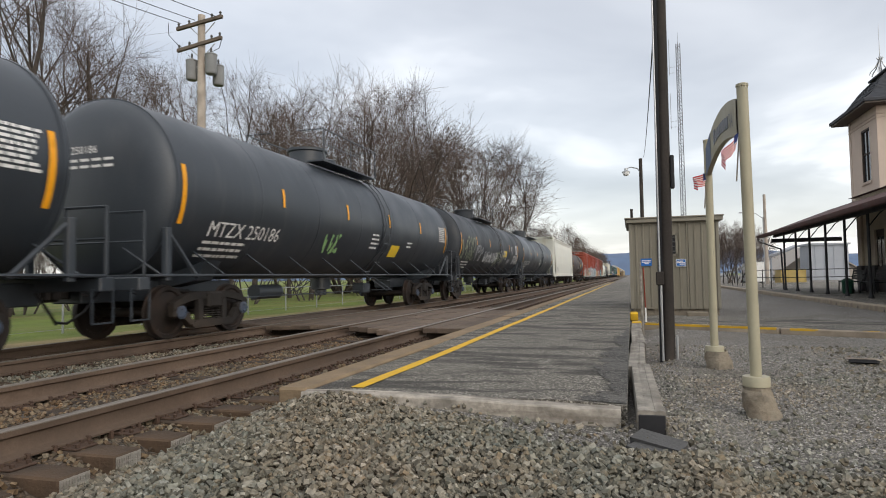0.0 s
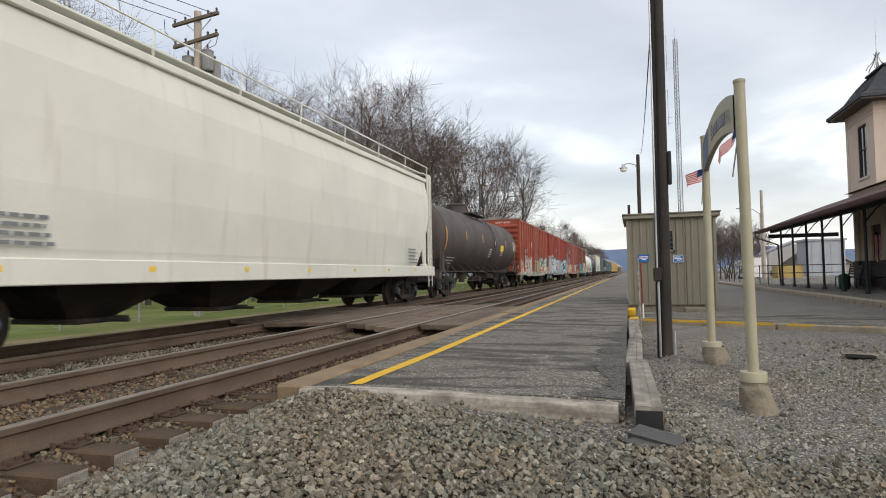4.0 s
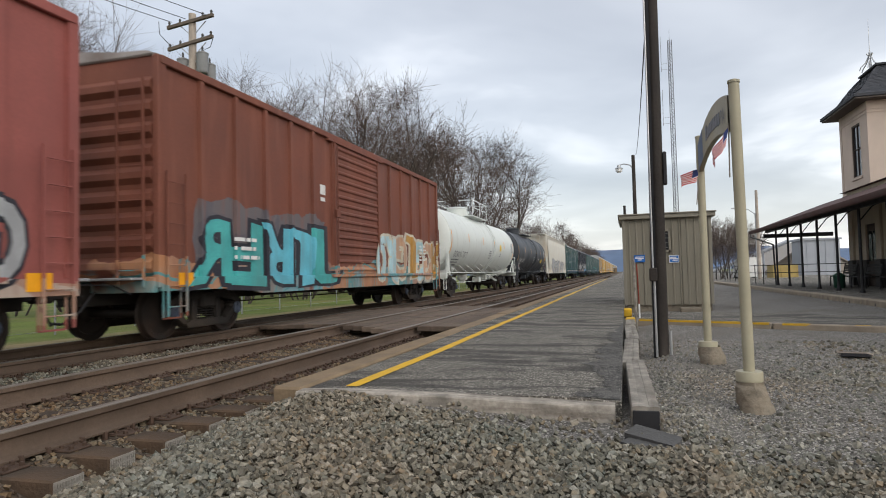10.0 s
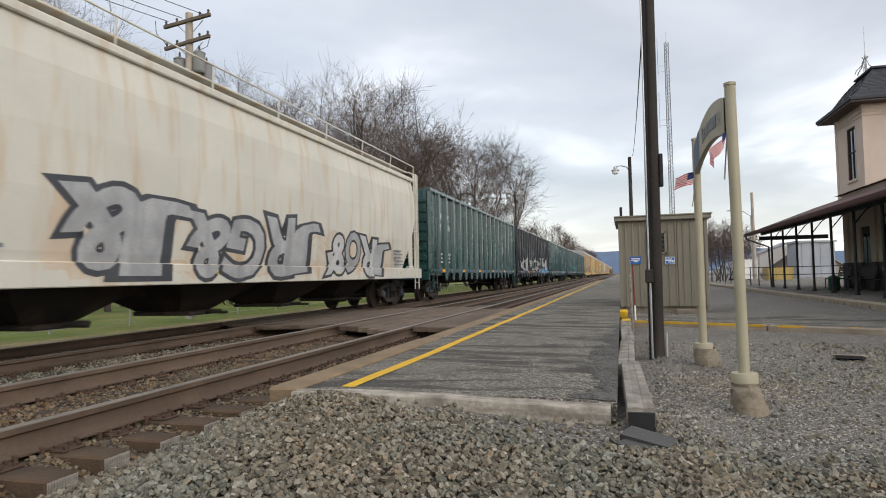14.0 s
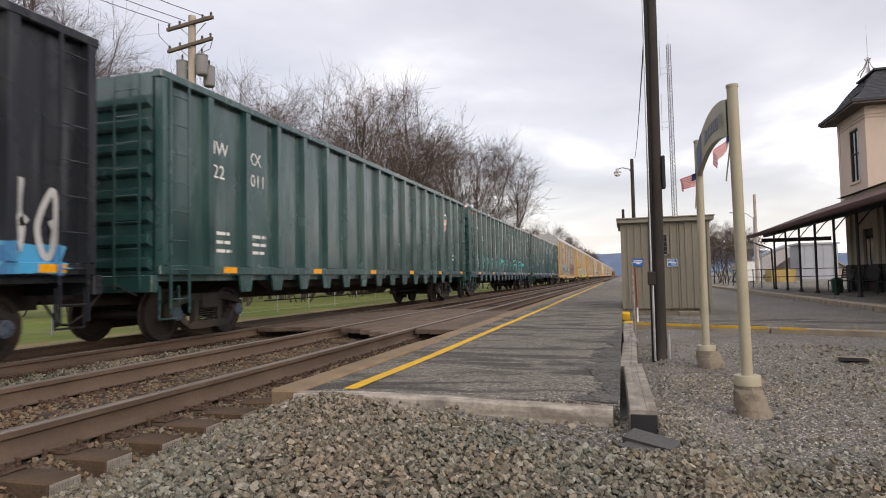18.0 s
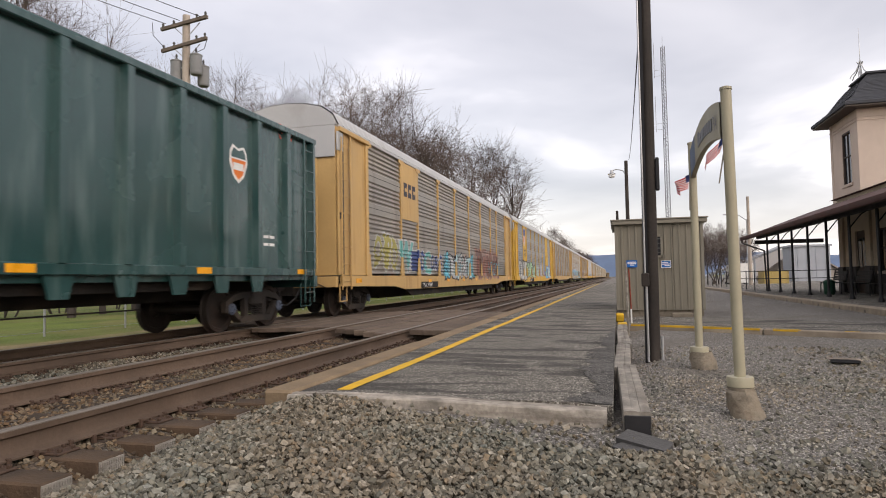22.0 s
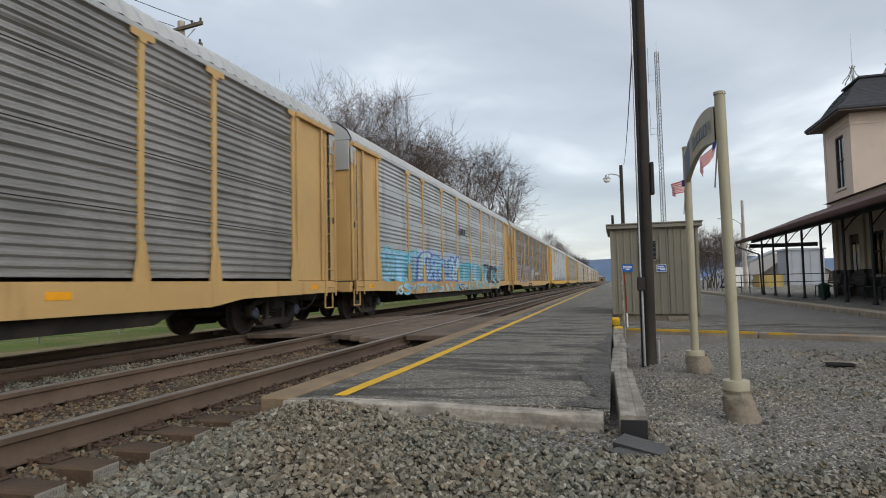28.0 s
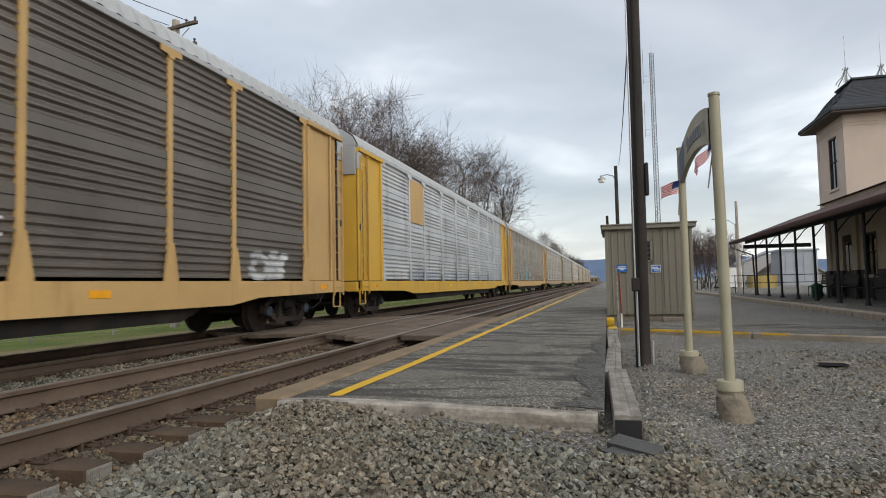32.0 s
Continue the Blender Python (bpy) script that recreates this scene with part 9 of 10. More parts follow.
C_["palepost"] = mat("pale_weathered_rack_post", (0.40, 0.35, 0.26), 0.6, 0, 0.12, 0.8, 25, 0.05, (0.28, 0.2, 0.12), 0.35, streak=True)
C_["rackframe2"] = mat("bright_yellow_rack_frame", YEL2, 0.55, 0, 0.1, 0.8, 25, 0.05, (0.30, 0.17, 0.05), 0.25, streak=True)
GREY1, GREY3 = (0.30, 0.275, 0.24), (0.165, 0.146, 0.125)


def rack_panel(name, base, graf=(), dirt=(0.14, 0.12, 0.10), amount=0.35):
    return mat(name, base, 0.42, 0.4, 0.25, 0.6, 20, 0.04, dirt, amount, streak=True, graf=graf, dirt_scale=0.7)


C_["rk1"] = rack_panel("weathered_grey_rack_panels", GREY1, [cloud(2.7, 9.2, 0.9, 2.55, [(0.30, 0.20, 0.16), (0.22, 0.14, 0.11), (0.36, 0.28, 0.24), (0.27, 0.17, 0.14)], 8, 0.5, 0.9, (0.3, 0.35)), cloud(-9.4, 2.6, 0.9, 1.5, [(0.30, 0.34, 0.34), (0.25, 0.24, 0.22)], 3, 0.6, 0.6), cloud(-3.2, 2.4, 0.9, 2.1, [(0.16, 0.44, 0.52), (0.34, 0.46, 0.50), (0.36, 0.20, 0.13)], 6, 0.6)])
C_["rk2"] = rack_panel("bright_grey_rack_panels", (0.31, 0.32, 0.33), [cloud(-7.2, 11.0, 0.9, 1.6, [(0.30, 0.36, 0.24), (0.36, 0.33, 0.42), (0.40, 0.42, 0.34), (0.30, 0.22, 0.34)], 4, 0.8, 0.9), cloud(6.4, 11.4, 0.9, 2.0, [(0.10, 0.38, 0.46), (0.30, 0.45, 0.46)], 9, 0.6)])
C_["rk3"] = rack_panel("dull_tan_rack_panels", (0.36, 0.34, 0.30))
C_["rk4"] = rack_panel("slotted_grey_rack_panels", (0.30, 0.295, 0.28), dirt=(0.16, 0.14, 0.12), amount=0.3)
C_["rk5"] = rack_panel("pale_rack_panels", (0.44, 0.46, 0.47), [cloud(-11.2, 4.2, 0.9, 1.7, [(0.16, 0.42, 0.58), (0.30, 0.50, 0.62), (0.42, 0.52, 0.58)], 2, 0.5), cloud(-7.6, -1.0, 0.9, 2.35, [(0.34, 0.46, 0.62), (0.40, 0.50, 0.62)], 5, 0.35, 0.95), cloud(4.6, 9.6, 0.9, 2.0, [(0.40, 0.42, 0.44), (0.12, 0.40, 0.60)], 3, 0.6)])
C_["rk6"] = rack_panel("brown_grey_rack_panels", GREY3, [cloud(-9.5, -0.4, 0.9, 2.0, [(0.27, 0.20, 0.18), (0.20, 0.18, 0.165), (0.24, 0.20, 0.18)], 2, 0.9)])
C_["rk7"] = rack_panel("silver_rack_panels", (0.54, 0.55, 0.56), [cloud(-9.0, 8.0, 0.9, 1.5, [(0.26, 0.30, 0.38), (0.38, 0.40, 0.42)], 2, 0.6, 0.6)])
C_["roofw"] = mat("grey_white_rack_roof", (0.41, 0.415, 0.41), 0.5, 0.3, 0.1, 0.6, 20, 0.03, (0.30, 0.29, 0.27), 0.3)

# tank cars at the head of what is seen
BLK = "satin black tank car with amber stripes and white lettering"
make_tank_car(-10.2, 7.35, C_["tank"], BLK, "MTZX 250185", panel=(1.6, 2.2, 2.0, 2.35))
make_tank_car(7.35, 24.8, C_["tank"], BLK, "MTZX 250186", panel=(1.9, 2.6, 1.65, 2.0), spray=(-2.3, 1.85, 4, 0.035, 3, "spraygreen"))
k2 = make_tank_car(24.8, 41.1, C_["tank2"], "dusty black tank car covered in pale scrawls", "", panel=(2.3, 3.3, 2.1, 2.45), inset=2.0)


def shell(y, z):
    return math.sqrt(1.54 ** 2 - (z - 2.55) ** 2)


for k, (a, b, z0, z1, n, ink) in enumerate([(-7.0, -4.6, 1.75, 2.75, 5, "sage"), (-4.4, -2.9, 1.8, 2.5, 4, "ash"), (-2.6, 0.6, 1.7, 2.25, 9, "ash"), (-2.4, 0.4, 1.75, 2.1, 8, "chalk"), (0.2, 2.4, 1.65, 2.3, 6, "sage"), (1.2, 2.7, 1.7, 2.4, 5, "ash"), (3.6, 4.3, 1.7, 2.0, 3, "ash"), (4.5, 4.9, 2.3, 2.8, 2, "chalk"), (5.2, 7.0, 1.75, 2.25, 7, "chalk")]):
    sprayed_letters(k2, a, b, z0, z1, n, [S_[ink]], S_["smoke"], 300 + k, (shell, (), [1.7 + 0.15 * q for q in range(8)]), 0.028, 0.02, 0.25)
make_tank_car(41.1, 59.0, C_["tank"], BLK, "MTZX 250187")
make_hopper_car(59.0, 79.4, C_["hopper"], "clean grey-white covered hopper with a faint teal scrawl", "")
make_tank_car(79.4, 97.55, C_["tank4"], "dark brownish-grey tank car with yellow panels", "", panel=(3.05, 3.9, 2.2, 2.55))
b1 = make_box_car(97.55, 114.15, C_["box1"], "orange-red ribbed boxcar with white sprayed letters", "BKTY 150381", C_["boxroof"], black=((-5.75, -4.55, 1.5, 2.75),))
sprayed_letters(b1, -5.5, -2.0, 0.95, 2.15, 6, [S_["cream"], S_["chalk"]], S_["brick"], 3, box_side(b1), 0.10, 0.04)
sprayed_letters(b1, 1.8, 7.0, 1.15, 2.2, 5, [S_["cream"], S_["chalk"]], S_["teal"], 4, box_side(b1), 0.14, 0.06)
sprayed_letters(b1, 1.7, 7.6, 0.9, 1.5, 8, [S_["brick"], S_["cream"]], S_["peach"], 14, box_side(b1), 0.06, 0.03)
sprayed_letters(b1, -1.2, 1.2, 0.95, 1.85, 4, [S_["peach"], S_["ink"], S_["olive"]], S_["chalk"], 17, box_side(b1), 0.08, 0.035)
sprayed_letters(b1, -7.6, 8.2, 0.82, 1.05, 22, [S_["cream"], S_["peach"], S_["teal"]], S_["coal"], 18, box_side(b1), 0.05, 0.02)
b2 = make_box_car(114.15, 131.4, C_["box2"], "red ribbed boxcar with tall pale blue sprayed letters", "BKTY 154866", C_["boxroof"])
sprayed_letters(b2, -6.9, -1.1, 0.85, 2.5, 6, [S_["chalk"], S_["ice"], S_["chalk"], S_["lilac"]], S_["ink"], 7, box_side(b2), 0.17, 0.05)
sprayed_letters(b2, 2.0, 8.0, 1.0, 2.45, 6, [S_["ice"], S_["chalk"], S_["cyan"]], S_["ink"], 8, box_side(b2), 0.19, 0.05)
sprayed_letters(b2, -6.5, -1.3, 0.95, 1.7, 7, [S_["teal"], S_["peach"], S_["ash"]], S_["chalk"], 27, box_side(b2), 0.06, 0.02)
sprayed_letters(b2, 2.2, 7.8, 1.0, 1.8, 8, [S_["teal"], S_["chalk"], S_["coal"]], S_["ice"], 28, box_side(b2), 0.055, 0.02)
sprayed_letters(b2, -1.3, 1.3, 0.95, 2.0, 5, [S_["ash"], S_["chalk"], S_["lilac"]], S_["coal"], 29, box_side(b2), 0.09, 0.035)
sprayed_letters(b2, -7.8, 8.2, 0.80, 1.05, 22, [S_["cream"], S_["ice"], S_["teal"]], S_["coal"], 30, box_side(b2), 0.05, 0.02)
b3 = make_box_car(131.4, 148.7, C_["box3"], "faded pinkish-red boxcar under layers of spray paint", "BKTY 154278", C_["boxroof"], black=((-6.7, -6.05, 1.32, 1.62), (-5.9, -5.4, 1.32, 1.62), (-3.2, -2.5, 1.5, 1.85)))
sprayed_letters(b3, -6.5, -4.0, 2.35, 4.3, 1, [S_["coal"]], S_["brick"], 21, box_side(b3), 0.09, 0.02, drawn=[[(0.02, 0.98), (0.3, 0.9), (0.42, 0.55), (0.35, 0.25), (0.05, 0.0)], [(0.98, 0.7), (0.72, 0.95), (0.56, 0.55), (0.68, 0.2), (0.95, 0.02)]])
sprayed_letters(b3, -6.1, -4.4, 2.6, 4.2, 1, [S_["ash"]], S_["coal"], 22, box_side(b3), 0.10, 0.03, drawn=[[(0.45, 0.9), (0.5, 0.55), (0.4, 0.2)], [(0.3, 0.45), (0.75, 0.5)]])
sprayed_letters(b3, 1.8, 7.2, 0.95, 2.0, 7, [S_["chalk"], S_["ash"]], S_["ink"], 11, box_side(b3), 0.12, 0.045)
sprayed_letters(b3, -6.4, -1.4, 0.95, 1.9, 9, [S_["ochre"], S_["cream"], S_["peach"]], S_["brick"], 31, box_side(b3), 0.10, 0.04)
sprayed_letters(b3, -8.1, -6.9, 2.0, 3.3, 2, [S_["teal"]], S_["ash"], 12, box_side(b3), 0.07, 0.02)
b4 = make_box_car(148.7, 165.5, C_["box4"], "brown-red boxcar with teal sprayed letters", "", C_["boxroof"])
sprayed_letters(b4, -6.8, -1.5, 0.85, 2.2, 5, [S_["teal"], S_["cyan"]], S_["ink"], 15, box_side(b4), 0.19, 0.06)
sprayed_letters(b4, 1.2, 7.7, 0.85, 2.35, 7, [S_["peach"], S_["teal"], S_["ice"], S_["ochre"], S_["cyan"]], S_["cream"], 16, box_side(b4), 0.16, 0.05)
make_tank_car(165.5, 182.9, C_["wtank"], "white tank car with grey lettering and a white railing", "DOWX 73377", number_mtl="greylet", panel=(3.0, 3.5, 2.3, 2.65))
make_tank_car(182.9, 199.75, C_["tank3"], "dark grey-black tank car with white lettering", "TCBX 255092", panel=(4.6, 5.4, 1.85, 2.15), placards=True)
h2 = make_hopper_car(199.75, 220.0, C_["hopper2"], "rust-stained off-white hopper with grey sprayed letters", "")
sprayed_letters(h2, -5.6, 1.5, 1.05, 2.3, 6, [S_["ash"], S_["chalk"]], S_["coal"], 5, (hopper_surface, (), [z for _, z in HOPPER_SIDE] + [1.26, 1.272]), 0.13, 0.04)
sprayed_letters(h2, 2.0, 6.1, 1.05, 2.2, 4, [S_["ash"], S_["chalk"]], S_["coal"], 6, (hopper_surface, (), [z for _, z in HOPPER_SIDE] + [1.26, 1.272]), 0.12, 0.04)
GRN = "dark green high-sided gondola with ribbed sides"
make_gondola(220.0, 240.9, C_["gon"], GRN, ("IW", "XX", "22", "0018"))
g2 = make_gondola(240.9, 261.9, C_["gonb"], "black high-sided gondola scrawled with white tags")
for k, (a, b, z) in enumerate([(-9.4, -8.2, 2.4), (-7.2, -6.4, 2.2), (-5.3, -4.3, 2.7), (-3.9, -3.1, 2.4), (-2.8, -1.8, 2.3), (-1.4, -0.5, 2.4), (0.4, 1.2, 2.6), (2.7, 3.4, 2.5), (4.9, 5.6, 2.4), (7.0, 7.8, 2.5), (8.6, 9.3, 2.3)]):
    sprayed_letters(g2, a, b, 1.35, z, 2, [S_["chalk"]], S_["ash"], 40 + k, gondola_side(g2), 0.045, 0.012)
for k, (a, b) in enumerate([(-8.4, -6.6), (-6.3, -4.6), (-4.2, -2.2), (0.2, 2.0), (2.6, 4.4), (5.4, 6.8)]):
    sprayed_letters(g2, a, b, 1.35, 2.1, 3, [S_["chalk"], S_["ash"]], S_["ink"], 140 + k, gondola_side(g2), 0.05, 0.02)
make_gondola(261.9, 282.8, C_["gon"], GRN + " and a shield emblem", ("IW", "XX", "22", "0011"), True)
g4 = make_gondola(282.8, 303.8, C_["gon"], GRN + ", with teal scrawls", ("IW", "XX", "22", "0025"), True, load=True)
TAG = [[(0.16, 1.0), (0.17, 0.965)], [(0.14, 0.86), (0.1, 0.55), (0.05, 0.3), (0.0, 0.05)], [(0.1, 0.5), (0.42, 0.62), (0.3, 0.42), (0.62, 0.66), (0.95, 0.6), (0.9, 0.4), (0.55, 0.36), (0.8, 0.2), (0.6, 0.0)], [(0.3, 0.34), (0.5, 0.22), (0.38, 0.06)]]
for k in range(12):
    a = -7.35 + 1.176 * k
    wide = (0.74, 0.6, 0.66, 0.56)[k % 4]
    sprayed_letters(g4, a, a + wide, 1.38, (2.42, 2.3, 2.36, 2.2)[k % 4], 1, [S_["aqua"]], S_["gonshade"], 60 + k, gondola_side(g4), 0.03, 0.012, lean=0.1 + 0.1 * (k % 3), drawn=TAG)
make_gondola(303.8, 325.1, C_["gon"], GRN + " and a shield emblem", ("IW", "XX", "22", "0027"), True, load=True)

RACK0, PITCH = 325.2, 28.66
RACKS = [
    ("rk1", "rackframe", "weathered grey autorack with dull yellow posts and sprayed letters"),
    ("rk2", "rackframe2", "bright yellow autorack with grey panels and green sprayed letters"),
    ("rk4", "rackframe", "grey autorack with dark slots between its panels"),
    ("rk5", "rackframe", "pale autorack with blue sprayed letters along its foot"),
    ("rk6", "rackframe", "brown-grey autorack with yellow posts and faded sprayed letters"),
    ("rk7", "rackframe2", "silver-grey autorack with bright yellow end doors"),
    ("rk1", "rackframe", "weathered grey autorack with yellow posts"),
    ("rk3", "rackframe3", "tan autorack with pale yellow end doors"),
    ("rk4", "rackframe3", "plain grey autorack with yellow posts"),
    ("rk7", "rackframe3", "silver-grey autorack with yellow posts"),
    ("rk3", "rackframe3", "dull tan autorack with yellow posts"),
    ("rk4", "rackframe3", "plain grey autorack with yellow posts"),
    ("rk3", "rackframe3", "dull tan autorack with yellow posts"),
    ("rk4", "rackframe3", "plain grey autorack with yellow posts"),
]
RK = []
for k, (pm, fm, lab) in enumerate(RACKS):
    plates = {1: C_["rackframe2"], 7: C_["rackframe2"]} if k == 1 else None
    RK.append(make_auto_rack(RACK0 + PITCH * k, RACK0 + PITCH * (k + 1), C_[pm], C_[fm], lab, C_["roofw"], fine=k < 8, full=k < 7, slots=k in (2,), banded=k not in (2,), plates=plates, post_mtl=C_["rk7"] if k == 5 else C_["palepost"] if k > 5 else None))


def dress_racks():
    """Emblems, numbers and sprayed letters of the near autoracks."""
    X = 1.5
    # first: upper half of the narrow bay is a yellow plate with a dark three-part mark
    c, cuts = RK[0]
    side = rack_side(cuts)
    p = part("name_plate", Mesh().box(X - 0.01, X + 0.012, cuts[1] + 0.06, cuts[2] - 0.06, 3.05, 5.0), C_["rackframe"], c, "yellow plate with a dark emblem", smooth=0)
    for q in range(3):
        a = cuts[1] + 0.25 + 0.46 * q
        part("emblem_block", Mesh().box(X + 0.013, X + 0.017, a, a + 0.34, 3.84, 4.32, 0.001), C_["inkblue"], p)
        part("emblem_block", Mesh().box(X + 0.018, X + 0.020, a + 0.11, a + 0.34, 4.02, 4.14, 0.0005), C_["rackframe"], p)
    sprayed_letters(c, -11.2, -9.0, 1.3, 2.45, 3, [S_["olive"]], S_["chalk"], 71, side, 0.15, 0.05)
    sprayed_letters(c, -9.0, -7.45, 1.2, 2.3, 1, [S_["jade"]], S_["chalk"], 72, side, 0.15, 0.05, word="W")
    sprayed_letters(c, -7.5, -6.0, 1.3, 2.1, 3, [S_["navy"]], S_["chalk"], 73, side, 0.12, 0.04, word="ILD")
    sprayed_letters(c, -6.05, -5.2, 1.15, 2.1, 1, [S_["jade"]], S_["chalk"], 74, side, 0.12, 0.04, word="C")
    sprayed_letters(c, -5.25, -3.6, 1.3, 2.0, 3, [S_["navy"]], S_["chalk"], 79, side, 0.12, 0.04, word="ORE")
    sprayed_letters(c, -3.3, 2.3, 1.0, 2.15, 7, [S_["cyan"], S_["ice"], S_["chalk"]], S_["ink"], 74, side, 0.13, 0.035)
    sprayed_letters(c, 2.9, 8.8, 1.0, 2.5, 9, [S_["dust"], S_["umber"]], S_["rosy"], 75, side, 0.07, 0.035)
    sprayed_letters(c, 3.2, 8.6, 1.1, 2.2, 16, [S_["rosy"], S_["umber"], S_["brick"]], S_["coal"], 76, side, 0.035, 0.015)
    sprayed_letters(c, 6.0, 9.6, 1.2, 1.9, 7, [S_["cyan"]], S_["cyan"], 77, side, 0.022, 0.005)
    on_side(c, "number_patch", Mesh().box(1.561, 1.564, cuts[2] + 0.05, cuts[2] + 2.3, 0.67, 0.90), C_["truck"])
    on_side(c, "car_number", side_text("TTGX 995088", 0.15, cuts[2] + 0.25, 0.71, 1.567), C_["letter"])
    # second: shield over a two-line slogan on the yellow bay
    c, cuts = RK[1]
    side = rack_side(cuts, flat=(1, 7))
    y, z = (cuts[1] + cuts[2]) / 2 - 0.3, 4.15
    out = [(-0.62, 0.62), (-0.45, 0.72), (-0.2, 0.66), (0, 0.74), (0.2, 0.66), (0.45, 0.72), (0.62, 0.62), (0.60, 0.0), (0.45, -0.45), (0, -0.72), (-0.45, -0.45), (-0.60, 0.0)]
    s = part("emblem", Mesh().add([(X - 0.012, y + a, z + b) for a, b in out], [tuple(range(12))]), C_["letter"], c, "shield emblem, blue over red and white bars", fix=False)
    part("emblem_top", Mesh().add([(X - 0.008, y + a, z + b) for a, b in ((-0.58, 0.6), (-0.45, 0.68), (-0.2, 0.62), (0, 0.7), (0.2, 0.62), (0.45, 0.68), (0.58, 0.6), (0.58, 0.1), (-0.58, 0.1))], [tuple(range(9))]), C_["emblue"], s, fix=False)
    for q in range(7):
        a = -0.54 + 0.155 * q
        low = -0.64 + abs(a + 0.05) * 0.85
        part("emblem_bar", Mesh().add([(X - 0.008, y + p, z + b) for p, b in ((a, 0.06), (a + 0.08, 0.06), (a + 0.08, low), (a, low))], [(0, 1, 2, 3)]), C_["emred"], s, fix=False)
    for t, zz in (("BUILDING", 3.05), ("AMERICA", 2.66)):
        on_side(c, "slogan", side_text(t, 0.25, cuts[1] + 0.1, zz, X - 0.014), C_["inkblue"])
    sprayed_letters(c, -11.2, -7.1, 0.85, 2.35, 4, [S_["chalk"], S_["sky"], S_["chalk"]], S_["ink"], 81, side, 0.19, 0.07)
    sprayed_letters(c, -6.9, -2.0, 1.0, 2.25, 4, [S_["mint"]], S_["ink"], 82, side, 0.2, 0.06)
    sprayed_letters(c, -0.8, 4.5, 1.1, 2.15, 5, [S_["chalk"], S_["mint"]], S_["lilac"], 83, side, 0.14, 0.06)
    sprayed_letters(c, 6.6, 11.0, 0.95, 2.1, 3, [S_["cyan"], S_["ice"]], S_["royal"], 84, side, 0.18, 0.04)
    on_side(c, "number_patch", Mesh().box(1.561, 1.564, cuts[2] + 1.35, cuts[2] + 3.8, 0.67, 0.92), C_["truck"])
    on_side(c, "car_number", side_text("TTGX 697330", 0.17, cuts[2] + 1.55, 0.71, 1.567), C_["letter"])
    # fourth: blue letters, a small stencil mark
    c, cuts = RK[3]
    side = rack_side(cuts)
    sprayed_letters(c, -11.2, -7.9, 1.1, 2.2, 4, [S_["sky"]], S_["cyan"], 91, side, 0.07, 0.06)
    sprayed_letters(c, -7.3, -1.4, 1.15, 2.2, 5, [S_["sky"], S_["ice"]], S_["royal"], 92, side, 0.17, 0.08)
    sprayed_letters(c, -0.8, 3.9, 1.1, 2.1, 5, [S_["cyan"], S_["sky"]], S_["sky"], 93, side, 0.14, 0.04)
    sprayed_letters(c, 5.0, 9.4, 1.0, 2.15, 3, [S_["coal"]], S_["ink"], 94, side, 0.22, 0.06)
    m = Mesh()
    for q in range(3):
        m.box(X + 0.012, X + 0.016, cuts[4] + 0.6 + 0.36 * q, cuts[4] + 0.85 + 0.36 * q, 3.35, 3.62, 0.001)
    for a in (0.4, 1.75):
        m.box(X + 0.012, X + 0.016, cuts[4] + a, cuts[4] + a + 0.05, 3.2, 3.75)
    on_side(c, "stencil_mark", m, C_["inkblue"])
    on_side(c, "number_patch", Mesh().box(1.561, 1.564, cuts[4] - 0.2, cuts[4] + 1.6, 0.69, 0.96), C_["truck"])
    on_side(c, "car_number", side_text("NKCR 7425", 0.18, cuts[4] - 0.05, 0.74, 1.567), C_["letter"])
    sprayed_letters(c, -10.5, 9.0, 0.66, 1.02, 22, [S_["sky"], S_["ice"], S_["cyan"]], S_["cyan"], 99, side, 0.045, 0.02)
    sprayed_letters(c, 4.4, 10.2, 1.05, 2.0, 9, [S_["cyan"], S_["sky"]], S_["ice"], 100, side, 0.16, 0.06)
    # fifth: jagged pale letters and a painted line of words
    c, cuts = RK[4]
    side = rack_side(cuts)
    sprayed_letters(c, -11.0, -3.9, 1.0, 2.4, 6, [S_["dust"], S_["smoke"], S_["dust"]], S_["ash"], 95, side, 0.10, 0.035)
    sprayed_letters(c, -10.6, -4.0, 1.0, 2.0, 9, [S_["ash"], S_["smoke"], S_["rosy"]], S_["coal"], 97, side, 0.045, 0.02)
    sprayed_letters(c, -2.6, -0.4, 1.1, 2.2, 4, [S_["chalk"], S_["ice"]], S_["ash"], 98, side, 0.06, 0.03)
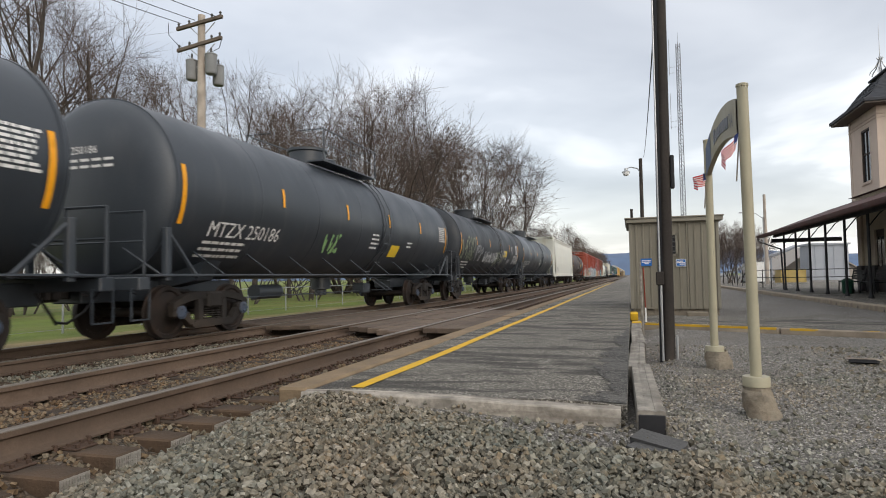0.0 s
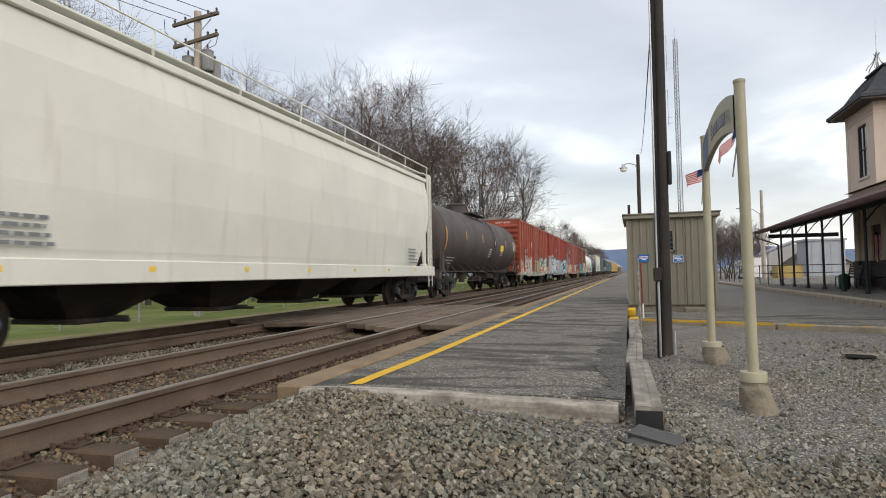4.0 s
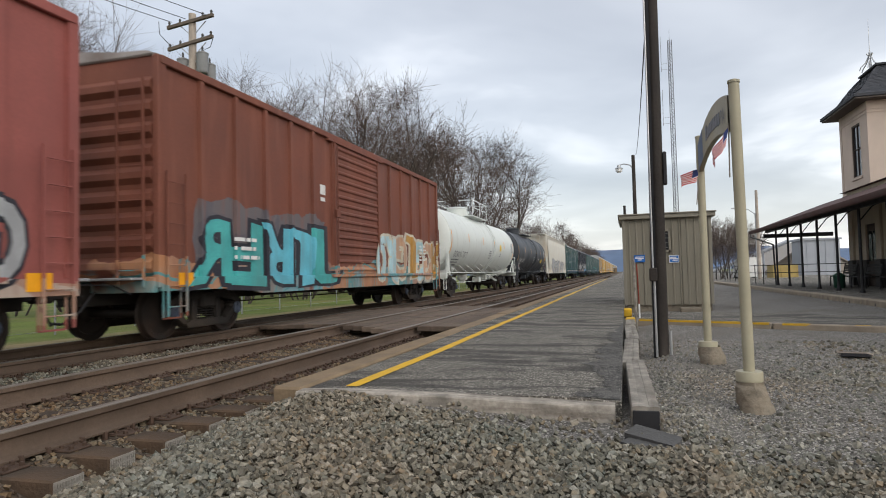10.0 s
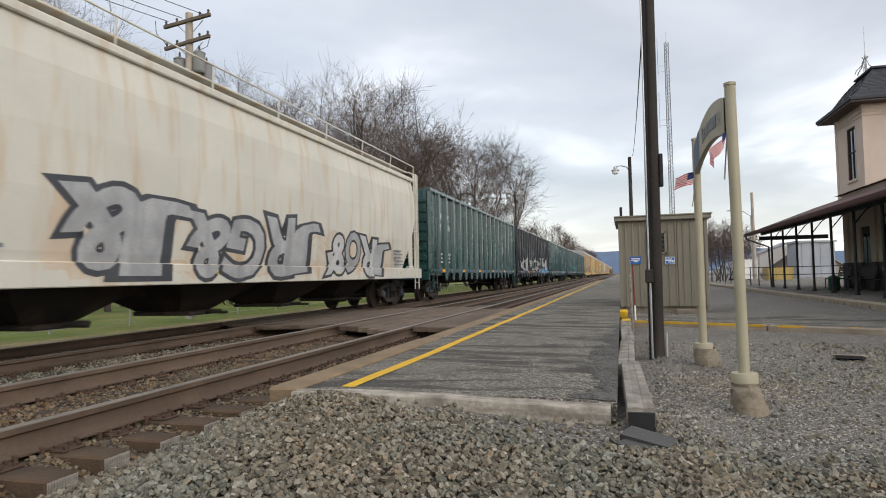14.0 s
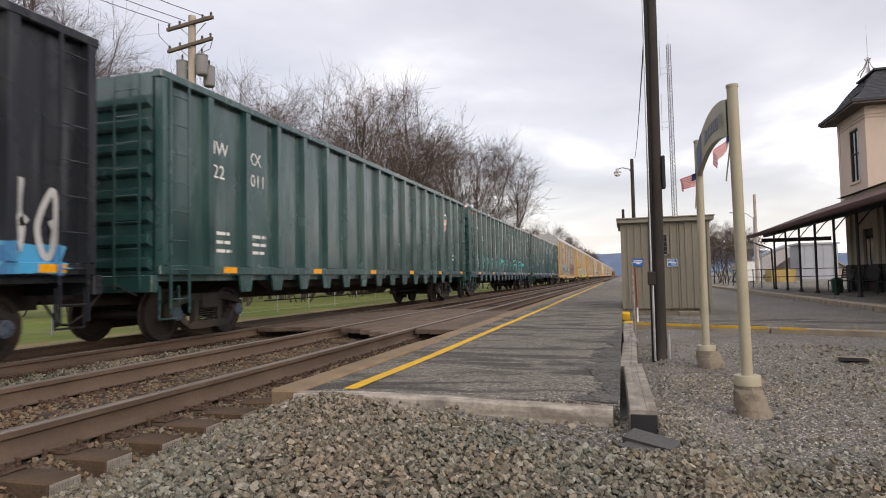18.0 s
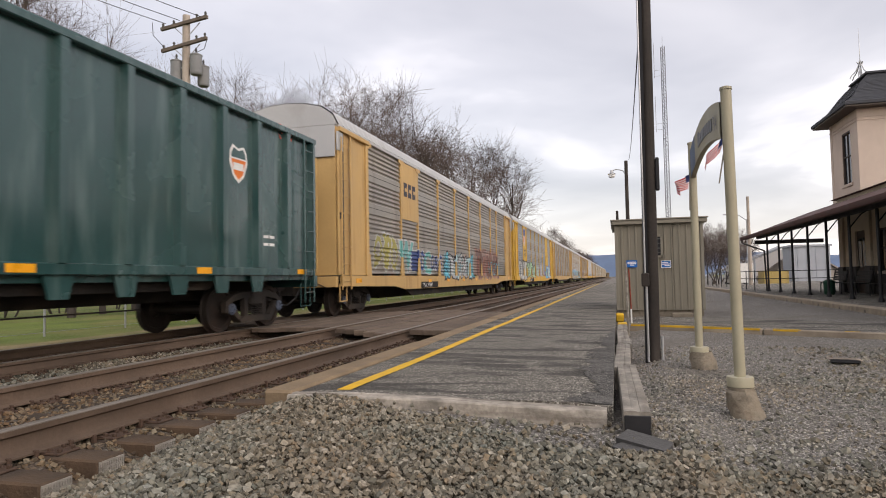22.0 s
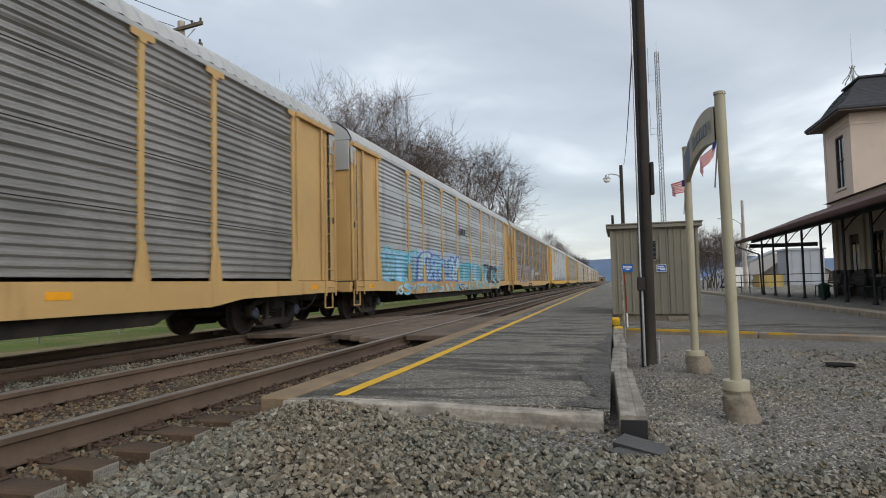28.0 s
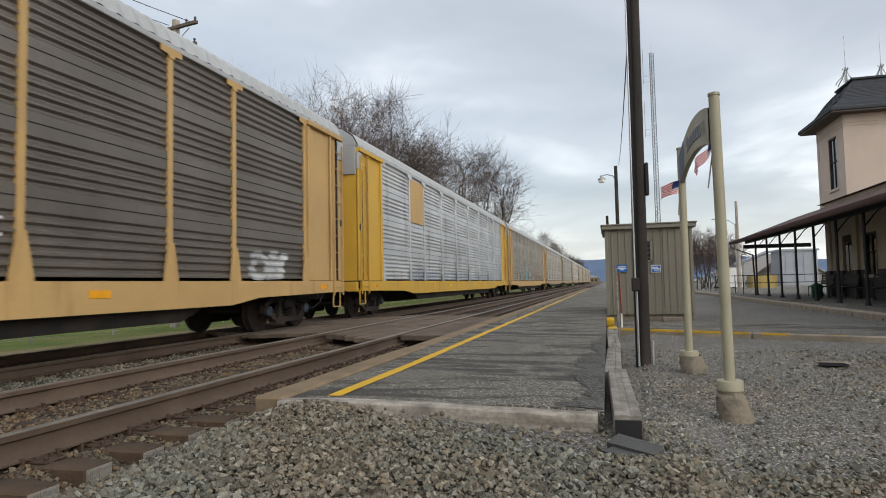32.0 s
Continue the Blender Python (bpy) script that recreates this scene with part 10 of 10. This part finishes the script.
    on_side(c, "number_patch", Mesh().box(1.561, 1.564, -5.2, -3.1, 0.67, 0.92), C_["truck"])
    on_side(c, "car_number", side_text("NS 171654", 0.17, -5.05, 0.71, 1.567), C_["letter"])
    on_side(c, "painted_words", side_text("NO SAT 4 SUN FOR J C", 0.27, -0.1, 1.65, X + 0.045), C_["letter"])
    sprayed_letters(c, 9.3, 10.8, 1.1, 1.8, 2, [S_["chalk"]], S_["ash"], 96, side, 0.1, 0.05)
    c, cuts = RK[5]
    part("name_plate", Mesh().box(X + 0.0, X + 0.012, cuts[1] + 0.06, cuts[2] - 0.06, 3.3, 4.9), C_["rackframe"], c, "plain yellow plate", smooth=0)


C_["inkblue"] = mat("dark_ink_paint", (0.035, 0.035, 0.05), 0.6, 0, 0.1, 4, 50, 0)
C_["emblue"] = mat("emblem_blue", (0.03, 0.06, 0.24), 0.5, 0, 0.1, 4, 50, 0)
C_["emred"] = mat("emblem_red", (0.46, 0.06, 0.07), 0.5, 0, 0.1, 4, 50, 0)
dress_racks()


# ---- what moves ----
def motions():
    """The train runs towards the camera at a steady speed, its wheels roll, the little flags stir."""
    for car, y in CARS:
        walk(car, [(t, pose(X2, y - SPEED * t, ZT)) for t in (0, 8, 16, 24, 32)])
    turn = math.degrees(SPEED / 0.457)
    for s, wheels in WHEELS.items():
        first = wheels[0]
        walk(first, [(k / FPS, pose(0, s * 0.89, 0.457, (turn * k / FPS) % 360)) for k in range(32 * FPS + 1)])
        for w in wheels[1:]:
            w.rotation_mode = "QUATERNION"
            w.animation_data_create()
            w.animation_data.action = first.animation_data.action
            w.animation_data.action_slot = first.animation_data.action_slot
    for flag, base, shift in ((FLAG_NEAR, FLAG_NEAR.matrix_basis.copy(), 0.0), (FLAG_FAR, FLAG_FAR.matrix_basis.copy(), 1.7)):
        walk(flag, [(t / 2, base @ pose(0, 0, 0, 0, 6 * math.sin(t * 0.9 + shift), 16 * math.sin(t * 0.55 + shift) + 7 * math.sin(t * 1.7 + shift))) for t in range(65)])


motions()
